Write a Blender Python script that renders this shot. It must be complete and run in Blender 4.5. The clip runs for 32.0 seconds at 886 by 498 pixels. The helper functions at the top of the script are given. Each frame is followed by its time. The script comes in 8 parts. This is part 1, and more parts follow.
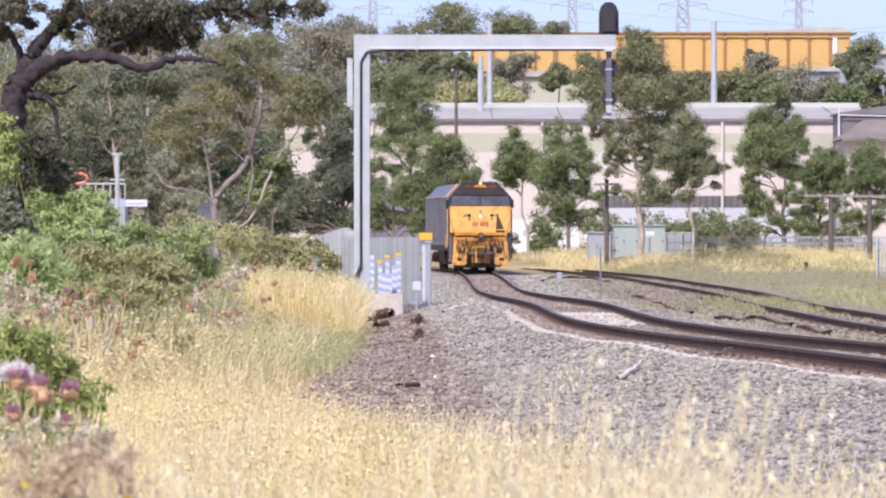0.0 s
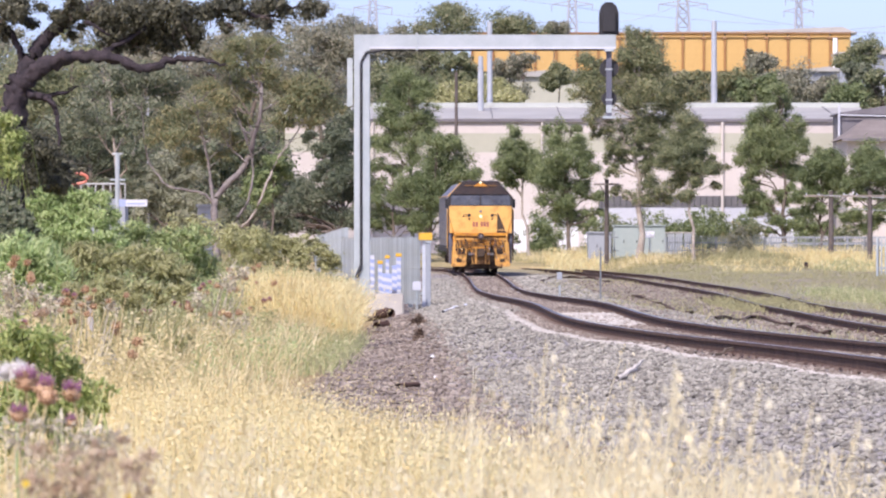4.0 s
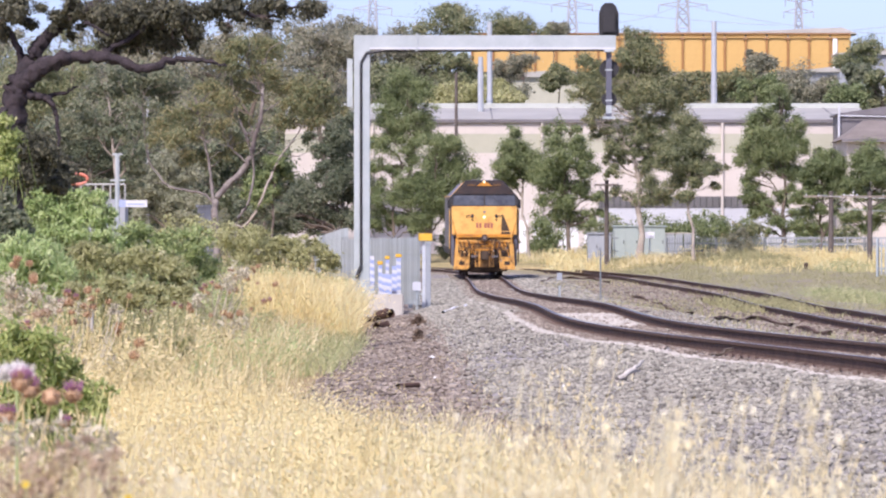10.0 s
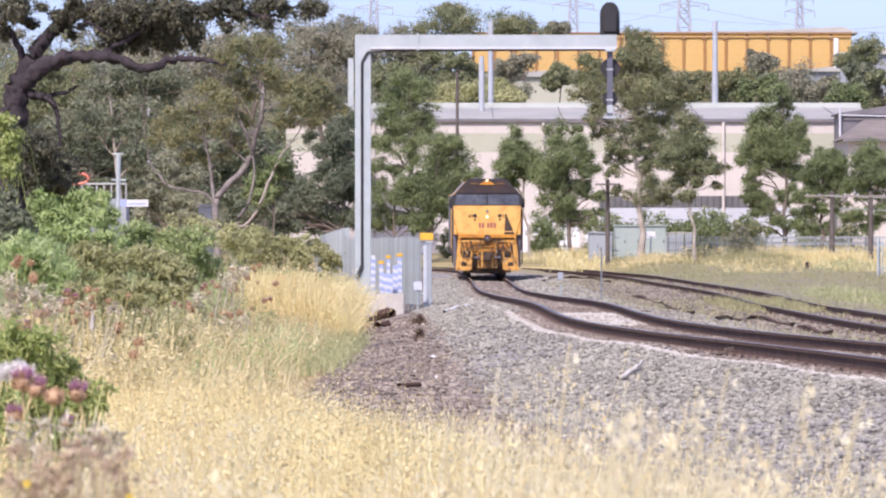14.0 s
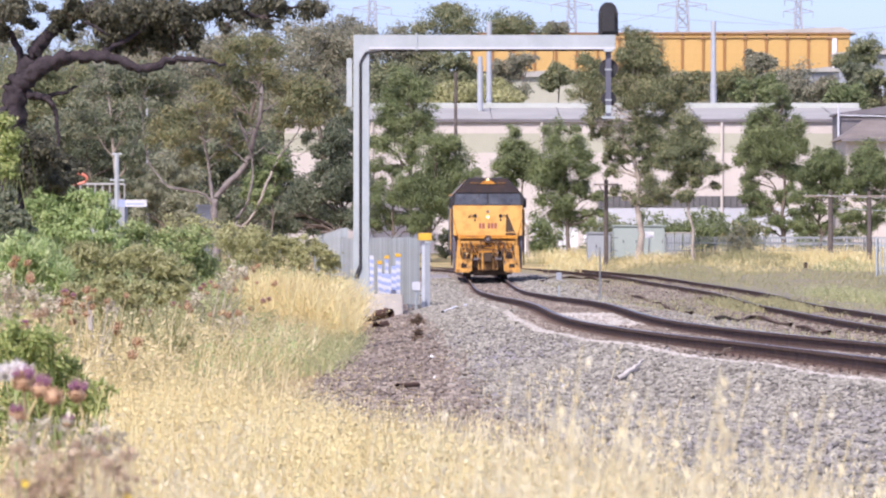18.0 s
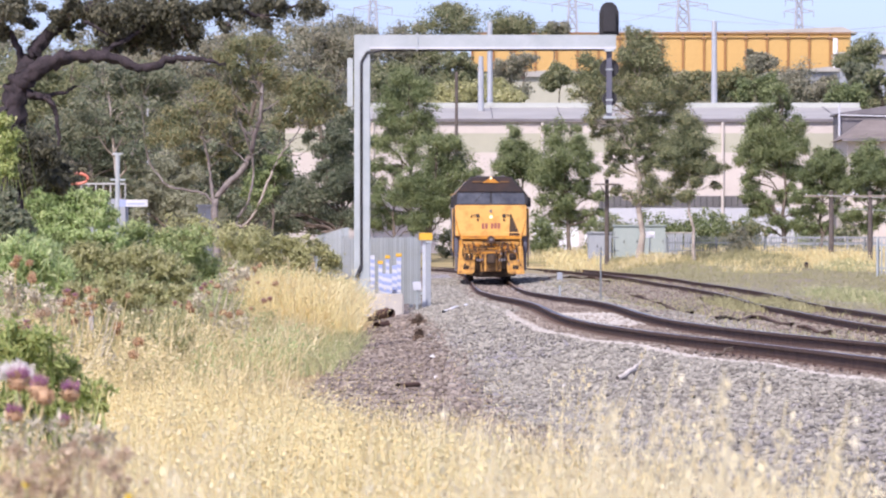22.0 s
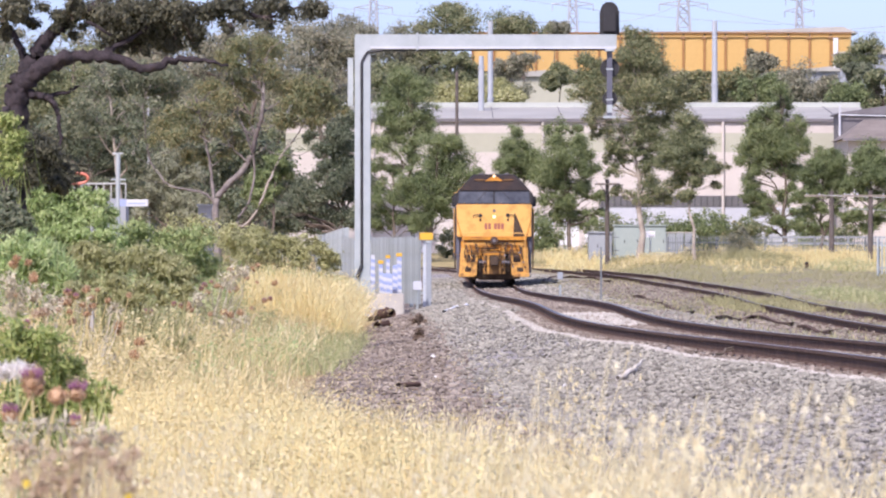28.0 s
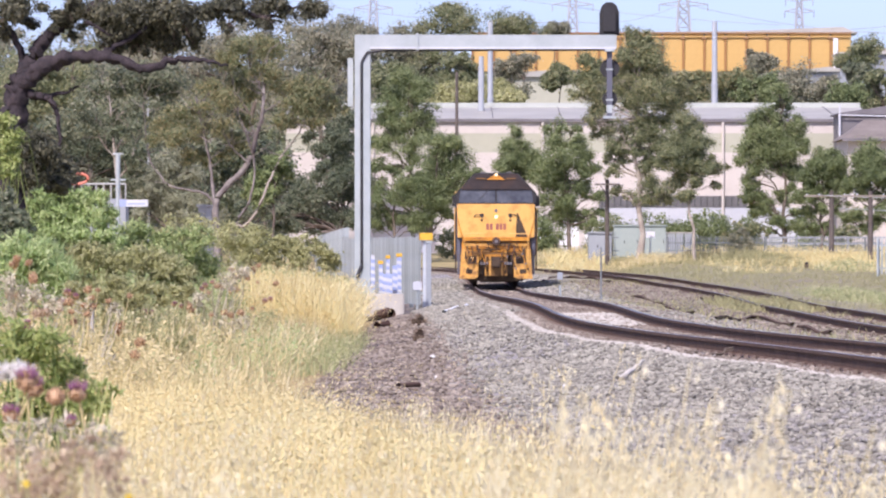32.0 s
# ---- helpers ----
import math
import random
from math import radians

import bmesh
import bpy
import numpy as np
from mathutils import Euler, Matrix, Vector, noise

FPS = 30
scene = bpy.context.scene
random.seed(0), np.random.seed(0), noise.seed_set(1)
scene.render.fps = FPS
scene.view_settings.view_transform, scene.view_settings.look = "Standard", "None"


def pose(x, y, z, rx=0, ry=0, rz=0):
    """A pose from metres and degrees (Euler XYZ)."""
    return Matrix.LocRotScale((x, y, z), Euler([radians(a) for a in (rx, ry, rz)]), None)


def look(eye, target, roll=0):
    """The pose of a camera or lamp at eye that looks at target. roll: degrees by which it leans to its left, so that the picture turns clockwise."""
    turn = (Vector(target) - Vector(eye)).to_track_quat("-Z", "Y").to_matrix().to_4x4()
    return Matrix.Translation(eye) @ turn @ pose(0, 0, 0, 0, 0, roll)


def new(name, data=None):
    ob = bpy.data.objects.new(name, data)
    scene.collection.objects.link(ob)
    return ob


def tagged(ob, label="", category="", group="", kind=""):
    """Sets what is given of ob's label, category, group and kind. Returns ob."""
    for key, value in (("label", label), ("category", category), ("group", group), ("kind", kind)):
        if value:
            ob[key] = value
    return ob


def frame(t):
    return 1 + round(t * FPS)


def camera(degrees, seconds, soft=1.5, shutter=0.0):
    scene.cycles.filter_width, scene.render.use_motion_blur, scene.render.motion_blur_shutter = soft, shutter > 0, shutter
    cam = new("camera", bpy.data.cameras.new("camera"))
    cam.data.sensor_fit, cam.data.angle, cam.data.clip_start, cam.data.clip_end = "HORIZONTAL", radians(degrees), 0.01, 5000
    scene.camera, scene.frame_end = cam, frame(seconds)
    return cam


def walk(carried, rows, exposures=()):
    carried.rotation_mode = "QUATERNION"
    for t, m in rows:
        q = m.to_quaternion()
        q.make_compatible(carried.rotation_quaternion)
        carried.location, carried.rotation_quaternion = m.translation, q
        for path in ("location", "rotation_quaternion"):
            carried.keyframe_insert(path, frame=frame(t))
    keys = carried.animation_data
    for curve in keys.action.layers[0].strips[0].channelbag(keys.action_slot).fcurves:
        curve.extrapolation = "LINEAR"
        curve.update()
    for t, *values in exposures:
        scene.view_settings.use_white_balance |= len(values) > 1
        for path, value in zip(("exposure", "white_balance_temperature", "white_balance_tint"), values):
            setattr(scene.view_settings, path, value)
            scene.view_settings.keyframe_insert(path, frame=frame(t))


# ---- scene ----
# ---- camera ----
cam = camera(10.0, 32.0, soft=2.2, shutter=0.5)
cam.data.dof.use_dof = True
cam.data.dof.focus_distance = 150.0
cam.data.dof.aperture_fstop = 27.0
EYE = (0.0, 0.0, 1.7)
walk(cam, [(t, pose(*EYE, 90.0575 + up, 0, left)) for t, left, up in ((0, -0.0034, -0.0001),(0.5, 0.0006, -0.0011),(1, -0.0014, -0.0001),(1.5, 0.0005, 0.0018),(2, -0.0014, 0.0009),(2.5, -0.0033, 0.0039),(3, -0.0024, 0.0009),(3.5, -0.0024, -0.0001),(5.5, -0.0033, -0.0001),(6, -0.0015, 0.0019),(6.5, 0.0005, -0.0011),(7, -0.0004, 0.0028),(7.5, 0.0015, 0.0019),(8, -0.0014, 0.0009),(8.5, -0.0033, 0.0048),(9, -0.0053, 0.0048),(9.5, -0.0034, 0.0058),(10, -0.0033, 0.0067),(10.5, -0.0024, -0.0050),(11, -0.0063, -0.0030),(11.5, 0.0007, 0.0067),(12, -0.0014, 0.0058),(12.5, 0.0006, -0.0010),(13, 0.0015, 0.0019),(13.5, 0.0064, -0.0011),(14, 0.0083, 0.0009),(14.5, 0.0083, -0.0118),(16.5, -0.0072, -0.0030),(17, -0.0102, -0.0011),(17.5, 0.0035, 0.0019),(18, -0.0092, 0.0028),(18.5, 0.0064, -0.0030),(19, 0.0083, -0.0089),(19.5, -0.0083, 0.0058),(20, 0.0132, 0.0009),(20.5, -0.0034, -0.0030),(21, -0.0034, -0.0011),(21.5, -0.0063, 0.0028),(22, -0.0004, 0.0009),(22.5, -0.0043, 0.0019),(23, 0.0006, -0.0050),(23.5, 0.0044, -0.0050),(24, 0.0074, -0.0069),(24.5, 0.0035, -0.0011),(25, 0.0073, -0.0000),(25.5, 0.0064, -0.0021),(27.5, 0.0035, -0.0001),(28, 0.0045, -0.0021),(28.5, 0.0006, -0.0001),(29, -0.0063, 0.0028),(29.5, 0.0015, -0.0030),(30, -0.0004, -0.0041),(30.5, -0.0004, 0.0028),(31, 0.0005, -0.0021),(31.5, 0.0015, -0.0000),(32, 0.0035, 0.0009))], exposures=[(0.0, 0.40, 6450, 20.5), (32.0, 0.40, 6450, 20.5)])

# ---- light ----
SUN_HIGH, SUN_BEHIND = 48.0, 22.0
sun_to = Vector((-math.sin(radians(SUN_BEHIND)) * math.cos(radians(SUN_HIGH)),
                 -math.cos(radians(SUN_BEHIND)) * math.cos(radians(SUN_HIGH)), math.sin(radians(SUN_HIGH))))
sun = new("sun", bpy.data.lights.new("sun", "SUN"))
sun.data.energy, sun.data.angle, sun.data.color = 3.8, radians(0.6), (1.0, 0.95, 0.88)
sun.matrix_basis = look(sun_to * 50, (0, 0, 0))
world = bpy.data.worlds.new("sky")
scene.world = world
world.use_nodes = True
wn = world.node_tree.nodes
sky = wn.new("ShaderNodeTexSky")
sky.sky_type, sky.sun_disc = "NISHITA", False
sky.sun_elevation, sky.sun_rotation = radians(SUN_HIGH), radians(180 + SUN_BEHIND)
sky.air_density, sky.dust_density, sky.ozone_density = 0.6, 1.5, 4.6
wn["Background"].inputs["Strength"].default_value = 0.172
haze = wn.new("ShaderNodeMix")
haze.data_type, haze.blend_type = "RGBA", "MULTIPLY"
haze.inputs["Factor"].default_value = 1.0
haze.inputs[7].default_value = (1.10, 0.985, 1.03, 1.0)
world.node_tree.links.new(sky.outputs["Color"], haze.inputs[6])
world.node_tree.links.new(haze.outputs[2], wn["Background"].inputs["Color"])


# ---- materials ----
def material(name, low, high, scale=3.0, fine=40.0, rough=0.8, metal=0.0, bump=0.3, spread=0.35, dirt=None, dirt_scale=0.7, dirt_amount=0.5):
    """A surface with blotches and grain between two colours, stains and fine relief."""
    m = bpy.data.materials.new(name)
    m.use_nodes = True
    n, l = m.node_tree.nodes, m.node_tree.links
    b = n["Principled BSDF"]
    co = n.new("ShaderNodeTexCoord")
    big, small = n.new("ShaderNodeTexNoise"), n.new("ShaderNodeTexNoise")
    big.inputs["Scale"].default_value, small.inputs["Scale"].default_value = scale, fine
    big.inputs["Detail"].default_value, small.inputs["Detail"].default_value = 4, 3
    for k in (big, small):
        l.new(co.outputs["Object"], k.inputs["Vector"])
    mix = n.new("ShaderNodeMix")
    mix.data_type = "FLOAT"
    mix.inputs["Factor"].default_value = spread
    l.new(big.outputs["Fac"], mix.inputs[2])
    l.new(small.outputs["Fac"], mix.inputs[3])
    ramp = n.new("ShaderNodeValToRGB")
    ramp.color_ramp.elements[0].position, ramp.color_ramp.elements[1].position = 0.32, 0.68
    ramp.color_ramp.elements[0].color, ramp.color_ramp.elements[1].color = (*low, 1), (*high, 1)
    l.new(mix.outputs[0], ramp.inputs["Fac"])
    out = ramp.outputs["Color"]
    if dirt:
        d = n.new("ShaderNodeTexNoise")
        d.inputs["Scale"].default_value, d.inputs["Detail"].default_value = dirt_scale, 6
        l.new(co.outputs["Object"], d.inputs["Vector"])
        dr = n.new("ShaderNodeValToRGB")
        dr.color_ramp.elements[0].position, dr.color_ramp.elements[1].position = 0.48, 0.7
        dr.color_ramp.elements[0].color, dr.color_ramp.elements[1].color = (0, 0, 0, 1), (dirt_amount,) * 3 + (1,)
        l.new(d.outputs["Fac"], dr.inputs["Fac"])
        dm = n.new("ShaderNodeMix")
        dm.data_type = "RGBA"
        l.new(dr.outputs["Color"], dm.inputs["Factor"])
        l.new(out, dm.inputs[6])
        dm.inputs[7].default_value = (*dirt, 1)
        out = dm.outputs[2]
    l.new(out, b.inputs["Base Color"])
    b.inputs["Roughness"].default_value, b.inputs["Metallic"].default_value = rough, metal
    if bump:
        bp = n.new("ShaderNodeBump")
        bp.inputs["Strength"].default_value, bp.inputs["Distance"].default_value = bump, 0.02
        l.new(small.outputs["Fac"], bp.inputs["Height"])
        l.new(bp.outputs["Normal"], b.inputs["Normal"])
    return m


def pieces(name, colours, through_light=0.0, rough=0.7, drift=0.0, drift_scale=0.4):
    """Many small pieces, each with a colour of its own out of a ramp."""
    m = bpy.data.materials.new(name)
    m.use_nodes = True
    n, l = m.node_tree.nodes, m.node_tree.links
    b, outp = n["Principled BSDF"], n["Material Output"]
    geo, ramp = n.new("ShaderNodeNewGeometry"), n.new("ShaderNodeValToRGB")
    e = ramp.color_ramp.elements
    while len(e) < len(colours):
        e.new(0.5)
    for i, c in enumerate(colours):
        e[i].position, e[i].color = i / max(1, len(colours) - 1), (*c, 1)
    fac = geo.outputs["Random Per Island"]
    if drift:
        co, no, mx = n.new("ShaderNodeTexCoord"), n.new("ShaderNodeTexNoise"), n.new("ShaderNodeMix")
        no.inputs["Scale"].default_value = drift_scale
        l.new(co.outputs["Object"], no.inputs["Vector"])
        mr = n.new("ShaderNodeMapRange")
        mr.inputs["From Min"].default_value, mr.inputs["From Max"].default_value = 0.3, 0.7
        l.new(no.outputs["Fac"], mr.inputs["Value"])
        mx.data_type = "FLOAT"
        mx.inputs["Factor"].default_value = drift
        l.new(fac, mx.inputs[2])
        l.new(mr.outputs["Result"], mx.inputs[3])
        fac = mx.outputs[0]
    l.new(fac, ramp.inputs["Fac"])
    l.new(ramp.outputs["Color"], b.inputs["Base Color"])
    b.inputs["Roughness"].default_value = rough
    b.inputs["Specular IOR Level"].default_value = 0.3
    if through_light:
        tr, ms = n.new("ShaderNodeBsdfTranslucent"), n.new("ShaderNodeMixShader")
        l.new(ramp.outputs["Color"], tr.inputs["Color"])
        ms.inputs["Fac"].default_value = through_light
        l.new(b.outputs["BSDF"], ms.inputs[1])
        l.new(tr.outputs["BSDF"], ms.inputs[2])
        l.new(ms.outputs["Shader"], outp.inputs["Surface"])
    return m


def glow(name, colour, strength):
    m = bpy.data.materials.new(name)
    m.use_nodes = True
    b = m.node_tree.nodes["Principled BSDF"]
    b.inputs["Base Color"].default_value = (*colour, 1)
    b.inputs["Emission Color"].default_value = (*colour, 1)
    b.inputs["Emission Strength"].default_value = strength
    return m


GALV = material("galvanised_steel", (0.38, 0.43, 0.43), (0.49, 0.54, 0.545), 2.0, 25, 0.45, 0.35, 0.08)
# Zinc brightened in colour for the sunlit edge of the end post.
SUNLITZINC = material("sunlit_zinc_paint", (0.44, 0.48, 0.52), (0.60, 0.64, 0.68), 2.0, 25, 0.4, 0.2, 0.05)
OLDSTEEL = material("dull_old_steel", (0.17, 0.19, 0.20), (0.23, 0.255, 0.26), 2.0, 25, 0.7, 0.1, 0.05)
POLE = material("pale_painted_steel", (0.34, 0.37, 0.40), (0.43, 0.46, 0.49), 0.8, 12, 0.5, 0.1, 0.05)
BLACK = material("black_painted_steel", (0.012, 0.012, 0.014), (0.03, 0.03, 0.034), 3, 30, 0.6, 0, 0.1)
YELLOW = material("yellow_loco_paint", (0.68, 0.38, 0.095), (0.77, 0.45, 0.13), 1.2, 18, 0.42, 0, 0.04, 0.3, (0.30, 0.15, 0.03), 2.5, 0.55)
RUSTYYELLOW = material("rust_streaked_yellow_paint", (0.42, 0.17, 0.02), (0.66, 0.30, 0.025), 3.0, 18, 0.55, 0, 0.1, 0.3, (0.20, 0.085, 0.03), 4.0, 0.7)
GREYPAINT = material("blue_grey_loco_paint", (0.12, 0.125, 0.165), (0.175, 0.18, 0.23), 1.0, 14, 0.4, 0, 0.05, 0.3, (0.16, 0.13, 0.10), 1.5, 0.5)
GRIME = material("oily_grime", (0.035, 0.025, 0.018), (0.10, 0.065, 0.04), 5, 40, 0.75, 0.2, 0.3)
RUST = material("rusty_rail", (0.065, 0.038, 0.028), (0.14, 0.085, 0.062), 4, 60, 0.85, 0.2, 0.4)
RAILTOP = material("worn_rail_head", (0.22, 0.20, 0.19), (0.32, 0.30, 0.29), 4, 40, 0.4, 0.8, 0.1)
SLEEPER = material("weathered_sleeper", (0.13, 0.095, 0.08), (0.24, 0.19, 0.16), 4, 50, 0.9, 0, 0.5)
BARK = material("grey_brown_bark", (0.09, 0.07, 0.055), (0.22, 0.18, 0.145), 3, 25, 0.9, 0, 0.7)
DARKBARK = material("dark_bark", (0.010, 0.008, 0.011), (0.062, 0.047, 0.052), 7, 38, 0.9, 0, 1.0, 0.5)
TWIGBARK = material("brown_twig_bark", (0.05, 0.038, 0.034), (0.20, 0.15, 0.12), 6, 30, 0.9, 0, 0.5)
PALEBARK = material("pale_gum_bark", (0.28, 0.24, 0.20), (0.5, 0.45, 0.39), 1.6, 15, 0.85, 0, 0.4, 0.4, (0.14, 0.11, 0.09), 1.2, 0.7)
CHARRED = material("charred_brown_wood", (0.03, 0.016, 0.013), (0.11, 0.06, 0.045), 6, 40, 0.9, 0, 0.6)
STEMBARK = material("mottled_gum_bark", (0.101, 0.086, 0.086), (0.328, 0.296, 0.269), 1.4, 12, 0.85, 0, 0.5, 0.35, (0.10, 0.08, 0.08), 1.0, 0.8)
DRIFTWOOD = material("bleached_dead_wood", (0.42, 0.39, 0.35), (0.62, 0.59, 0.54), 4, 40, 0.9, 0, 0.4)
WOODPOLE = material("weathered_pole_timber", (0.075, 0.062, 0.056), (0.15, 0.128, 0.115), 3, 40, 0.9, 0, 0.4)
CREAM = material("cream_wall_sheeting", (0.53, 0.485, 0.44), (0.61, 0.56, 0.515), 0.15, 2, 0.7, 0, 0.05)
BEIGE = material("sage_beige_wall_sheeting", (0.40, 0.40, 0.31), (0.46, 0.46, 0.36), 0.15, 2, 0.7, 0, 0.05)
ROOFING = material("grey_roof_sheeting", (0.36, 0.352, 0.315), (0.47, 0.458, 0.415), 0.35, 3, 0.55, 0.1, 0.1)
RIDGE = material("pale_green_grey_ridge_paint", (0.38, 0.41, 0.38), (0.46, 0.49, 0.455), 0.4, 4, 0.6)
GUTTER = material("dark_gutter_paint", (0.13, 0.12, 0.13), (0.2, 0.19, 0.2), 0.5, 6, 0.6)
LOWERWALL = material("pale_lower_wall_paint", (0.46, 0.48, 0.52), (0.55, 0.57, 0.60), 0.25, 3, 0.7, 0, 0.05)
SLATE = material("slate_painted_steel", (0.085, 0.09, 0.12), (0.13, 0.135, 0.17), 2, 20, 0.5, 0.1, 0.05)
ROOFBROWN = material("dark_brown_roof_paint", (0.016, 0.012, 0.013), (0.042, 0.028, 0.026), 2.5, 20, 0.6, 0, 0.08, 0.4, (0.10, 0.045, 0.02), 2.2, 0.25)
PILOTPAINT = material("grimy_pilot_paint", (0.60, 0.31, 0.065), (0.74, 0.41, 0.10), 3.0, 18, 0.5, 0, 0.06, 0.3, (0.15, 0.07, 0.035), 4.5, 0.85)
GOLDGRIME = material("oily_yellow_paint", (0.09, 0.05, 0.02), (0.36, 0.18, 0.04), 6.0, 24, 0.6, 0, 0.15, 0.4, (0.05, 0.03, 0.02), 6.0, 0.8)
# Two dark paints for the canopy shade put on the warehouse wall.
CANOPYSHADE = material("canopy_shade_paint", (0.10, 0.10, 0.105), (0.17, 0.165, 0.165), 0.8, 9, 0.7)
SHADE = material("canopy_shade_dark_paint", (0.05, 0.05, 0.055), (0.09, 0.09, 0.09), 0.5, 6, 0.8)
ORANGE = material("orange_yellow_panel_paint", (0.54, 0.34, 0.115), (0.61, 0.40, 0.14), 0.12, 2, 0.6, 0, 0.05)
PYLON = material("dull_lattice_steel", (0.36, 0.38, 0.42), (0.44, 0.46, 0.50), 0.5, 6, 0.6, 0.1, 0.0)
CONCRETE = material("pale_concrete", (0.38, 0.36, 0.325), (0.53, 0.51, 0.465), 2, 30, 0.9, 0, 0.3)
HUT = material("pale_green_cabinet_paint", (0.28, 0.34, 0.32), (0.35, 0.41, 0.39), 0.8, 10, 0.55, 0, 0.04)
HUTGREY = material("grey_cabinet_paint", (0.27, 0.30, 0.33), (0.34, 0.37, 0.40), 0.8, 10, 0.55, 0, 0.04)
TILEROOF = material("brown_grey_tiled_roof", (0.17, 0.145, 0.13), (0.24, 0.21, 0.19), 0.8, 6, 0.85, 0, 0.3)
BLUESTRIPE = material("blue_marker_paint", (0.26, 0.33, 0.56), (0.36, 0.42, 0.62), 2, 20, 0.5)
FADEDWHITE = material("faded_white_paint", (0.50, 0.52, 0.57), (0.60, 0.62, 0.66), 2, 20, 0.6)
WHITEPAINT = material("white_marker_paint", (0.74, 0.75, 0.78), (0.84, 0.84, 0.86), 2, 20, 0.5)
SIGNYELLOW = material("faded_yellow_plate", (0.62, 0.36, 0.03), (0.74, 0.46, 0.05), 3, 30, 0.6)
REDPAINT = material("faded_red_paint", (0.52, 0.16, 0.10), (0.62, 0.22, 0.15), 3, 30, 0.5)
NUMBERED = material("red_number_paint", (0.27, 0.09, 0.07), (0.36, 0.13, 0.09), 3, 30, 0.5)
WINDOW = material("dark_cab_glass", (0.03, 0.04, 0.065), (0.11, 0.13, 0.165), 2.2, 5, 0.06, 0, 0.0)
LAMP = glow("lit_headlamp", (1.0, 0.76, 0.42), 1.0)
STONES = pieces("ballast_stones", [(0.0685, 0.0658, 0.0565), (0.206, 0.194, 0.165), (0.28, 0.271, 0.231), (0.354, 0.341, 0.29), (0.429, 0.416, 0.339)], 0, 0.85, 0.25, 0.5)
PALESTONES = pieces("pale_stones", [(0.347, 0.32, 0.281), (0.429, 0.405, 0.364), (0.512, 0.489, 0.446)], 0, 0.9)
BROWNSTONES = pieces("brown_stones", [(0.105, 0.085, 0.070), (0.19, 0.158, 0.13), (0.275, 0.235, 0.197), (0.40, 0.355, 0.30)], 0, 0.9, 0.25, 0.5)
DRY = pieces("dry_grass", [(0.614, 0.473, 0.217), (0.798, 0.662, 0.334), (0.89, 0.819, 0.456), (0.92, 0.903, 0.648)], 0.45, 0.7, 0.55, 1.4)
OATS = pieces("oat_straw", [(0.74, 0.64, 0.38), (0.82, 0.74, 0.47), (0.87, 0.80, 0.51), (0.88, 0.84, 0.62)], 0.4, 0.7)
DULLGRASS = pieces("dull_grass", [(0.42, 0.38, 0.19), (0.64, 0.565, 0.29), (0.86, 0.755, 0.45), (0.88, 0.87, 0.64)], 0.45, 0.7, 0.4, 0.3)
GREENGRASS = pieces("green_grass", [(0.26, 0.32, 0.14), (0.40, 0.45, 0.21), (0.58, 0.57, 0.32), (0.74, 0.68, 0.44)], 0.45, 0.7, 0.3, 0.5)
YARDWEED = pieces("yard_weeds", [(0.28, 0.275, 0.14), (0.36, 0.35, 0.18), (0.44, 0.415, 0.225), (0.54, 0.49, 0.28)], 0.35, 0.7, 0.45, 0.25)
WEEDSTALK = pieces("weed_stalks", [(0.193, 0.279, 0.111), (0.328, 0.427, 0.178), (0.48, 0.576, 0.265), (0.655, 0.669, 0.377)], 0.35, 0.7, 0.3, 0.5)
WEED = pieces("weed_leaves", [(0.143, 0.198, 0.088), (0.286, 0.369, 0.154), (0.484, 0.561, 0.259), (0.704, 0.726, 0.429)], 0.4, 0.6, 0.35, 0.5)
BRIGHTLEAF = pieces("bright_leaves", [(0.155, 0.218, 0.069), (0.316, 0.397, 0.138), (0.494, 0.552, 0.218), (0.713, 0.713, 0.38)], 0.5, 0.55, 0.3, 0.6)
LUSHLEAF = pieces("lush_leaves", [(0.20, 0.29, 0.12), (0.38, 0.50, 0.22), (0.56, 0.66, 0.32), (0.74, 0.78, 0.47)], 0.5, 0.6, 0.3, 0.6)
OLIVELEAF = pieces("olive_brown_leaves", [(0.238, 0.243, 0.119), (0.4, 0.405, 0.2), (0.548, 0.552, 0.296), (0.721, 0.681, 0.464)], 0.5, 0.7, 0.4, 0.4)
GUM = pieces("gum_leaves", [(0.106, 0.136, 0.08), (0.214, 0.254, 0.14), (0.365, 0.375, 0.209), (0.556, 0.509, 0.326)], 0.5, 0.5, 0.35, 0.25)
# Deep green; its darkness also paints shade into gaps between trees.
GUMDEEPSHADE = pieces("deep_green_and_shade_leaves", [(0.084, 0.113, 0.077), (0.167, 0.21, 0.136), (0.286, 0.309, 0.202), (0.437, 0.42, 0.316)], 0.5, 0.5, 0.35, 0.25)
# Grey leaves; on the far slope their grey also paints in haze.
GUMGREYHAZE = pieces("grey_gum_and_haze_leaves", [(0.164, 0.17, 0.14), (0.274, 0.289, 0.21), (0.403, 0.389, 0.282), (0.552, 0.51, 0.4)], 0.5, 0.5, 0.35, 0.25)
MIDLEAF = pieces("fresh_green_leaves", [(0.12, 0.165, 0.08), (0.24, 0.305, 0.135), (0.38, 0.45, 0.21), (0.56, 0.58, 0.34)], 0.5, 0.5, 0.35, 0.3)
OLIVEGUM = pieces("olive_gum_leaves", [(0.22, 0.235, 0.17), (0.34, 0.36, 0.25), (0.47, 0.48, 0.34), (0.60, 0.585, 0.44)], 0.5, 0.5, 0.35, 0.25)
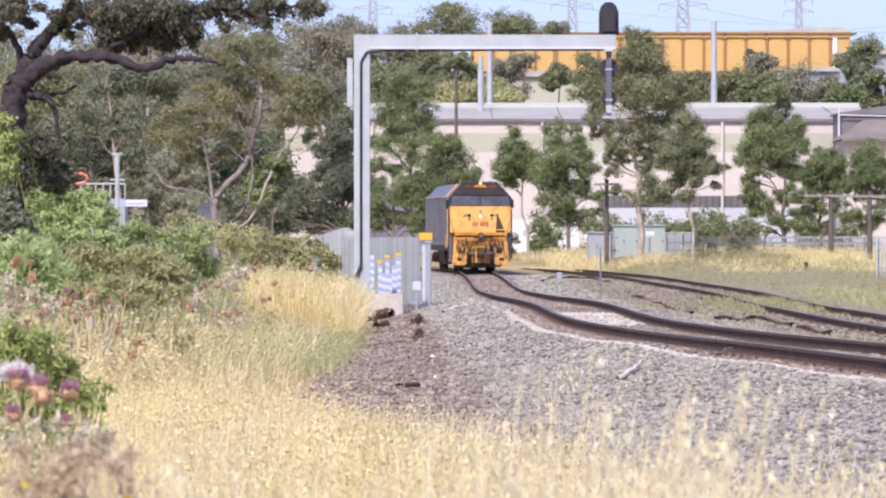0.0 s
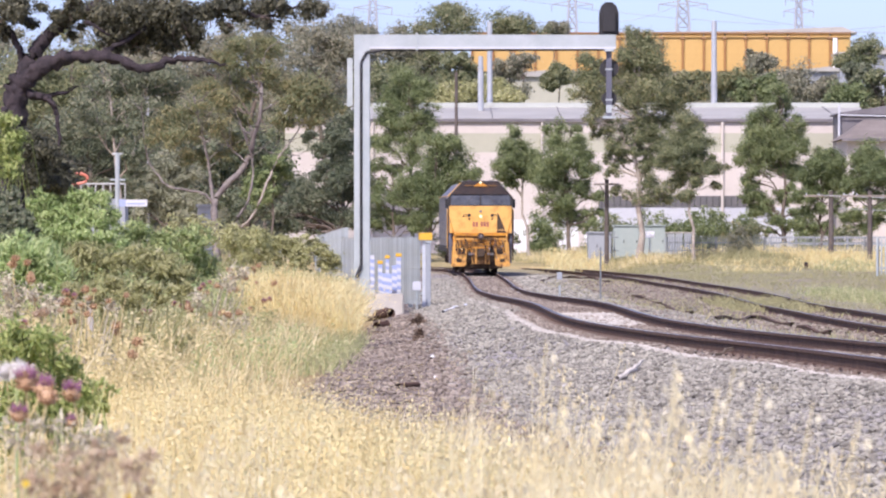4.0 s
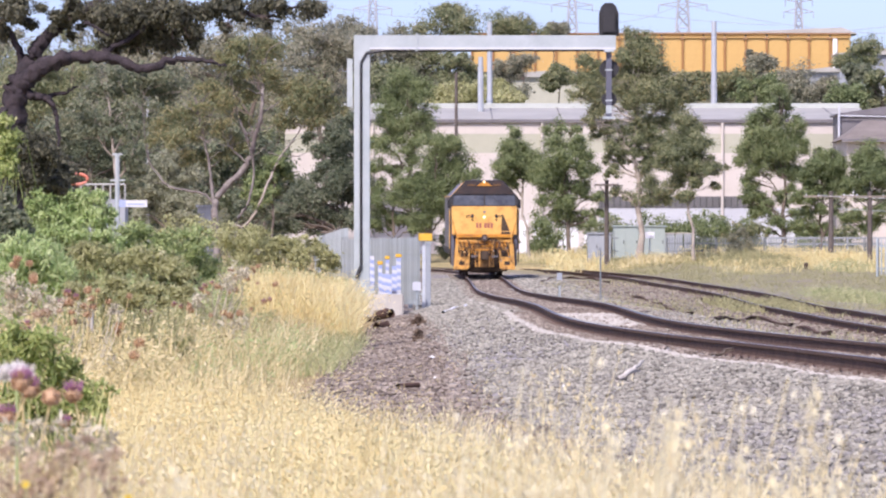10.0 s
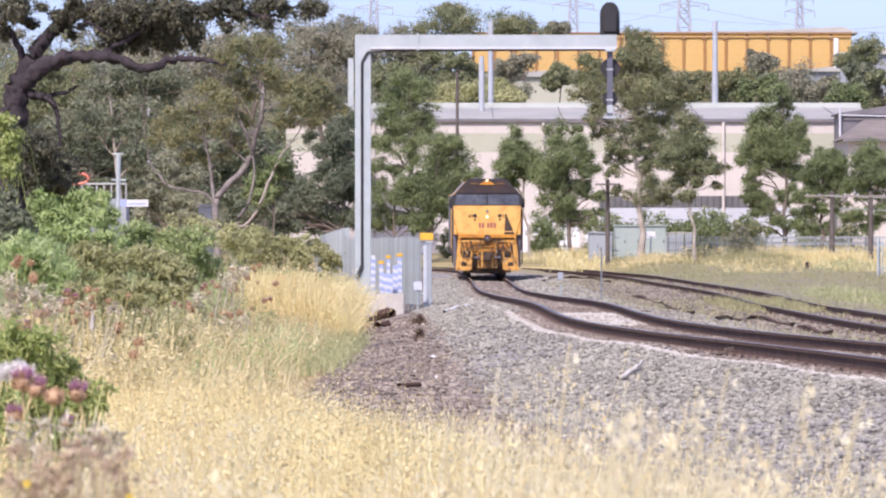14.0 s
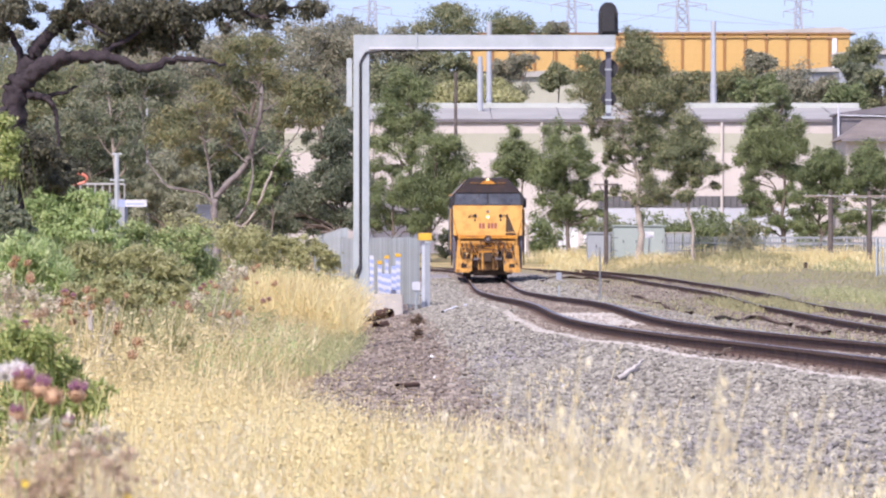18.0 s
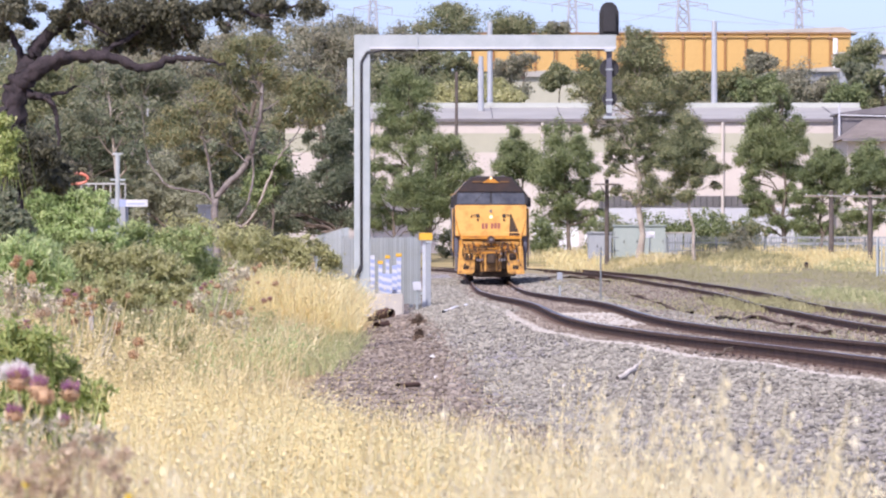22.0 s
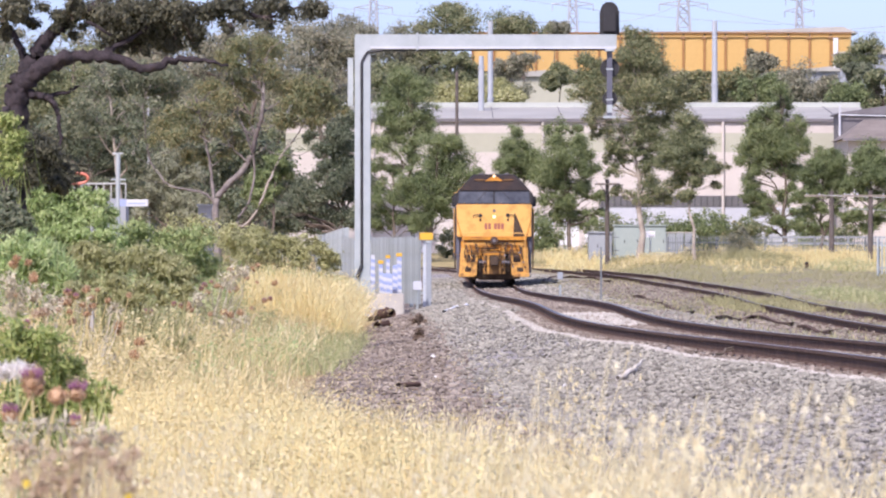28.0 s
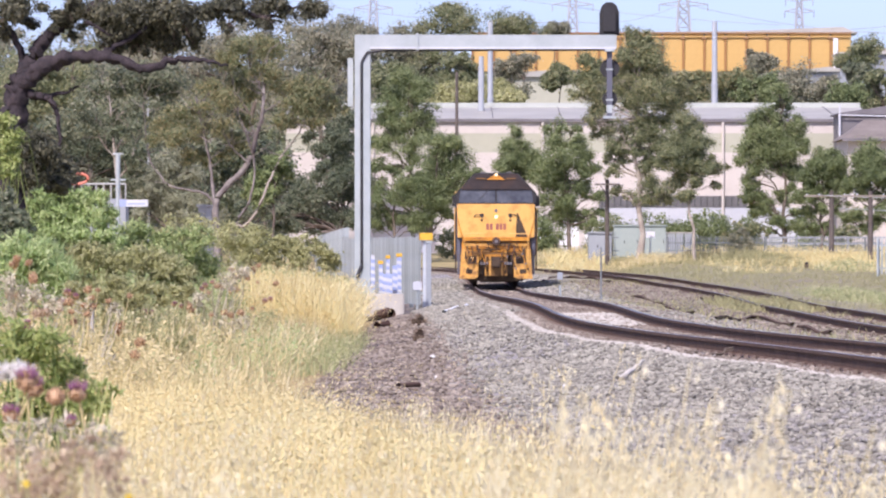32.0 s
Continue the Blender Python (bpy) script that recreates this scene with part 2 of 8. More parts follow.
GUMRED = pieces("rusty_gum_leaves", [(0.136, 0.178, 0.098), (0.251, 0.289, 0.156), (0.366, 0.344, 0.184), (0.472, 0.4, 0.218)], 0.5, 0.5, 0.3, 0.8)
# Dark crown leaves; two masses also use them as painted shadow.
DARKSHADELEAF = pieces("dark_and_shade_leaves", [(0.053, 0.058, 0.048), (0.097, 0.102, 0.072), (0.158, 0.158, 0.101), (0.255, 0.238, 0.147)], 0.4, 0.5, 0.3, 0.4)
ROWLEAF = pieces("street_tree_leaves", [(0.108, 0.15, 0.07), (0.201, 0.252, 0.121), (0.308, 0.366, 0.177), (0.461, 0.474, 0.265)], 0.5, 0.5, 0.35, 0.3)
PURPLE = pieces("thistle_florets", [(0.271, 0.114, 0.218), (0.361, 0.167, 0.282), (0.451, 0.243, 0.339)], 0.2)
FADEDHEAD = pieces("faded_seed_heads", [(0.40, 0.29, 0.20), (0.54, 0.42, 0.30), (0.72, 0.62, 0.44)], 0.3)
DAISY = pieces("daisy_petals", [(0.80, 0.66, 0.08), (0.88, 0.76, 0.16)], 0.3)
DOWN = pieces("thistle_down", [(0.74, 0.72, 0.68), (0.86, 0.84, 0.80)], 0.3)
PALETWIG = pieces("bleached_thistle_leaves", [(0.432, 0.395, 0.288), (0.605, 0.562, 0.423), (0.778, 0.728, 0.567)], 0.35)
DRYWEED = pieces("dead_weed_leaves", [(0.15, 0.11, 0.085), (0.25, 0.19, 0.145), (0.37, 0.29, 0.215)], 0.3)
SEEDHEAD = pieces("dried_thistle_bracts", [(0.34, 0.205, 0.12), (0.52, 0.345, 0.21), (0.70, 0.53, 0.34)], 0.1)


def pale_steel():
    """Galvanised pales: each has a random tone of its own."""
    m = GALV.copy()
    m.name = "weathered_pale_steel"
    n, l = m.node_tree.nodes, m.node_tree.links
    b = n["Principled BSDF"]
    src = b.inputs["Base Color"].links[0].from_socket
    info, mr, mx = n.new("ShaderNodeObjectInfo"), n.new("ShaderNodeMapRange"), n.new("ShaderNodeVectorMath")
    mr.inputs["To Min"].default_value, mr.inputs["To Max"].default_value = 0.74, 1.08
    l.new(info.outputs["Random"], mr.inputs["Value"])
    mx.operation = "SCALE"
    l.new(src, mx.inputs[0])
    l.new(mr.outputs["Result"], mx.inputs["Scale"])
    l.new(mx.outputs[0], b.inputs["Base Color"])
    return m


PALESTEEL = pale_steel()
LOOSESTONE = material("loose_stone", (0.14, 0.135, 0.125), (0.40, 0.385, 0.36), 14.0, 90, 0.9, 0, 0.4)


# ---- building helpers ----
def smooth(v):
    v = np.clip(v, 0, 1)
    return v * v * (3 - 2 * v)


def gliding(knots):
    """A smooth curve through (distance, value) knots."""
    k = np.array(knots, float)
    a, v = k[:, 0], k[:, 1]
    slope = np.gradient(v, a)

    def at(y):
        y = np.clip(np.asarray(y, float), a[0], a[-1])
        i = np.clip(np.searchsorted(a, y, side="right") - 1, 0, len(a) - 2)
        w = a[i + 1] - a[i]
        t = (y - a[i]) / w
        return ((1 + 2 * t) * (1 - t) ** 2 * v[i] + t * (1 - t) ** 2 * w * slope[i]
                + t * t * (3 - 2 * t) * v[i + 1] + t * t * (t - 1) * w * slope[i + 1])
    return at


def bulk(name, verts, faces, mat, smooth_shade=False):
    """A mesh from arrays: verts n x 3, faces n x 3 or n x 4."""
    me = bpy.data.meshes.new(name)
    verts, faces = np.asarray(verts, np.float32), np.asarray(faces, np.int32)
    k = faces.shape[1]
    me.vertices.add(len(verts))
    me.vertices.foreach_set("co", verts.ravel())
    me.loops.add(faces.size)
    me.loops.foreach_set("vertex_index", faces.ravel())
    me.polygons.add(len(faces))
    me.polygons.foreach_set("loop_start", np.arange(0, faces.size, k, dtype=np.int32))
    me.polygons.foreach_set("use_smooth", np.full(len(faces), smooth_shade))
    me.update(calc_edges=True)
    me.materials.append(mat)
    return me


def joined(chunks):
    v, f, n = [], [], 0
    for a, b in chunks:
        v.append(np.asarray(a, float))
        f.append(np.asarray(b, int) + n)
        n += len(a)
    return np.concatenate(v), np.concatenate(f)


def part(name, bm, mat, parent, label=""):
    if isinstance(bm, bpy.types.Mesh):
        me = bm
    else:
        me = bpy.data.meshes.new(name)
        bm.to_mesh(me)
        bm.free()
        me.materials.append(mat)
    ob = new(name, me)
    ob.parent = parent
    if label:
        tagged(ob, label)
    return ob


def thing(name, place, label, category, group="", kind=""):
    ob = new(name)
    ob.matrix_basis = place if isinstance(place, Matrix) else pose(*place)
    return tagged(ob, label, category, group, kind)


def box(bm, x0, x1, y0, y1, z0, z1, bevel=0.0):
    made = bmesh.ops.create_cube(bm, size=1)["verts"]
    bmesh.ops.transform(bm, verts=made, matrix=Matrix.Translation(((x0 + x1) / 2, (y0 + y1) / 2, (z0 + z1) / 2)) @ Matrix.Diagonal((x1 - x0, y1 - y0, z1 - z0, 1)))
    if bevel:
        bmesh.ops.bevel(bm, geom=list({e for v in made for e in v.link_edges}), offset=bevel, segments=2, affect="EDGES")
    return bm


def boxed(*a, **k):
    return box(bmesh.new(), *a, **k)


def rod(bm, a, b, r0, r1=None, sides=10):
    a, b = Vector(a), Vector(b)
    m = Matrix.Translation((a + b) / 2) @ (b - a).to_track_quat("Z", "Y").to_matrix().to_4x4()
    bmesh.ops.create_cone(bm, cap_ends=True, segments=sides, radius1=r0, radius2=r0 if r1 is None else r1, depth=(b - a).length, matrix=m)
    return bm


def rods(list_of, r, sides=8):
    bm = bmesh.new()
    for a, b in list_of:
        rod(bm, a, b, r, sides=sides)
    return bm


def prism(profile, y0, y1, bevel=0.0):
    """An outline in x and z, drawn out along y."""
    bm = bmesh.new()
    f = bm.faces.new([bm.verts.new((x, y0, z)) for x, z in profile])
    ex = bmesh.ops.extrude_face_region(bm, geom=[f])["geom"]
    bmesh.ops.translate(bm, vec=(0, y1 - y0, 0), verts=[g for g in ex if isinstance(g, bmesh.types.BMVert)])
    bmesh.ops.recalc_face_normals(bm, faces=bm.faces)
    if bevel:
        bmesh.ops.bevel(bm, geom=list(bm.edges), offset=bevel, segments=2, affect="EDGES")
    return bm


def tube(points, radii, sides=7):
    """A bent, tapering limb: verts and quads."""
    p = np.array(points, float)
    r = np.array(radii, float)
    d = np.gradient(p, axis=0)
    d /= np.linalg.norm(d, axis=1)[:, None] + 1e-9
    ref = np.where(np.abs(d[:, 2:3]) > 0.9, [[1.0, 0, 0]], [[0, 0, 1.0]])
    u = np.cross(d, ref)
    u /= np.linalg.norm(u, axis=1)[:, None]
    w = np.cross(d, u)
    a = np.linspace(0, 2 * np.pi, sides, endpoint=False)
    v = p[:, None] + r[:, None, None] * (np.cos(a)[None, :, None] * u[:, None] + np.sin(a)[None, :, None] * w[:, None])
    i, j = np.meshgrid(np.arange(len(p) - 1), np.arange(sides), indexing="ij")
    k = (j + 1) % sides
    f = np.stack([i * sides + j, i * sides + k, (i + 1) * sides + k, (i + 1) * sides + j], -1).reshape(-1, 4)
    return v.reshape(-1, 3), f


def bent(rng, a, b, steps=6, wander=0.08, sag=0.0):
    a, b = np.array(a, float), np.array(b, float)
    t = np.linspace(0, 1, steps)[:, None]
    p = a + (b - a) * t
    size = np.linalg.norm(b - a)
    p[1:-1] += rng.normal(0, wander * size, (steps - 2, 3)) * np.array([1, 1, 0.5])
    p[:, 2] += sag * size * (4 * t * (1 - t))[:, 0]
    return p


def leaf_cloud(rng, blobs, count, size, slim=0.3, droop=0.5, subs=14, hollow=0.55, knot=0.30, face=0.62):
    """Leaves in bunches spread over blobs (x, y, z, radius), facing out of their bunch: an uneven, billowing outline with gaps."""
    blobs = np.array(blobs, float)
    pick = rng.choice(len(blobs), len(blobs) * subs, p=blobs[:, 3] ** 2 / (blobs[:, 3] ** 2).sum())

    def unit(v):
        return v / (np.linalg.norm(v, axis=1)[:, None] + 1e-9)
    d = unit(rng.normal(0, 1, (len(pick), 3)))
    reach = blobs[pick, 3] * rng.uniform(hollow, 1.0, len(pick))
    centre = blobs[pick, :3] + d * reach[:, None] * np.array([1, 1, 0.85])
    radius = blobs[pick, 3] * knot * rng.uniform(0.6, 1.3, len(pick))
    b = rng.integers(0, len(pick), count)
    e = unit(rng.normal(0, 1, (count, 3)))
    p = centre[b] + e * (radius[b] * np.abs(rng.normal(0.75, 0.42, count)))[:, None] * np.array([1, 1, 0.72])
    normal = unit(face * (e * 0.9 + d[b] * 0.5 + np.array([0, 0, 0.45])) + (1 - face) * rng.normal(0, 1, (count, 3)))
    t = rng.normal(0, 1, (count, 3))
    t[:, 2] -= droop * 1.5
    t = unit(t - normal * (t * normal).sum(1)[:, None])
    s = np.cross(normal, t)
    length = size * rng.uniform(0.6, 1.4, count)[:, None]
    v = np.stack([p, p + t * length * 0.45 + s * length * slim, p + t * length, p + t * length * 0.45 - s * length * slim], 1)
    return v.reshape(-1, 3), np.arange(count * 4).reshape(-1, 4)


def blades(rng, base, height, width, lean=0.25, wind=(0.08, 0.0)):
    """Grass blades: base n x 3, height n."""
    n = len(base)
    a = rng.uniform(0, 2 * np.pi, n)
    face = np.stack([np.cos(a), np.sin(a), np.zeros(n)], 1) * width * rng.uniform(0.6, 1.4, n)[:, None]
    tip = rng.normal(0, lean, (n, 2)) + np.array(wind)
    top = np.stack([tip[:, 0] * height, tip[:, 1] * height, height * (1 - 0.3 * np.abs(tip[:, 0]))], 1)
    mid = top * np.array([0.35, 0.35, 0.58])
    v = np.stack([base - face, base + face, base + mid - face * 0.8, base + mid + face * 0.8, base + top - face * 0.15, base + top + face * 0.15], 1)
    k = np.arange(n)[:, None] * 6
    f = np.concatenate([k + [0, 1, 3, 2], k + [2, 3, 5, 4]])
    return v.reshape(-1, 3), f


# ---- the lie of the land ----
TRACK_X = gliding([(-40, 14.0), (20, 7.6), (40, 5.9), (57, 4.6), (68, 3.65), (80, 3.0), (104, 2.6), (140, 2.15), (184, 1.93), (210, 1.84), (235, 1.56), (244, 1.30), (250, 0.74), (256, 0.02), (270, -1.8), (300, -7.0), (330, -13.0), (420, -36.0)])
TRACK_Z = gliding([(-40, 0.66), (57, 0.66), (68, 0.65), (80, 0.64), (104, 0.70), (140, 0.58), (184, 0.50), (210, 0.68), (235, 0.875), (256, 0.99), (300, 1.2), (420, 1.7)])
SECOND_X = gliding([(-40, 16.0), (40, 9.6), (70, 8.6), (94, 8.4), (113, 8.6), (132, 8.9), (149, 9.0), (163, 8.8), (179, 8.3), (200, 7.7), (225, 7.1), (250, 5.9), (270, 3.9), (290, 0.6), (310, -3.6), (340, -11.0), (420, -32.0)])
SECOND_Z = gliding([(-40, 0.46), (60, 0.46), (94, 0.44), (113, 0.43), (132, 0.42), (149, 0.52), (163, 0.60), (179, 0.70), (200, 0.83), (225, 0.88), (250, 0.95), (290, 1.06), (420, 1.7)])


def ground_z(x, y):
    x, y = np.asarray(x, float), np.asarray(y, float)
    z = np.interp(y, [-60, 10, 40, 100, 150, 200, 240, 290, 330, 380, 700, 1200, 5000], [0.3, 0.28, 0.05, 0.08, 0.15, 0.35, 0.6, 1.35, 1.7, 2.0, 27.0, 30.0, 30.0])
    near = np.clip((330 - y) / 60, 0, 1)
    tx = TRACK_X(y)
    right = np.interp(y, [0, 60, 94, 132, 149, 179, 225, 250, 290], [0.2, 0.24, 0.24, 0.22, 0.32, 0.48, 0.66, 0.80, 1.35])
    z = z + (right - z) * smooth((x - tx + 0.5) / 3) * np.clip((300 - y) / 30, 0, 1)
    z = z + 0.35 * smooth((-1.6 - x) / 4) * near * np.clip(y / 40 - 0.5, 0, 1)
    z = z + smooth((x - SECOND_X(y) - 1.6) / 4) * np.interp(y, [195, 230, 255, 290, 310], [0.0, 0.22, 0.5, 0.12, 0.0])
    for fx, fz in ((TRACK_X, TRACK_Z), (SECOND_X, SECOND_Z)):
        d = np.abs(x - fx(y))
        k = smooth((4.3 - d) / 2.9) * near
        z = z + (np.maximum(fz(y) - 0.17, z) - z) * k
    z = z + 0.025 * np.sin(x * 1.7 + 0.6 * np.sin(y * 0.3)) * np.sin(y * 0.45) * near
    return z


def ground():
    ys = np.concatenate([np.linspace(-60, 20, 17), np.arange(21, 130, 0.8), np.arange(130, 340, 2.5), np.arange(340, 1000, 20), np.linspace(1000, 4700, 14)])
    xs = np.concatenate([-np.geomspace(16, 4500, 22)[::-1], np.arange(-15.6, 20, 0.4), np.geomspace(20.4, 4500, 22)])
    X, Y = np.meshgrid(xs, ys)
    v = np.stack([X, Y, ground_z(X, Y)], -1).reshape(-1, 3)
    a, b = len(ys), len(xs)
    i, j = np.meshgrid(np.arange(a - 1), np.arange(b - 1), indexing="ij")
    f = np.stack([i * b + j, i * b + j + 1, (i + 1) * b + j + 1, (i + 1) * b + j], -1).reshape(-1, 4)
    m = bpy.data.materials.new("ground_cover")
    m.use_nodes = True
    n, l = m.node_tree.nodes, m.node_tree.links
    bs = n["Principled BSDF"]
    geo, sep = n.new("ShaderNodeNewGeometry"), n.new("ShaderNodeSeparateXYZ")
    l.new(geo.outputs["Position"], sep.inputs[0])

    def noise_at(scale, detail=4):
        t = n.new("ShaderNodeTexNoise")
        t.inputs["Scale"].default_value, t.inputs["Detail"].default_value = scale, detail
        l.new(geo.outputs["Position"], t.inputs["Vector"])
        return t.outputs["Fac"]

    def ramp(fac, *stops):
        r = n.new("ShaderNodeValToRGB")
        e = r.color_ramp.elements
        while len(e) < len(stops):
            e.new(0.5)
        for q, (p, c) in enumerate(stops):
            e[q].position, e[q].color = p, (*c, 1)
        l.new(fac, r.inputs["Fac"])
        return r.outputs["Color"]

    def mapped(v, lo, hi):
        r = n.new("ShaderNodeMapRange")
        r.inputs["From Min"].default_value, r.inputs["From Max"].default_value = lo, hi
        l.new(v, r.inputs["Value"])
        return r.outputs["Result"]

    def mixed(fac, a, b):
        r = n.new("ShaderNodeMix")
        r.data_type = "RGBA"
        l.new(fac, r.inputs["Factor"])
        l.new(a, r.inputs[6])
        l.new(b, r.inputs[7])
        return r.outputs[2]

    def maths(op, a, b):
        r = n.new("ShaderNodeMath")
        r.operation = op
        for q, s in enumerate((a, b)):
            if isinstance(s, (int, float)):
                r.inputs[q].default_value = s
            else:
                l.new(s, r.inputs[q])
        return r.outputs[0]

    cell = n.new("ShaderNodeTexVoronoi")
    cell.inputs["Scale"].default_value = 16
    l.new(geo.outputs["Position"], cell.inputs["Vector"])
    cellv = n.new("ShaderNodeSeparateColor")
    l.new(cell.outputs["Color"], cellv.inputs[0])
    grey = ramp(cellv.outputs[0], (0.0, (0.15, 0.14, 0.14)), (0.5, (0.28, 0.265, 0.265)), (1.0, (0.42, 0.40, 0.39)))
    brown = ramp(cellv.outputs[0], (0.0, (0.10, 0.08, 0.07)), (0.5, (0.21, 0.17, 0.147)), (1.0, (0.34, 0.295, 0.255)))
    straw = ramp(noise_at(6.0), (0.3, (0.22, 0.16, 0.07)), (0.5, (0.40, 0.30, 0.15)), (0.7, (0.55, 0.43, 0.23)))
    field = ramp(noise_at(0.35), (0.35, (0.20, 0.19, 0.08)), (0.5, (0.36, 0.30, 0.14)), (0.65, (0.55, 0.42, 0.20)))
    wob = maths("MULTIPLY", maths("SUBTRACT", noise_at(1.3), 0.5), 1.6)
    x = maths("ADD", sep.outputs["X"], wob)
    y = sep.outputs["Y"]
    left = mixed(mapped(x, -1.7, -1.3), straw, brown)
    edge = maths("ADD", maths("SUBTRACT", x, mapped(y, 60, 33)), maths("MULTIPLY", mapped(y, 50, 130), 1.2))
    col = mixed(mapped(edge, 0.3, 0.7), left, grey)
    beyond = maths("ADD", maths("SUBTRACT", x, maths("MULTIPLY", mapped(y, 190, 60), 1.5)), maths("MULTIPLY", wob, 2.0))
    weedy = ramp(noise_at(0.8, 6), (0.36, (0.25, 0.215, 0.185)), (0.50, (0.285, 0.26, 0.185)), (0.66, (0.27, 0.27, 0.155)))
    col = mixed(mapped(beyond, 3.6, 4.6), col, weedy)
    col = mixed(mapped(maths("ADD", y, maths("MULTIPLY", wob, 8.0)), 236, 262), col, field)
    scrub = ramp(noise_at(0.06), (0.4, (0.07, 0.075, 0.035)), (0.6, (0.16, 0.15, 0.07)))
    col = mixed(mapped(y, 300, 345), col, scrub)
    l.new(col, bs.inputs["Base Color"])
    bs.inputs["Roughness"].default_value = 0.95
    bp = n.new("ShaderNodeBump")
    bp.inputs["Strength"].default_value, bp.inputs["Distance"].default_value = 0.9, 0.05
    l.new(cell.outputs["Distance"], bp.inputs["Height"])
    l.new(bp.outputs["Normal"], bs.inputs["Normal"])
    ob = new("ground", bulk("ground", v, f, m, True))
    tagged(ob, "gravelly rail yard ground with dry grass and dirt", "ground", kind="structure")


ground()


# ---- railway ----
def rail_mesh(fx, fz, side, y0, y1, step=1.0):
    ys = np.arange(y0, y1 + 0.01, step)
    cx, cz = fx(ys), fz(ys)
    dx = np.gradient(cx, ys)
    nx, ny = 1 / np.hypot(1, dx), -dx / np.hypot(1, dx)
    prof = [(-0.036, 0.0), (0.036, 0.0), (0.036, -0.035), (0.01, -0.05), (0.01, -0.135), (0.07, -0.16), (-0.07, -0.16), (-0.01, -0.135), (-0.01, -0.05), (-0.036, -0.035)]
    k = len(prof)
    v = np.stack([np.stack([cx + nx * (side + px), ys + ny * (side + px), cz + pz], -1) for px, pz in prof], 1)
    i, j = np.meshgrid(np.arange(len(ys) - 1), np.arange(k), indexing="ij")
    f = np.stack([i * k + j, i * k + (j + 1) % k, (i + 1) * k + (j + 1) % k, (i + 1) * k + j], -1).reshape(-1, 4)
    me = bulk("rail", v.reshape(-1, 3), f, RUST)
    me.materials.append(RAILTOP)
    me.polygons.foreach_set("material_index", (np.tile(np.arange(k), len(ys) - 1) == 0).astype(np.int32))
    return me


def sleeper_mesh(chairs=True):
    bm = boxed(-1.25, 1.25, -0.115, 0.115, -0.13, 0.0, bevel=0.012)
    if chairs:
        for s in (-0.7525, 0.7525):
            box(bm, s - 0.16, s + 0.16, -0.08, 0.08, 0.0, 0.018)
            for q in (-0.1, 0.1):
                box(bm, s + q - 0.025, s + q + 0.025, -0.035, 0.035, 0.018, 0.06)
    me = bpy.data.meshes.new("sleeper")
    bm.to_mesh(me)
    bm.free()
    me.materials.append(SLEEPER)
    return me


def railway(fx, fz, label):
    t = thing("railway_track", (0, 0, 0), label, "railway track", kind="structure")
    for s in (-0.7525, 0.7525):
        part("rail", rail_mesh(fx, fz, s, -20, 400), RUST, t, "rust-brown steel rail with a worn head")
    return t


main_track = railway(TRACK_X, TRACK_Z, "rusty railway track on grey ballast, with timber sleepers")
side_track = railway(SECOND_X, SECOND_Z, "disused rusty railway track among weeds")


def lying_rail(places, label):
    """Old rails left on the ground beside the track."""
    t = thing("old_rail", (0, 0, 0), label, "rail")
    for x0, y0, x1, y1 in places:
        ys = np.linspace(0, 1, 12)
        xx, yy = x0 + (x1 - x0) * ys, y0 + (y1 - y0) * ys
        z = ground_z(xx, yy) + 0.005 + 0.035 * np.sin(ys * 7)
        v, f = [], []
        prof = [(-0.035, 0.07), (0.035, 0.07), (0.035, 0.035), (0.012, 0.02), (0.012, -0.05), (0.065, -0.075), (-0.065, -0.075), (-0.012, -0.05), (-0.012, 0.02), (-0.035, 0.035)]
        k = len(prof)
        v = np.stack([np.stack([xx + px, yy, z + pz], -1) for px, pz in prof], 1).reshape(-1, 3)
        i, j = np.meshgrid(np.arange(11), np.arange(k), indexing="ij")
        f = np.stack([i * k + j, i * k + (j + 1) % k, (i + 1) * k + (j + 1) % k, (i + 1) * k + j], -1).reshape(-1, 4)
        part("rail_length", bulk("rail_length", v, f, RUST), RUST, t)


lying_rail([(5.85, 156.0, 6.05, 140.4), (6.0, 137.5, 4.9, 99.6), (5.29, 98.0, 6.85, 112.4), (6.85, 112.4, 6.96, 100.9), (6.61, 94.3, 6.83, 89.2), (7.7, 151.3, 7.67, 130.2)], "old rusty rails lying half buried beside the track")
lying_rail([(3.85, 200, 4.45, 211), (4.45, 211, 5.35, 215), (5.35, 215, 6.05, 209), (6.05, 209, 6.25, 190)], "old rusty rail lying in a bend in the gravel")


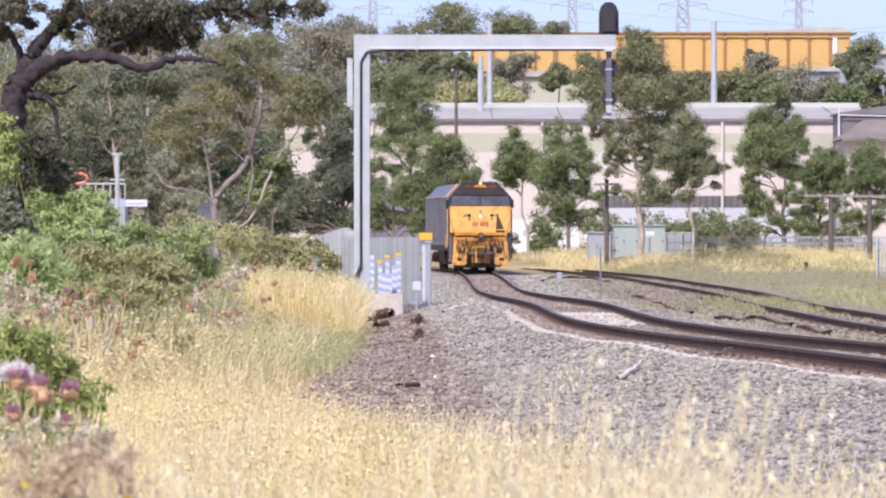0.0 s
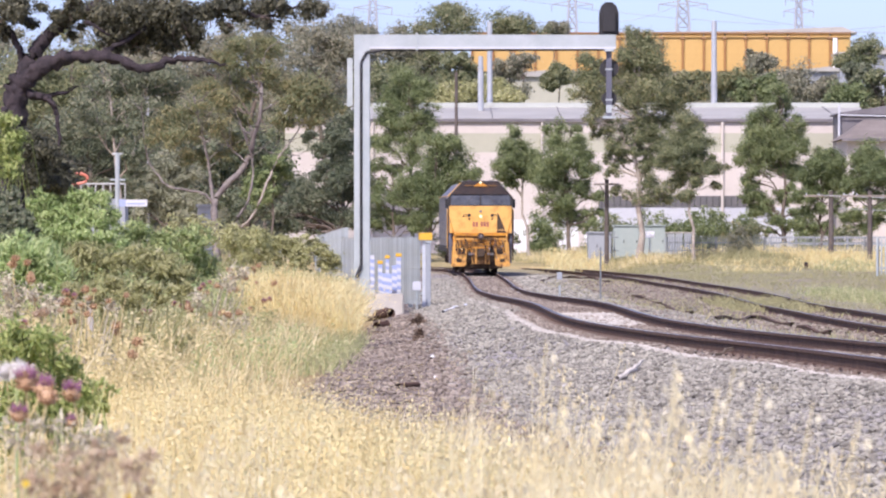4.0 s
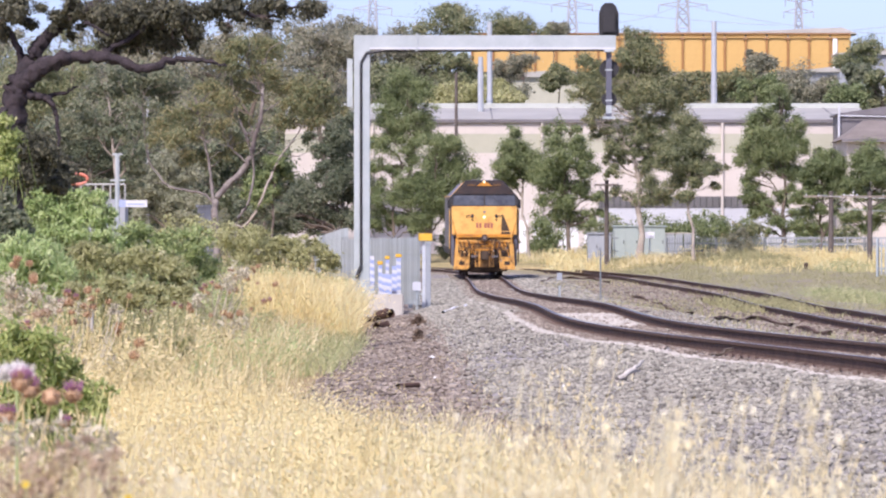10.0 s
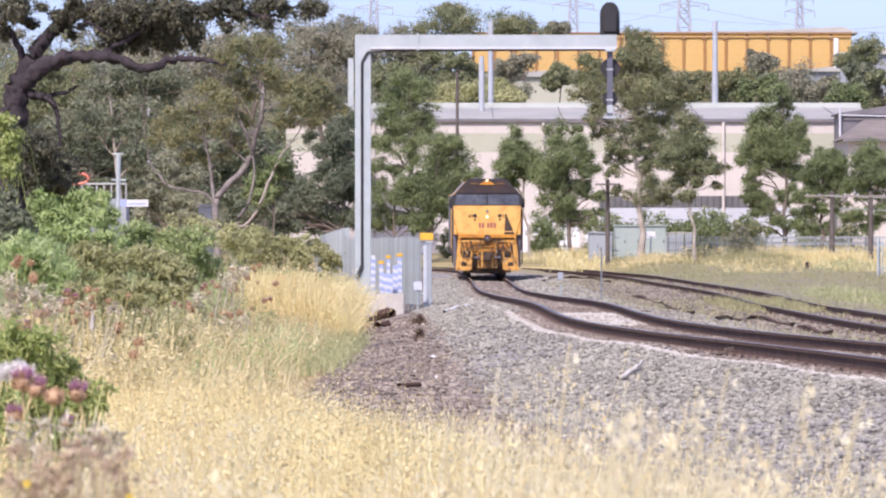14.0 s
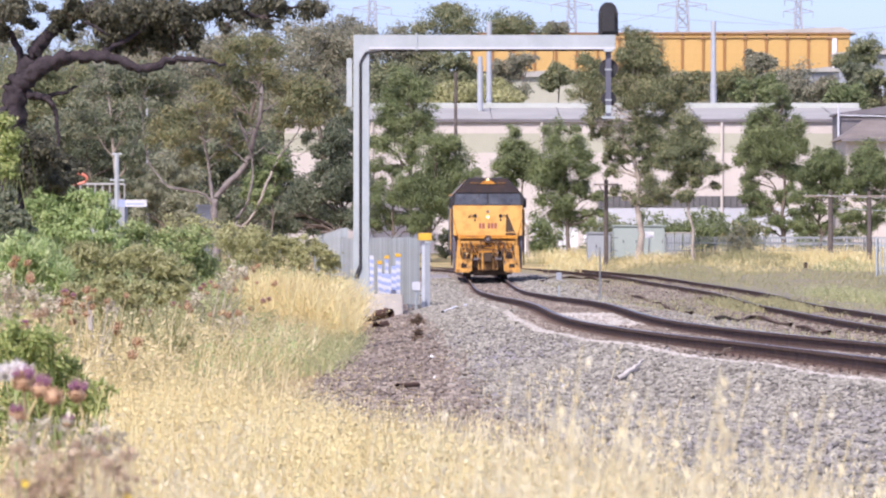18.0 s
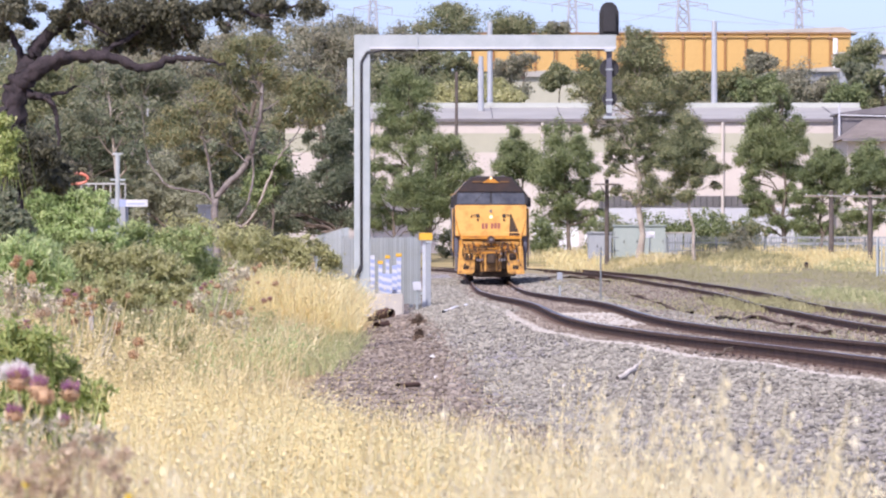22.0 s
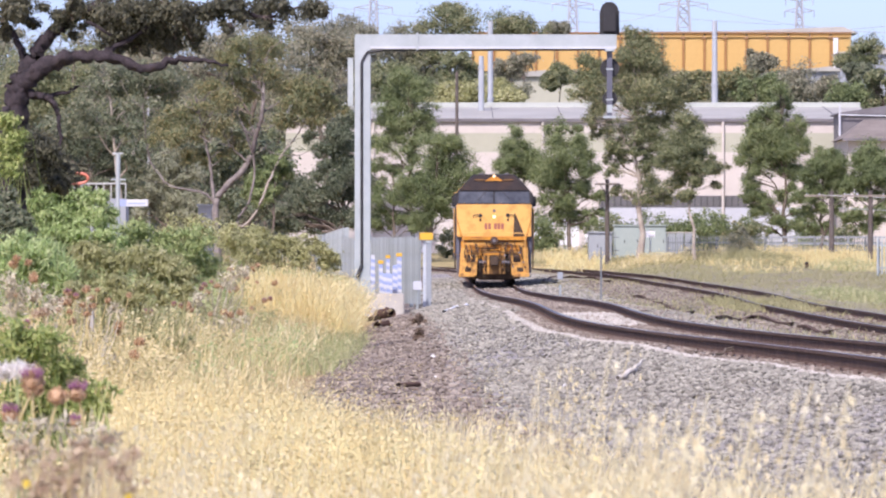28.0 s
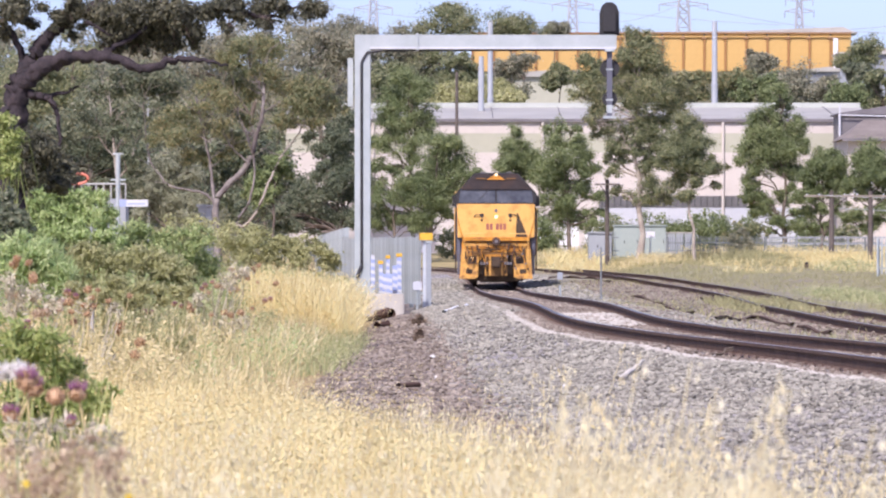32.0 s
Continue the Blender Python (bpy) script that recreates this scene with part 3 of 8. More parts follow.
# ---- locomotive ----
def locomotive():
    """Origin at rail level under the front bogie; the cab faces -y."""
    t = thing("locomotive", (TRACK_X(239.0), 239.0, TRACK_Z(239.0)), "yellow and blue-grey diesel locomotive with a flat cab front", "locomotive")
    F = -4.0
    cab = [(-1.45, 1.15), (1.45, 1.15), (1.45, 3.36), (0.75, 4.12), (0.35, 4.18), (-0.35, 4.18), (-0.75, 4.12), (-1.45, 3.36)]
    body = [(-1.43, 1.0), (1.43, 1.0), (1.43, 3.46), (0.82, 4.10), (0.3, 4.17), (-0.3, 4.17), (-0.82, 4.10), (-1.43, 3.46)]
    part("cab", prism(cab, F + 0.32, F + 2.4, 0.02), GREYPAINT, t, "dark blue-grey cab shell")
    part("body", prism(body, F + 2.4, F + 18.0, 0.02), GREYPAINT, t, "blue-grey engine body")
    part("body_stripe", boxed(-1.455, 1.455, F + 2.0, F + 2.7, 1.1, 1.75), YELLOW, t, "yellow side band behind the cab")
    for s in (-1, 1):
        part("roof_stripe", prism([(s * 1.415, 3.475), (s * 1.44, 3.475), (s * 0.85, 4.105), (s * 0.82, 4.105)], F + 2.42, F + 3.9), YELLOW, t, "yellow flash along the roof edge")
        part("roof_edge_rail", rods([((s * 1.45, F + 5.0, 3.50), (s * 1.45, F + 17.8, 3.50))], 0.022), YELLOW, t)
        part("side_sill", boxed(s * 1.44 - 0.03, s * 1.44 + 0.03, F + 2.8, F + 17.9, 0.95, 1.22), BLACK, t)
    for s in (-1, 1):
        for q in range(7):
            part("side_panel", boxed(s * 1.435 - 0.02, s * 1.435 + 0.02, F + 3.2 + q * 2.05, F + 5.0 + q * 2.05, 1.5, 3.2, bevel=0.01), GREYPAINT, t)
    nose = prism([(-1.40, 1.80), (1.40, 1.80), (1.42, 3.04), (-1.42, 3.04)], F, F + 0.34, 0.03)
    part("nose", nose, YELLOW, t, "flat yellow nose panel")
    rim = [(-1.47, 3.02), (1.47, 3.02), (1.48, 3.42), (0.80, 4.17), (-0.80, 4.17), (-1.48, 3.42)]
    part("windscreen_surround", prism(rim, F + 0.12, F + 0.36, 0.02), BLACK, t, "black windscreen surround")
    part("roof_visor", prism([(-1.30, 3.56), (1.30, 3.56), (0.74, 4.13), (-0.74, 4.13)], F + 0.03, F + 0.13, 0.015), ROOFBROWN, t, "dark brown roof visor")
    for s in (-1, 1):
        part("visor_trim", boxed(s * 0.55 - 0.18, s * 0.55 + 0.18, F - 0.005, F + 0.04, 3.94, 3.98), GOLDGRIME, t, "rusty orange trim strip")
        part("roof_horn", boxed(s * 0.48 - 0.10, s * 0.48 + 0.10, F + 0.2, F + 0.5, 4.17, 4.22, bevel=0.015), RAILTOP, t)
        part("wiper", rods([((s * 0.30, F + 0.08, 3.53), (s * 0.62, F + 0.08, 3.20))], 0.007), BLACK, t)
    for s in (-1, 1):
        a, b, c = s * 0.03, s * 1.36, s * 1.30
        part("windscreen_pane", prism([(a, 3.08), (b, 3.08), (c, 3.55), (a, 3.55)][::s], F + 0.095, F + 0.125), WINDOW, t)
    part("headlamp_notch", prism([(-0.34, 3.92), (0.34, 3.92), (0.11, 4.07), (-0.11, 4.07)], F - 0.01, F + 0.03), RUSTYYELLOW, t, "yellow wedge round the top lamp")
    lamp = rod(bmesh.new(), (0, F - 0.04, 4.10), (0, F + 0.03, 4.10), 0.05, sides=16)
    part("top_lamp", lamp, LAMP, t, "lit top headlamp")
    for q, m in ((2.80, RAILTOP), (2.57, LAMP)):
        part("nose_lamp", rod(bmesh.new(), (0, F - 0.035, q), (0, F + 0.01, q), 0.058, sides=16), m, t)
    part("nose_lamp_housing", prism([(-0.13, 2.44), (0.13, 2.44), (0.13, 2.92), (-0.13, 2.92)], F - 0.015, F + 0.01, 0.01), YELLOW, t)
    for s in (-1, 1):
        part("marker_lamp", rod(bmesh.new(), (s * 0.52, F - 0.03, 2.62), (s * 0.52, F + 0.01, 2.62), 0.075, sides=12), BLACK, t)
        part("marker_lamp", rod(bmesh.new(), (s * 0.52, F - 0.03, 2.45), (s * 0.52, F + 0.01, 2.45), 0.045, sides=12), GRIME, t)
        part("grab_rail", rods([((s * 0.60, F - 0.06, 2.66), (s * 0.78, F - 0.06, 2.62)), ((s * 0.78, F - 0.06, 2.62), (s * 0.78, F, 2.55))], 0.016), BLACK, t)
        part("mirror", boxed(s * 1.52 - 0.07, s * 1.52 + 0.07, F + 0.5, F + 0.58, 2.95, 3.35, bevel=0.015), BLACK, t)
        part("cab_side_window", boxed(s * 1.46 - 0.01, s * 1.46 + 0.01, F + 0.9, F + 1.9, 2.6, 3.25), WINDOW, t)
        part("cab_handrail", rods([((s * 1.50, F + 0.45, 1.2), (s * 1.50, F + 0.45, 2.9))], 0.02), YELLOW, t)
    wide = [0.10, 0.10, 0.05, 0.10, 0.10, 0.10]
    x = -0.36
    for i, w in enumerate(wide):
        if i != 2:
            part("number_mark", boxed(x, x + w, F - 0.008, F + 0.004, 2.10, 2.32), NUMBERED, t, "red marking bar")
        x += w + 0.035
    # Flat dark triangle laid on the nose panel.
    part("dark_triangle", prism([(0.72, 1.83), (1.16, 1.83), (0.80, 2.70), (0.76, 2.70)], F - 0.012, F + 0.002), GRIME, t, "dark triangular patch")
    # headstock, footplate and coupler
    part("footplate", boxed(-1.22, 1.22, F - 0.30, F + 0.3, 1.68, 1.82, bevel=0.02), RUSTYYELLOW, t)
    part("headstock", boxed(-1.25, 1.25, F - 0.12, F + 0.3, 1.18, 1.66, bevel=0.02), RUSTYYELLOW, t)
    for q in range(7):
        part("headstock_bracket", boxed(-1.05 + q * 0.34, -0.97 + q * 0.34, F - 0.19, F - 0.12, 1.24, 1.58, bevel=0.01), GOLDGRIME if q % 2 else PILOTPAINT, t)
    part("cable_tray", boxed(-0.9, 0.9, F - 0.23, F - 0.2, 1.20, 1.25), GOLDGRIME, t)
    for q in (-0.75, -0.3, 0.3, 0.75):
        part("jumper_cable", rods([((q, F - 0.24, 1.62), (q + 0.05, F - 0.3, 1.42)), ((q + 0.05, F - 0.3, 1.42), (q + 0.14, F - 0.24, 1.3))], 0.014), GRIME, t)
    part("headstock_beam", boxed(-1.12, 1.12, F - 0.20, F - 0.12, 1.50, 1.60, bevel=0.01), PILOTPAINT, t)
    part("headstock_beam", boxed(-0.95, 0.95, F - 0.20, F - 0.12, 1.30, 1.38, bevel=0.01), RUSTYYELLOW, t)
    part("centre_lamp_hood", rod(bmesh.new(), (0, F - 0.36, 1.68), (0, F - 0.2, 1.68), 0.15, sides=16), RUST, t)
    part("centre_lamp", rod(bmesh.new(), (0, F - 0.39, 1.67), (0, F - 0.36, 1.67), 0.065, sides=14), RAILTOP, t)
    part("coupler", boxed(-0.17, 0.17, F - 0.75, F - 0.1, 0.72, 1.12, bevel=0.05), GRIME, t, "dark knuckle coupler")
    part("coupler_pocket", boxed(-0.42, 0.42, F - 0.16, F - 0.05, 0.40, 1.22, bevel=0.02), GOLDGRIME, t)
    for q in (-0.36, -0.22, 0.22, 0.36):
        part("draft_gear_bar", boxed(q - 0.035, q + 0.035, F - 0.22, F - 0.15, 0.42, 1.24, bevel=0.01), PILOTPAINT, t)
    part("draft_gear_bar", boxed(-0.42, 0.42, F - 0.23, F - 0.15, 1.12, 1.20, bevel=0.01), RUSTYYELLOW, t)
    for s in (-1, 1):
        part("pilot_plate", prism([(s * 0.66, 0.36), (s * 1.32, 0.36), (s * 1.26, 1.40), (s * 0.60, 1.40)], F - 0.16, F - 0.08, 0.01), PILOTPAINT, t, "yellow pilot plate with steps")
        part("pilot_foot", boxed(s * 1.03 - 0.30, s * 1.03 + 0.30, F - 0.22, F - 0.1, 0.30, 0.44, bevel=0.02), PILOTPAINT, t)
        # Dark plates paint the shade of step openings onto the solid pilot.
        part("step_shade_plate", boxed(s * 0.86 - 0.15, s * 0.86 + 0.15, F - 0.175, F - 0.155, 0.86, 1.14), GRIME, t)
        part("step_shade_plate", boxed(s * 0.98 - 0.12, s * 0.98 + 0.12, F - 0.175, F - 0.155, 0.50, 0.66), GRIME, t)
        part("ditch_lamp", rod(bmesh.new(), (s * 0.86, F - 0.24, 1.08), (s * 0.86, F - 0.15, 1.08), 0.042, sides=14), LAMP if s < 0 else RAILTOP, t)
        for q in (0.34, 0.44, 0.54):
            part("brake_hose", rods([((s * q, F - 0.2, 1.1), (s * (q + 0.03), F - 0.3, 0.85)), ((s * (q + 0.03), F - 0.3, 0.85), (s * q, F - 0.24, 0.5))], 0.02), GRIME, t)
            part("hose_cock", boxed(s * q - 0.04, s * q + 0.04, F - 0.32, F - 0.24, 0.82, 0.92, bevel=0.01), RAILTOP, t)
        part("pilot_handrail", rods([((s * 1.16, F - 0.3, 1.1), (s * 1.16, F - 0.3, 1.95)), ((s * 1.16, F - 0.3, 1.95), (s * 0.5, F - 0.3, 1.95))], 0.018), YELLOW, t)
        part("cab_side_skirt", boxed(s * 1.36 - 0.05, s * 1.36 + 0.05, F + 0.2, F + 1.3, 0.45, 1.78, bevel=0.02), GREYPAINT, t)
    hose_rng = np.random.default_rng(12)
    for k in range(16):
        hx = (-1) ** k * hose_rng.uniform(0.28, 1.12)
        top_z = hose_rng.uniform(1.25, 1.62)
        sag = [(hx, F - 0.24, top_z), (hx + hose_rng.uniform(-0.1, 0.1), F - 0.34, top_z - 0.25), (hx + hose_rng.uniform(-0.14, 0.14), F - 0.30, top_z - hose_rng.uniform(0.35, 0.7))]
        part("air_hose", bulk("air_hose", *tube(sag, [0.022, 0.024, 0.02], 7), (GRIME, RUSTYYELLOW, RUST)[k % 3]), GRIME, t)
        part("hose_coupling", boxed(sag[2][0] - 0.035, sag[2][0] + 0.035, F - 0.34, F - 0.27, sag[2][2] - 0.05, sag[2][2] + 0.03, bevel=0.01), RAILTOP if k % 4 == 0 else RUST, t)
    for k in range(5):
        x0 = hose_rng.uniform(-1.15, 0.2)
        z0 = 1.30 + 0.075 * k
        part("brake_pipe", rods([((x0, F - 0.22, z0), (x0 + 0.9, F - 0.22, z0 + hose_rng.uniform(-0.03, 0.03)))], 0.02), (GOLDGRIME, GRIME, RUSTYYELLOW)[k % 3], t)
    for s in (-1, 1):
        part("nose_side_crease", prism([(s * 1.40, 2.55), (s * 1.415, 2.55), (s * 1.27, 1.83), (s * 1.20, 1.83)][::s], F - 0.012, F + 0.002), RUSTYYELLOW, t)
        part("corner_pipe", rods([((s * 1.47, F + 0.15, 0.6), (s * 1.47, F + 0.15, 2.7)), ((s * 1.47, F + 0.15, 2.7), (s * 1.44, F + 0.3, 2.9))], 0.028), GRIME, t)
    part("underframe", boxed(-1.25, 1.25, F + 0.3, F + 17.9, 0.95, 1.2), BLACK, t)
    part("fuel_tank", prism([(-1.2, 0.5), (-1.0, 0.3), (1.0, 0.3), (1.2, 0.5), (1.25, 0.98), (-1.25, 0.98)], F + 6.8, F + 11.2, 0.03), GRIME, t)
    # Dark motor blocks added to fill in the shadow under the cab.
    for wy in (-1.75, 0.0, 1.75):
        part("motor_shade_block", boxed(-0.60, 0.60, wy - 0.45, wy + 0.5, 0.16, 0.78, bevel=0.05), GRIME, t)
    part("rail_guard", boxed(-1.0, 1.0, F + 0.35, F + 0.45, 0.22, 0.75, bevel=0.02), GRIME, t)
    # bogies and wheels
    wheels = []
    for by in (0.0, 10.4):
        for s in (-1, 1):
            part("bogie_frame", boxed(s * 1.06 - 0.07, s * 1.06 + 0.07, by - 2.3, by + 2.3, 0.55, 0.86, bevel=0.03), GRIME, t)
            for wy in (-1.75, 0.0, 1.75):
                part("axle_box", boxed(s * 1.08 - 0.13, s * 1.08 + 0.13, by + wy - 0.2, by + wy + 0.2, 0.36, 0.72, bevel=0.03), GRIME, t)
        for wy in (-1.75, 0.0, 1.75):
            bm = rod(bmesh.new(), (-0.9, 0, 0), (0.9, 0, 0), 0.09, sides=12)
            for s in (-1, 1):
                rod(bm, (s * 0.70, 0, 0), (s * 0.83, 0, 0), 0.508, sides=28)
                rod(bm, (s * 0.67, 0, 0), (s * 0.70, 0, 0), 0.535, sides=28)
                for q in range(6):
                    rod(bm, (s * 0.82, 0.3 * math.cos(q * 1.047), 0.3 * math.sin(q * 1.047)), (s * 0.86, 0.3 * math.cos(q * 1.047), 0.3 * math.sin(q * 1.047)), 0.05, sides=6)
            w = part("wheelset", bm, GRIME, t, "dark steel wheels on an axle")
            w.location = (0, by + wy, 0.508)
            wheels.append(w)
    return t, wheels


loco, wheelsets = locomotive()


# ---- signal gantry ----
def gantry():
    gy = 128.0
    px, gz = -2.04, 0.70
    t = thing("signal_gantry", (px, gy, gz), "galvanised steel cantilever gantry standing on a concrete pad", "gantry")
    top = 7.24 - gz
    arm = 4.36 - px
    part("post", boxed(-0.20, 0.20, -0.20, 0.20, 0.0, top - 0.01, bevel=0.015), GALV, t)
    part("cantilever_beam", boxed(-0.20, arm, -0.19, 0.19, top - 0.36, top, bevel=0.012), GALV, t)
    # White strip puts the sunlit lower edge of the beam into colour.
    part("bottom_lip", boxed(0.20, arm, -0.20, -0.19, top - 0.36, top - 0.305), FADEDWHITE, t, "white strip painted in as the beam's lit edge")
    part("splice_plate", boxed(1.36, 1.41, -0.23, 0.23, top - 0.40, top + 0.05), GALV, t)
    part("cable_conduit", rods([((-0.02, -0.22, 0.7), (-0.02, -0.22, top - 0.7)), ((-0.02, -0.22, top - 0.7), (0.12, -0.22, top - 0.45)), ((0.12, -0.22, top - 0.45), (0.5, -0.22, top - 0.40))], 0.035), BLACK, t, "black cable conduit")
    part("cable_elbow", rods([((-0.02, -0.22, 0.7), (-0.14, -0.24, 0.4))], 0.05), BLACK, t)
    part("rear_channel", boxed(-0.38, -0.24, 0.1, 0.3, 5.44 - gz, 6.66 - gz), GALV, t)
    part("base_plate", boxed(-0.32, 0.32, -0.32, 0.32, 0.0, 0.04), GALV, t)
    for sx in (-0.26, 0.26):
        for sy in (-0.26, 0.26):
            part("anchor_bolt", rod(bmesh.new(), (sx, sy, 0.04), (sx, sy, 0.11), 0.025, sides=6), GALV, t)
    for q in (-0.15, 0.0, 0.15):
        part("splice_bolt", rod(bmesh.new(), (1.33, q, top - 0.18), (1.44, q, top - 0.18), 0.02, sides=6), GALV, t)
    part("end_cap", boxed(arm, arm + 0.012, -0.2, 0.2, top - 0.37, top + 0.01), GALV, t)
    part("signal_bracket", boxed(4.20 - px - 0.12, 4.20 - px + 0.12, -0.2, 0.2, top - 0.42, top - 0.36), GALV, t)
    part("underside_cable", rods([((0.5, -0.1, top - 0.40), (arm - 0.1, -0.1, top - 0.385))], 0.02), BLACK, t)
    pad = thing("concrete_pad", (px + 0.3, gy, -0.1), "low concrete footing under the gantry post", "footing")
    part("slab", boxed(-0.75, 0.75, -0.8, 0.8, 0, gz + 0.1, bevel=0.03), CONCRETE, pad)
    # the signal hung on its end, seen from behind
    sx = 4.20
    s = thing("railway_signal", (sx, gy, gz), "black railway signal heads hanging from the gantry, seen from behind", "signal")
    part("hanger", boxed(-0.07, 0.07, -0.06, 0.06, 5.16 - gz, 6.90 - gz), SLATE, s)
    outline = [(-0.25, 7.23 - gz), (0.25, 7.23 - gz), (0.25, 7.81 - gz), (0.19, 7.98 - gz), (0.09, 8.07 - gz), (-0.09, 8.07 - gz), (-0.19, 7.98 - gz), (-0.25, 7.81 - gz)]
    part("backing_board", prism(outline, 0.06, 0.10, 0.008), BLACK, s, "tall round-topped black backing board")
    part("lamp_case", boxed(-0.17, 0.17, -0.16, 0.06, 7.30 - gz, 7.87 - gz, bevel=0.03), BLACK, s)
    for zc, r in ((6.40 - gz, 0.245), (5.63 - gz, 0.19)):
        part("disc", rod(bmesh.new(), (0.01, 0.07, zc), (0.01, 0.10, zc), r, sides=28), BLACK, s)
        part("lamp_case", boxed(-0.11, 0.13, 0.10, 0.28, zc - 0.12, zc + 0.12, bevel=0.02), BLACK, s)
        part("disc_bracket", boxed(-0.085, 0.085, -0.07, 0.07, zc - 0.05, zc - 0.01), GALV, s)
    part("foot_step", boxed(-0.16, 0.16, -0.10, 0.10, 5.13 - gz, 5.19 - gz), GALV, s)
    part("ladder_clip", boxed(-0.07, 0.07, -0.075, -0.06, 5.27 - gz, 5.47 - gz), GALV, s)


gantry()


# ---- buildings and far structures ----
def warehouse():
    y = 340.0
    x0, x1, zb = -10.59, 28.87, 1.6
    t = thing("warehouse", (x0, y, zb), "long cream and sage warehouse with a low grey roof", "warehouse")
    L, eave, mid1, mid0 = x1 - x0, 10.73 - 1.6, 9.82 - 1.6, 8.53 - 1.6
    ridge = 12.02 - 1.6
    part("lower_wall", boxed(0, L, 0, 0.3, 0, mid0), CREAM, t)
    part("wall_band", boxed(0, L, 0.004, 0.3, mid0, mid1), BEIGE, t, "sage-beige wall band")
    part("upper_wall", boxed(0, L, 0, 0.3, mid1, eave), CREAM, t)
    part("back_wall", boxed(0, L, 29.7, 30, 0, eave), CREAM, t)
    for q in (0, L - 0.3):
        part("end_wall", boxed(q, q + 0.3, 0.3, 29.7, 0, eave), CREAM, t)
    for ya, za, yb, zb2 in ((-0.1, eave + 0.06, 15.0, ridge), (30.1, eave + 0.06, 15.0, ridge)):
        bm = bmesh.new()
        q = [bm.verts.new(p) for p in ((-0.3, ya, za), (L + 0.3, ya, za), (L + 0.3, yb, zb2), (-0.3, yb, zb2), (-0.3, ya, za - 0.12), (L + 0.3, ya, za - 0.12), (L + 0.3, yb, zb2 - 0.12), (-0.3, yb, zb2 - 0.12))]
        for f in ((0, 1, 2, 3), (7, 6, 5, 4), (0, 4, 5, 1), (1, 5, 6, 2), (2, 6, 7, 3), (3, 7, 4, 0)):
            bm.faces.new([q[k] for k in f])
        bmesh.ops.recalc_face_normals(bm, faces=bm.faces)
        part("roof", bm, ROOFING, t)
    part("ridge_cap", boxed(-0.3, L + 0.3, 14.4, 15.6, ridge - 0.05, ridge + 0.28), RIDGE, t, "pale ridge capping")
    part("gutter", boxed(-0.3, L + 0.3, -0.22, -0.03, eave - 0.16, eave + 0.05), GUTTER, t)
    for k in range(9):
        bm = bmesh.new()
        rod(bm, (k * L / 8.5, -0.05, eave + 0.09), (k * L / 8.5, 14.6, ridge + 0.02), 0.03, sides=4)
        part("roof_lap", bm, GUTTER, t)
    for px in (18.78, 26.56, 6.68, -4.70):
        part("downpipe", rods([((px - x0, -0.12, 0.2), (px - x0, -0.12, eave - 0.1))], 0.10), CREAM, t)
    a, b = 10.47 - x0, 20.41 - x0
    part("lower_wall_band", boxed(a, b + 4.0, -0.05, 0.0, 0.3, 4.83 - 1.6), LOWERWALL, t, "pale blue-white painted lower wall")
    # Flat dark strip and dividers paint the canopy band's shade onto the wall.
    part("canopy_shade_strip", boxed(a, b, -0.08, 0.0, 4.85 - 1.6, 5.61 - 1.6), CANOPYSHADE, t, "long dark strip painted in for canopy shade")
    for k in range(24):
        part("shade_strip_divider", boxed(a + (k + 0.4) * (b - a) / 24, a + (k + 0.4) * (b - a) / 24 + 0.07, -0.12, -0.08, 4.85 - 1.6, 5.61 - 1.6), SHADE, t)
    for k in range(4):
        xx = 4.40 - x0 + k * 1.7
        part("roller_door", boxed(xx, xx + 1.3, -0.03, 0.0, 0, 2.4), WHITEPAINT, t)


warehouse()


def house():
    y = 312.0
    x0, x1, zb = 24.79, 32.59, 1.5
    t = thing("house", (x0, y, zb), "pale house with a brown-grey tiled roof before the warehouse", "house")
    L, eave, ridge = x1 - x0, 8.80 - 1.5, 10.09 - 1.5
    part("wall", boxed(0.15, L, 0.4, 9, 0, eave), CREAM, t)
    bm = bmesh.new()
    p = [(-0.2, -0.2, eave), (L, -0.2, eave), (L, 9.4, eave), (-0.2, 9.4, eave), (1.5, 4.6, ridge), (L - 2.0, 4.6, ridge)]
    v = [bm.verts.new(q) for q in p]
    for f in ((0, 1, 5, 4), (1, 2, 5), (2, 3, 4, 5), (3, 0, 4), (3, 2, 1, 0)):
        bm.faces.new([v[i] for i in f])
    part("roof", bm, TILEROOF, t)
    part("fascia", boxed(-0.22, L, -0.26, -0.2, eave - 0.15, eave + 0.04), GUTTER, t)
    for k in range(3):
        w = part("window", boxed(0.5 + k * 2.4, 1.7 + k * 2.4, 0.37, 0.4, 3.6, 4.9), WHITEPAINT, t)
        part("pane", boxed(0.58 + k * 2.4, 1.62 + k * 2.4, 0.355, 0.368, 3.68, 4.82), WINDOW, w)
    # Added block: the warehouse's side wall with its shade put into the colour.
    s = thing("shed", (25.89, 330, 1.6), "dark gabled block, the warehouse side painted in shade", "shed")
    h = 10.80 - 1.6
    part("wall_shell", boxed(0, 9, 0, 6, 0, h), GUTTER, s)
    part("roof", prism([(-0.2, h), (9.2, h), (9.2, h + 0.1), (4.4, h + 0.75), (-0.2, h + 0.1)], -0.2, 6.2), GUTTER, s)
    part("eave_pipe", rods([((0, -0.3, h - 0.05), (9, -0.3, h - 0.25))], 0.045), FADEDWHITE, s)
    part("downpipe", rods([((-0.08, -0.3, 0.2), (-0.08, -0.3, 11.42 - 1.6))], 0.075), FADEDWHITE, s)


house()


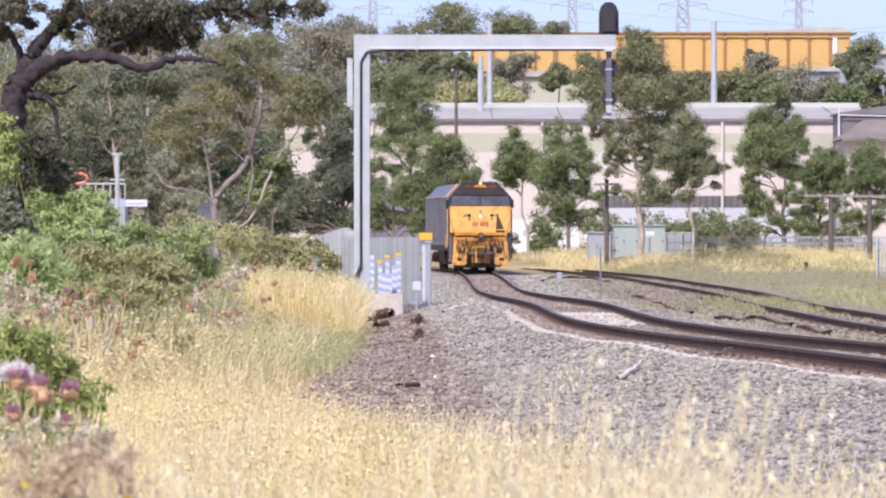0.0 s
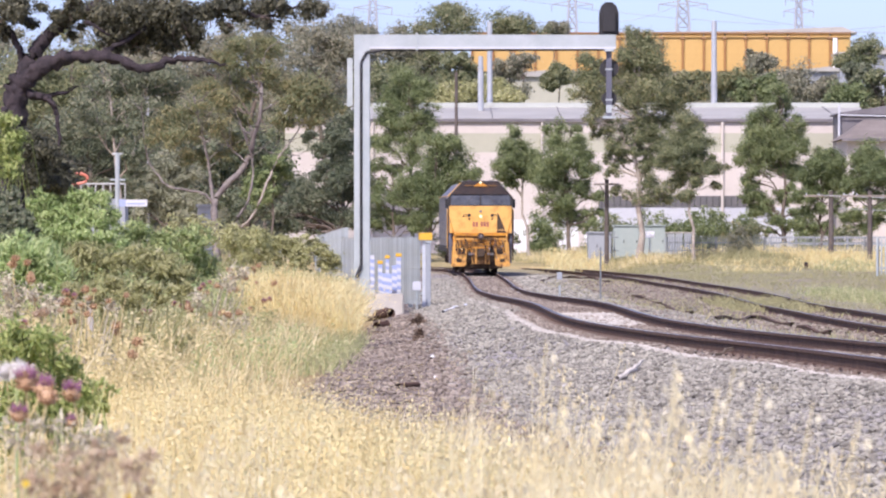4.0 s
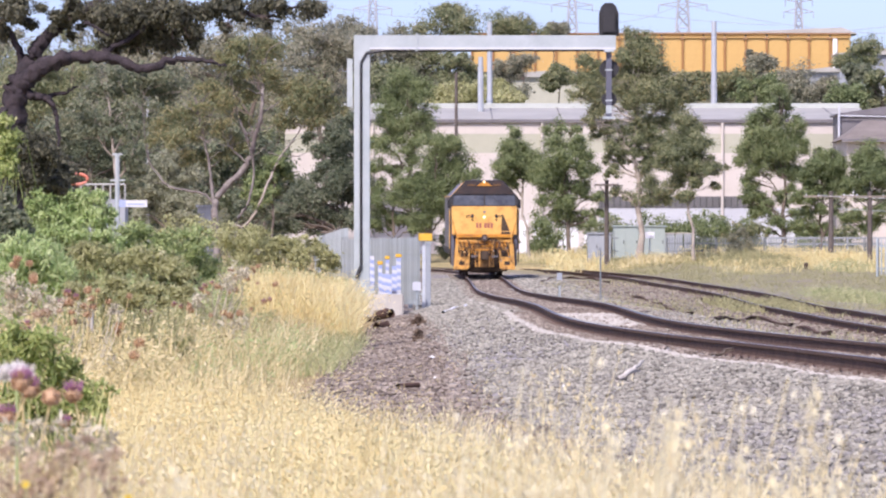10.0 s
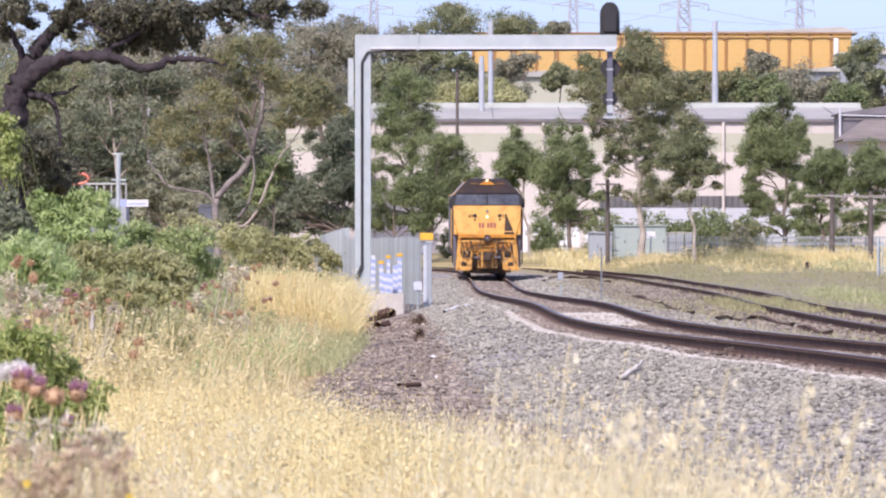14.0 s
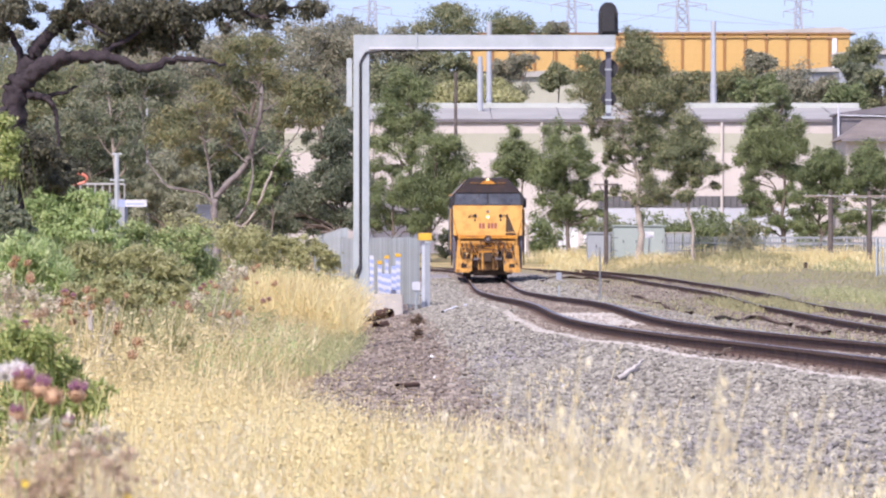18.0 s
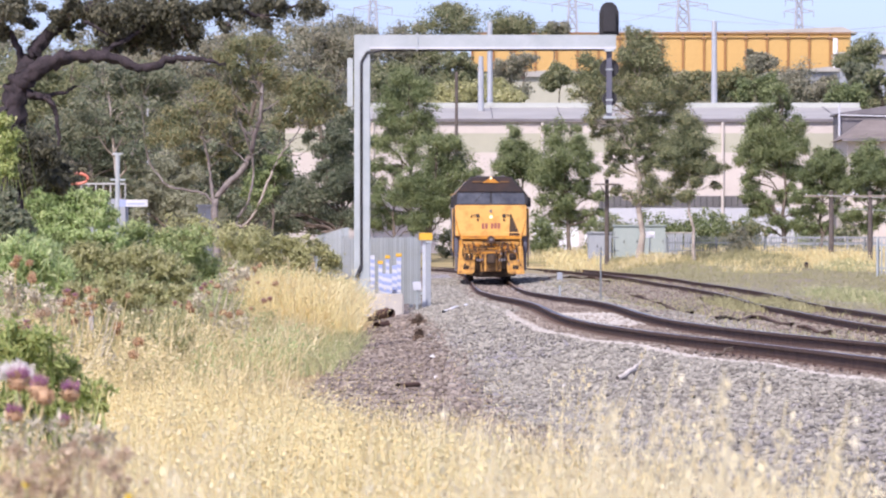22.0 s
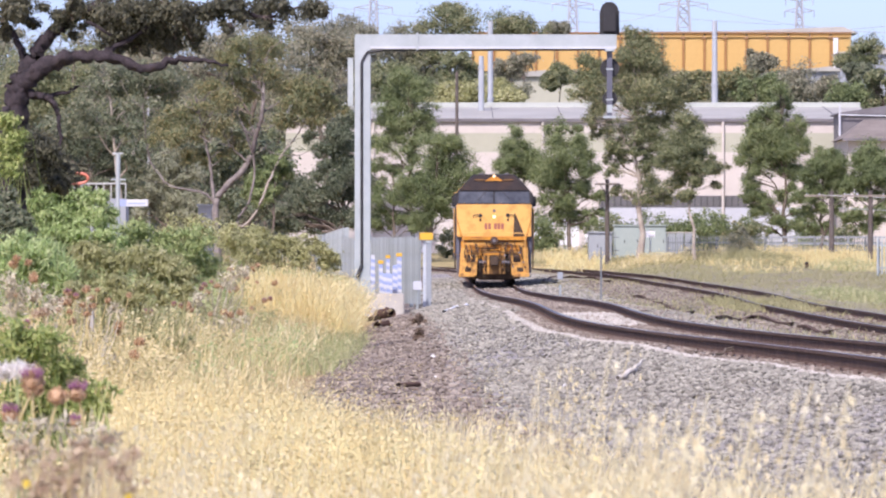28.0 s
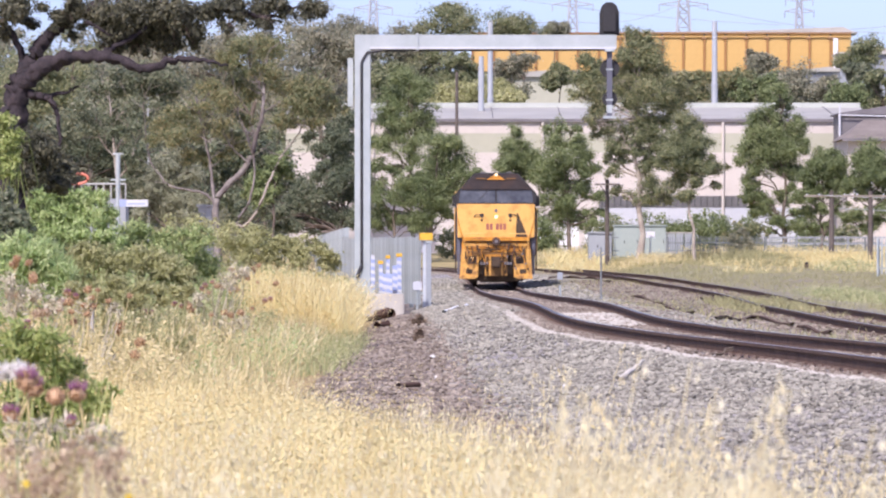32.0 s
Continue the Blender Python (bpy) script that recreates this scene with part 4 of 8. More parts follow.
def mast(x, y, z0, z1, r, name="lighting_mast", label="pale grey tapered steel mast", joint=0.5):
    t = thing(name, (x, y, z0), label, "mast", "steel masts")
    h = z1 - z0
    part("shaft", rod(bmesh.new(), (0, 0, 0), (0, 0, h * joint), r, r * 0.93, 14), POLE, t)
    part("upper_shaft", rod(bmesh.new(), (0, 0, h * joint), (0, 0, h), r * 0.84, r * 0.76, 14), POLE, t)
    part("flange", rod(bmesh.new(), (0, 0, h * joint - 0.06), (0, 0, h * joint + 0.06), r * 1.1, sides=14), POLE, t)


mast(19.93, 372, 2.0, 18.84, 0.25, joint=0.72)
mast(3.45, 372, 2.0, 18.80, 0.25, joint=0.66)
mast(2.62, 350, 11.50, 15.37, 0.21, joint=0.8)


ARMWOOD = material("weathered_crossarm", (0.20, 0.17, 0.14), (0.32, 0.28, 0.24), 3, 30, 0.85)


def timber_pole(x, y, z1, r, arms, label="dark timber power pole with crossarms"):
    z0 = float(ground_z(x, y)) - 0.1
    t = thing("power_pole", (x, y, z0), label, "power pole", "timber power poles")
    h = z1 - z0
    part("pole", rod(bmesh.new(), (0, 0, 0), (0, 0, h), r, r * 0.8, 10), WOODPOLE, t)
    for dz, half in arms:
        part("crossarm", boxed(-half, half, -0.15, -0.07, h - dz - 0.045, h - dz + 0.045), ARMWOOD, t)
        for k in (-0.9, -0.45, 0.45, 0.9):
            part("insulator", rod(bmesh.new(), (k * half, -0.11, h - dz + 0.04), (k * half, -0.11, h - dz + 0.13), 0.022, sides=8), FADEDWHITE, t)
        for s in (-1, 1):
            part("brace", rods([((s * half * 0.55, -0.11, h - dz - 0.06), (0, -0.11, h - dz - 0.6))], 0.025), WOODPOLE, t)


timber_pole(19.17, 250, 4.82, 0.14, [(0.25, 1.36)])
timber_pole(20.25, 240, 4.70, 0.13, [(0.25, 1.36)])
timber_pole(8.48, 262, 5.56, 0.13, [(0.25, 0.64)])
timber_pole(0.88, 330, 13.56, 0.13, [], "bare dark timber pole")


TRIM = material("brown_trim_paint", (0.24, 0.13, 0.06), (0.33, 0.19, 0.09), 0.5, 5, 0.7)


def panel_wall():
    y = 700.0
    t = thing("panel_wall", (0, y, 27.0), "long orange-yellow panelled wall on the hill", "wall", kind="structure")
    z0, z1 = 27.40 - 27.0, 32.16 - 27.0
    x0, step = 4.06, 2.91
    post = boxed(-0.17, 0.17, -0.2, 0.25, z0 - 1, z1 - 0.55)
    pm = bpy.data.meshes.new("post")
    post.to_mesh(pm)
    post.free()
    pm.materials.append(material("dark_orange_post_paint", (0.30, 0.15, 0.05), (0.38, 0.20, 0.07), 0.5, 5, 0.7))
    pan = boxed(0, step - 0.2, 0, 0.2, z0 - 1, z1)
    nm = bpy.data.meshes.new("panel")
    pan.to_mesh(nm)
    pan.free()
    nm.materials.append(ORANGE)
    for k in range(18):
        part("panel", nm, ORANGE, t).location = (x0 + k * step + 0.1, 0, 0)
        part("post", pm, ORANGE, t).location = (x0 + k * step, -0.02, 0)
    part("capping", boxed(x0 - 0.3, x0 + 18 * step, -0.3, 0.4, z1, z1 + 0.20), TRIM, t, "brown capping strip")
    part("top_rail", boxed(x0 - 0.3, x0 + 18 * step, -0.26, -0.01, z1 - 0.50, z1 - 0.32), ORANGE, t)
    part("roof", prism([(x0 + 7, z1 + 0.1), (x0 + 18 * step + 1.0, z1 + 0.1), (x0 + 17.6 * step, z1 + 1.0), (x0 + 13 * step, z1 + 0.45)], 0.6, 9.0), ROOFING, t, "low grey roof behind the wall")
    for k in range(18):
        part("bracket", boxed(x0 + k * step - 0.42, x0 + k * step + 0.30, -0.32, -0.2, z1 - 0.75, z1 - 0.42, bevel=0.05), TRIM, t)
    part("end_panel", boxed(53.90, 54.52, -0.34, -0.21, z0, z1 - 0.6), WHITEPAINT, t, "narrow white panel")


panel_wall()


def shed(x, y, w, z0, z1, name, label, mat, rise):
    t = thing(name, (x, y, z0), label, "shed")
    h = z1 - z0
    part("wall_shell", boxed(-w / 2, w / 2, 0, 8, -6, h), mat, t)
    part("roof", prism([(-w / 2 - 0.4, h), (w / 2 + 0.4, h), (w / 2 + 0.4, h + 0.25), (w * 0.3, h + rise), (-w / 2 - 0.4, h + 0.15)], -0.5, 8.5), ROOFING, t)


shed(41.49, 560, 4.2, 21.07, 21.88, "shed", "low grey shed on the slope behind the trees", HUTGREY, 0.55)
shed(10.45, 600, 13.39, 21.12, 22.72, "shed", "low pale shed among trees", BEIGE, 0.9)
shed(52.10, 620, 7.0, 22.46, 26.19, "shed", "grey shed with a shallow pale roof", HUTGREY, 0.8)


def pylon(x, y, arm_z, half, body):
    """A lattice tower; arm_z: the height of its lowest arm."""
    zb = 29.0
    t = thing("power_pylon", (x, y, zb), "grey lattice steel transmission tower", "pylon", "lattice towers")
    h = arm_z - zb
    legs, brace = [], []
    top = h + half * 2.6
    def at(z, sx, sy):
        w = body * (1.6 - 0.9 * min(1.0, z / h)) if z < h else body * (0.7 - 0.4 * (z - h) / (top - h))
        return (sx * w, sy * w, z)
    zs = [0, h * 0.3, h * 0.55, h * 0.75, h * 0.9, h, h + half * 0.8, h + half * 1.6, top]
    for a, b in zip(zs, zs[1:]):
        for sx in (-1, 1):
            for sy in (-1, 1):
                legs.append((at(a, sx, sy), at(b, sx, sy)))
            brace.append((at(a, sx, -1), at(b, -sx, -1)))
            brace.append((at(a, sx, 1), at(b, -sx, 1)))
        brace.append((at(b, -1, -1), at(b, 1, -1)))
    part("leg_frame", rods(legs, 0.17, 5), PYLON, t)
    part("bracing", rods(brace, 0.10, 4), PYLON, t)
    for k, hh in enumerate((h, h + half * 0.8, h + half * 1.6)):
        w = half * (1.0 - 0.08 * k)
        c = at(hh, 1, 1)[0]
        for s in (-1, 1):
            part("crossarm", rods([((s * c, 0, hh + 0.5), (s * w, 0, hh)), ((s * c, 0, hh - 0.3), (s * w, 0, hh))], 0.10, 5), PYLON, t)
            part("insulator_string", rods([((s * w, 0, hh), (s * w, 0, hh - 1.2))], 0.09, 5), PYLON, t)
    return t


for x, d, z, half, body in ((-12.45, 900, 45.49, 3.41, 0.90), (23.00, 900, 46.09, 3.62, 0.90), (41.74, 880, 45.11, 4.22, 1.23), (66.79, 950, 47.29, 2.76, 0.80)):
    pylon(x, d, z, half, body)


def wires():
    t = thing("overhead_wires", (0, 900, 0), "thin overhead transmission wires", "wires")
    for k, (xa, za, xb, zb) in enumerate(((-30, 47.5, 24, 43.0), (24, 43.0, 44, 47.0), (-14, 52, 60, 42.5), (44, 46.0, 90, 41.0), (20, 41.0, 90, 43.5), (-60, 46, -12, 43.5))):
        p = [(xa + (xb - xa) * q / 16, 0.3 * k, za + (zb - za) * q / 16 - 1.6 * 4 * (q / 16) * (1 - q / 16)) for q in range(17)]
        v, f = tube(p, [0.045] * 17, 4)
        part("wire", bulk("wire", v, f, PYLON), PYLON, t)
    near = thing("power_lines", (0, 245, 0), "thin wires strung between timber poles", "wires")
    for dz, x0 in ((0.0, -0.7), (0.0, 0.7), (0.65, 0.3)):
        p = [(19.17 + x0 + q * 0.9, 5 - q * 0.5, 4.63 - dz - 0.06 * q * (12 - q) * 0.1) for q in range(13)]
        v, f = tube(p, [0.018] * 13, 4)
        part("wire", bulk("wire", v, f, GALV), GALV, near)


wires()


# ---- cabinets, fences and markers ----
def cabinet(x0, x1, z1, z0, d, mat, label):
    z0 = min(z0, float(ground_z((x0 + x1) / 2, d))) - 0.1
    t = thing("equipment_cabinet", (x0, d, z0), label, "cabinet")
    w, h = x1 - x0, z1 - z0
    part("body", boxed(0, w, 0, 1.4, 0, h - 0.08, bevel=0.02), mat, t)
    part("lid", boxed(-0.06, w + 0.06, -0.08, 1.46, h - 0.08, h, bevel=0.01), mat, t)
    n = max(2, round(w / 0.8))
    for k in range(n):
        dr = part("door", boxed(0.05 + k * w / n, (k + 1) * w / n - 0.05, -0.025, 0.0, 0.15, h - 0.16, bevel=0.006), mat, t)
        part("handle", boxed((k + 1) * w / n - 0.16, (k + 1) * w / n - 0.12, -0.06, -0.025, h * 0.5, h * 0.5 + 0.16), BLACK, dr)


cabinet(7.69, 8.91, 2.87, 1.52, 268, HUTGREY, "grey steel signalling cabinet beside the yard fence")
cabinet(9.20, 12.00, 3.28, 1.52, 273, HUT, "pale green steel equipment hut beside the yard fence")
cabinet(-9.64, -9.02, 3.65, 2.81, 199, HUTGREY, "grey concrete box under the gum tree")


def palisade(name, x0, y0, x1, y1, height, z_up, spacing, label, half=0.032, GALV=GALV):
    """A steel palisade fence: pales with pointed tops, two rails and posts."""
    L = math.hypot(x1 - x0, y1 - y0)
    z = float(ground_z((x0 + x1) / 2, (y0 + y1) / 2)) + z_up
    t = thing(name, Matrix.Translation((x0, y0, z)) @ Matrix.Rotation(math.atan2(y1 - y0, x1 - x0), 4, "Z"), label, "fence")
    bm = boxed(-half, half, -0.012, 0.012, 0.05, height - 0.12)
    tip = [bm.verts.new(q) for q in ((-half, 0, height - 0.12), (half, 0, height - 0.12), (0, 0, height))]
    bm.faces.new(tip)
    me = bpy.data.meshes.new("pale")
    bm.to_mesh(me)
    bm.free()
    me.materials.append(PALESTEEL if GALV.name.startswith("galv") else GALV)
    for k in range(int(L / spacing)):
        part("pale", me, GALV, t).location = (k * spacing + 0.05, -0.05, 0)
    for q in (0.35, height - 0.4):
        part("fence_rail", boxed(0, L, -0.03, 0.02, q - 0.03, q + 0.03), GALV, t)
    for k in range(int(L / 2.7) + 1):
        part("post", boxed(k * 2.7 - 0.05, k * 2.7 + 0.05, 0.02, 0.12, -0.3, height - 0.1), GALV, t)
    return t


palisade("palisade_fence", -2.95, 150, -0.54, 134, 1.95, 0.15, 0.13, "galvanised steel palisade fence beside the track")
palisade("palisade_fence", -5.87, 235, -2.92, 152, 1.8, 0.2, 0.35, "galvanised steel palisade fence running back along the line")
palisade("palisade_fence", -8.41, 240, -4.85, 236, 0.9, 0.35, 0.3, "low pale steel fence behind the bushes")
palisade("yard_fence", 11.84, 268, 22.86, 264, 1.15, 0.15, 0.14, "dull grey steel yard fence among dry grass", 0.02, OLDSTEEL)
palisade("yard_fence", 7.75, 270, 9.37, 270, 1.45, 0.15, 0.15, "dull grey steel yard fence among dry grass", 0.02, OLDSTEEL)
palisade("yard_fence", 18.43, 215, 19.96, 214, 1.7, 0.0, 0.2, "blue-grey palisade fence panel beside the yard")


def end_post():
    x, y = -0.39, 131.0
    z = float(ground_z(x, y)) - 0.05
    t = thing("fence_end_post", (x, y, z), "galvanised steel end post with a yellow plate", "post")
    # Darker post and brighter angle paint in the shaded and sunlit faces.
    part("post", boxed(-0.05, 0.08, -0.08, 0.08, 0, 1.99 - z, bevel=0.008), HUTGREY, t)
    part("side_plate", boxed(-0.14, -0.055, -0.02, 0.02, 0, 2.07 - z), SUNLITZINC, t, "galvanised angle with sunlight painted in")
    part("plate", boxed(-0.24, 0.12, -0.12, -0.105, 2.06 - z, 2.25 - z, bevel=0.006), SIGNYELLOW, t, "faded yellow plate")
    part("cap", boxed(-0.08, 0.11, -0.10, 0.10, 1.99 - z, 2.04 - z), GALV, t)


end_post()


def marker_post(x, d, wide, top, cap):
    z = float(ground_z(x, d)) - 0.05
    h = top - z
    t = thing("marker_post", (x, d, z), ("blue and white striped marker post with a yellow cap" if cap else "blue and white striped marker board beside the gantry"), "marker post", "striped marker posts")
    n, half = max(5, round(h / 0.095)), wide / 2
    tilt = -0.2 * wide
    for k in range(n):
        a, b = h * k / n, h * (k + 1) / n
        up = 0.0 if k == n - 1 else tilt
        bm = prism([(-half, a), (half, a + (tilt if k else 0.0)), (half, b + up), (-half, b)], -0.025, 0.025)
        part("stripe", bm, BLUESTRIPE if k % 2 else FADEDWHITE, t)
    if cap:
        part("cap", boxed(-half - 0.02, half + 0.02, -0.04, 0.04, h, h + 0.09, bevel=0.01), SIGNYELLOW, t)


for x, d, wide, z, cap in (
    (-1.84, 132.0, 0.12, 1.67, False),
    (-1.62, 131.2, 0.10, 1.44, True),
    (-1.44, 130.6, 0.25, 1.20, False),
    (-1.44, 131.6, 0.09, 1.58, True),
    (-1.25, 131.0, 0.13, 1.41, False),
    (-1.15, 131.8, 0.12, 1.63, True)):
    marker_post(x, d, wide, z, cap)


def small_post(x, d, top, name, label, r, mat):
    z = float(ground_z(x, d)) - 0.05
    t = thing(name, (x, d, z), label, "post")
    part("post", rod(bmesh.new(), (0, 0, 0), (0, 0, top - z), r, sides=8), mat, t)
    return t


small_post(4.36, 140, 1.89, "marker_stake", "thin grey marker stake beside the track", 0.024, OLDSTEEL)
small_post(-3.97, 57, 1.10, "timber_stake", "short bleached timber stake in the weeds", 0.04, DRIFTWOOD)
dwarf = small_post(3.46, 150, 0.78, "trackside_box", "small grey trackside box on a short stem", 0.03, GALV)
part("case", boxed(-0.08, 0.08, -0.06, 0.06, 0.62, 0.84, bevel=0.01), HUTGREY, dwarf)
dwarf = small_post(-0.67, 130.5, 0.80, "trackside_box", "small pale junction box on a stem", 0.03, GALV)
part("case", boxed(-0.11, 0.11, -0.06, 0.06, 0.56, 0.78, bevel=0.01), FADEDWHITE, dwarf)


def yard_walls():
    w = thing("low_wall", (12.33, 290, 1.2), "low pale concrete wall behind the dry grass", "wall", kind="structure")
    L = 14.27 - 12.33
    for k in range(4):
        part("wall_panel", boxed(k * L / 4 + 0.03, (k + 1) * L / 4 - 0.03, 0, 0.15, 0, 2.90 - 1.2, bevel=0.01), HUTGREY, w)
    part("coping", boxed(0, L, -0.03, 0.18, 2.90 - 1.2, 2.96 - 1.2), CONCRETE, w)
    r = thing("guard_rail", (18.15, 280, 1.2), "white painted guard rail along the yard", "rail")
    L = 25.18 - 18.15
    for q in (0.0, 0.35):
        part("rail", boxed(0, L, 0, 0.06, 2.57 - 1.2 - q, 2.67 - 1.2 - q), HUTGREY, r)
    for k in range(6):
        part("post", boxed(k * L / 5 - 0.05, k * L / 5 + 0.05, 0.06, 0.16, -0.2, 2.67 - 1.2), HUTGREY, r)
    b = small_post(16.93, 236, 1.33, "bollard", "short black bollard with a rusty foot", 0.09, BLACK)
    part("foot", rod(bmesh.new(), (0, 0, 0), (0, 0, 0.28), 0.10, sides=10), RUST, b)
    s = thing("pale_sign", (10.86, 266, float(ground_z(10.86  , 266))), "small white sign on a post beside the hut", "sign")
    part("post", rod(bmesh.new(), (0, 0, 0), (0, 0, 2.83 - 1.2), 0.04, sides=8), GALV, s)
    part("board", boxed(-0.26, 0.26, -0.06, -0.04, 2.47 - 1.3, 2.80 - 1.3), WHITEPAINT, s)


yard_walls()


PLATGREY = material("dull_platform_paint", (0.33, 0.34, 0.33), (0.43, 0.44, 0.42), 2, 20, 0.7)


def yard_platform():
    """A railed platform with a red guard hoop and a sign pole."""
    d = 150.0
    x0, x1, z0, z1 = -11.15, -9.41, 3.34, 3.78
    t = thing("railed_platform", (x0, d, 0.4), "pale steel railed platform with a red hoop", "platform")
    w = x1 - x0
    part("deck", boxed(0, w, 0, 1.5, 0, z0 - 0.4), HUTGREY, t)
    part("handrail", rods([((0, 0, z1 - 0.4), (w, 0, z1 - 0.4))], 0.03), PLATGREY, t)
    for k in range(9):
        part("baluster", rods([((w * k / 8, 0, z0 - 0.4), (w * k / 8, 0, z1 - 0.4))], 0.025), PLATGREY, t)
    pts = [(0.55 * math.cos(a) * 0.6 + 0.3, 0, 3.94 - 0.4 + 0.16 * math.sin(a)) for a in np.linspace(-2.4, 2.4, 14)]
    v, f = tube(pts, [0.045] * 14, 8)
    part("hoop", bulk("hoop", v, f, REDPAINT), REDPAINT, t, "faded red hoop")
    part("curved_rail", bulk("curved_rail", *tube([(-0.35, 0, 4.21 - 0.4), (-0.3, 0, 4.01 - 0.4), (-0.05, 0, 3.91 - 0.4), (0.1, 0, z1 - 0.4)], [0.03] * 4, 6), GALV), GALV, t)
    xs = -9.51
    s = thing("sign_pole", (xs, 148, 0.3), "grey pole with a blue and white sign board", "sign")
    part("pole", rod(bmesh.new(), (0, 0, 0), (0, 0, 4.64 - 0.3), 0.07, sides=10), GALV, s)
    part("bracket", boxed(-0.15, 0.15, -0.04, 0.04, 4.61 - 0.3, 4.66 - 0.3), GALV, s)
    part("bracket", boxed(-0.2, 0.22, -0.04, 0.04, 3.85 - 0.3, 3.90 - 0.3), GALV, s)
    part("board", boxed(0.05, 0.88, -0.10, -0.08, 3.09 - 0.3, 3.29 - 0.3), FADEDWHITE, s, "faded white sign board")
    part("board_edge", boxed(0.05, 0.25, -0.105, -0.10, 3.09 - 0.3, 3.29 - 0.3), BLUESTRIPE, s)
    part("board_bar", boxed(0.30, 0.80, -0.105, -0.10, 3.15 - 0.3, 3.20 - 0.3), BLUESTRIPE, s)


yard_platform()


def street_lamp():
    x, y = -15.26, 262.0
    z = float(ground_z(x, y)) - 0.1
    t = thing("street_lamp", (x, y, z), "pale street lamp among the gum trees", "street lamp")
    h = 10.18 - z
    part("pole", rod(bmesh.new(), (0, 0, 0), (0, 0, h), 0.09, 0.06, 10), POLE, t)
    part("arm", rods([((0, 0, h - 0.15), (0.5, 0, h - 0.02)), ((0.5, 0, h - 0.02), (1.0, 0, h))], 0.045), POLE, t)
    part("lantern", boxed(0.9, 1.6, -0.14, 0.14, h - 0.08, h + 0.06, bevel=0.03), WHITEPAINT, t, "pale lantern head")
    part("pole_cap", rod(bmesh.new(), (0, 0, h), (0, 0, h + 0.35), 0.05, 0.04, 8), WHITEPAINT, t)


street_lamp()


# ---- trees ----
def tree(x, y, blobs, bark, leaf, count, size, r, label, seed, lean=0.0, spread=0.5, name="tree", group="", subs=14, knot=0.30, hollow=0.5, slim=0.28, jitter=0.35):
    rng = np.random.default_rng(seed)
    z = float(ground_z(x, y)) - 0.1
    t = thing(name, (x, y, z), label, "tree", group)
    b = np.array(blobs, float)
    b[:, :3] -= (x, y, z)
    b[:, 1] += rng.uniform(-jitter, jitter, len(b)) * b[:, 3]
    top = b[np.argmax(b[:, 2])]
    low = b[:, 2].min() * 0.55
    n = 9
    stem = bent(rng, (0, 0, 0), (top[0] * 0.8, top[1], top[2]), n, 0.012)
    rad = np.linspace(r, r * 0.18, n)
    rad[0] *= 1.35
    chunks = [tube(stem, rad, 9)]
    for q in b:
        k = int(np.clip(np.searchsorted(stem[:, 2], max(low, q[2] - (1.2 + spread) * q[3] - 0.2 * abs(q[0]))), 1, n - 3))
        limb = bent(rng, stem[k], q[:3], 6, 0.05, 0.05)
        chunks.append(tube(limb, np.linspace(rad[k] * 0.6, 0.02, 6), 6))
        for _ in range(5):
            d = rng.normal(0, 1, 3)
            d /= np.linalg.norm(d)
            tw = bent(rng, limb[rng.integers(2, 5)], q[:3] + d * q[3] * 0.85, 4, 0.08)
            chunks.append(tube(tw, np.linspace(rad[k] * 0.22, 0.012, 4), 5))
    part("trunk", bulk("trunk", *joined(chunks), bark, True), bark, t)
    part("crown", bulk("crown", *leaf_cloud(rng, b, count, size, slim, 0.5, subs, hollow, knot), leaf), leaf, t)
    return t


ROW = "young street trees before the warehouse"
GREEN_ROW = "young brush box tree with a dense green crown, before the warehouse"


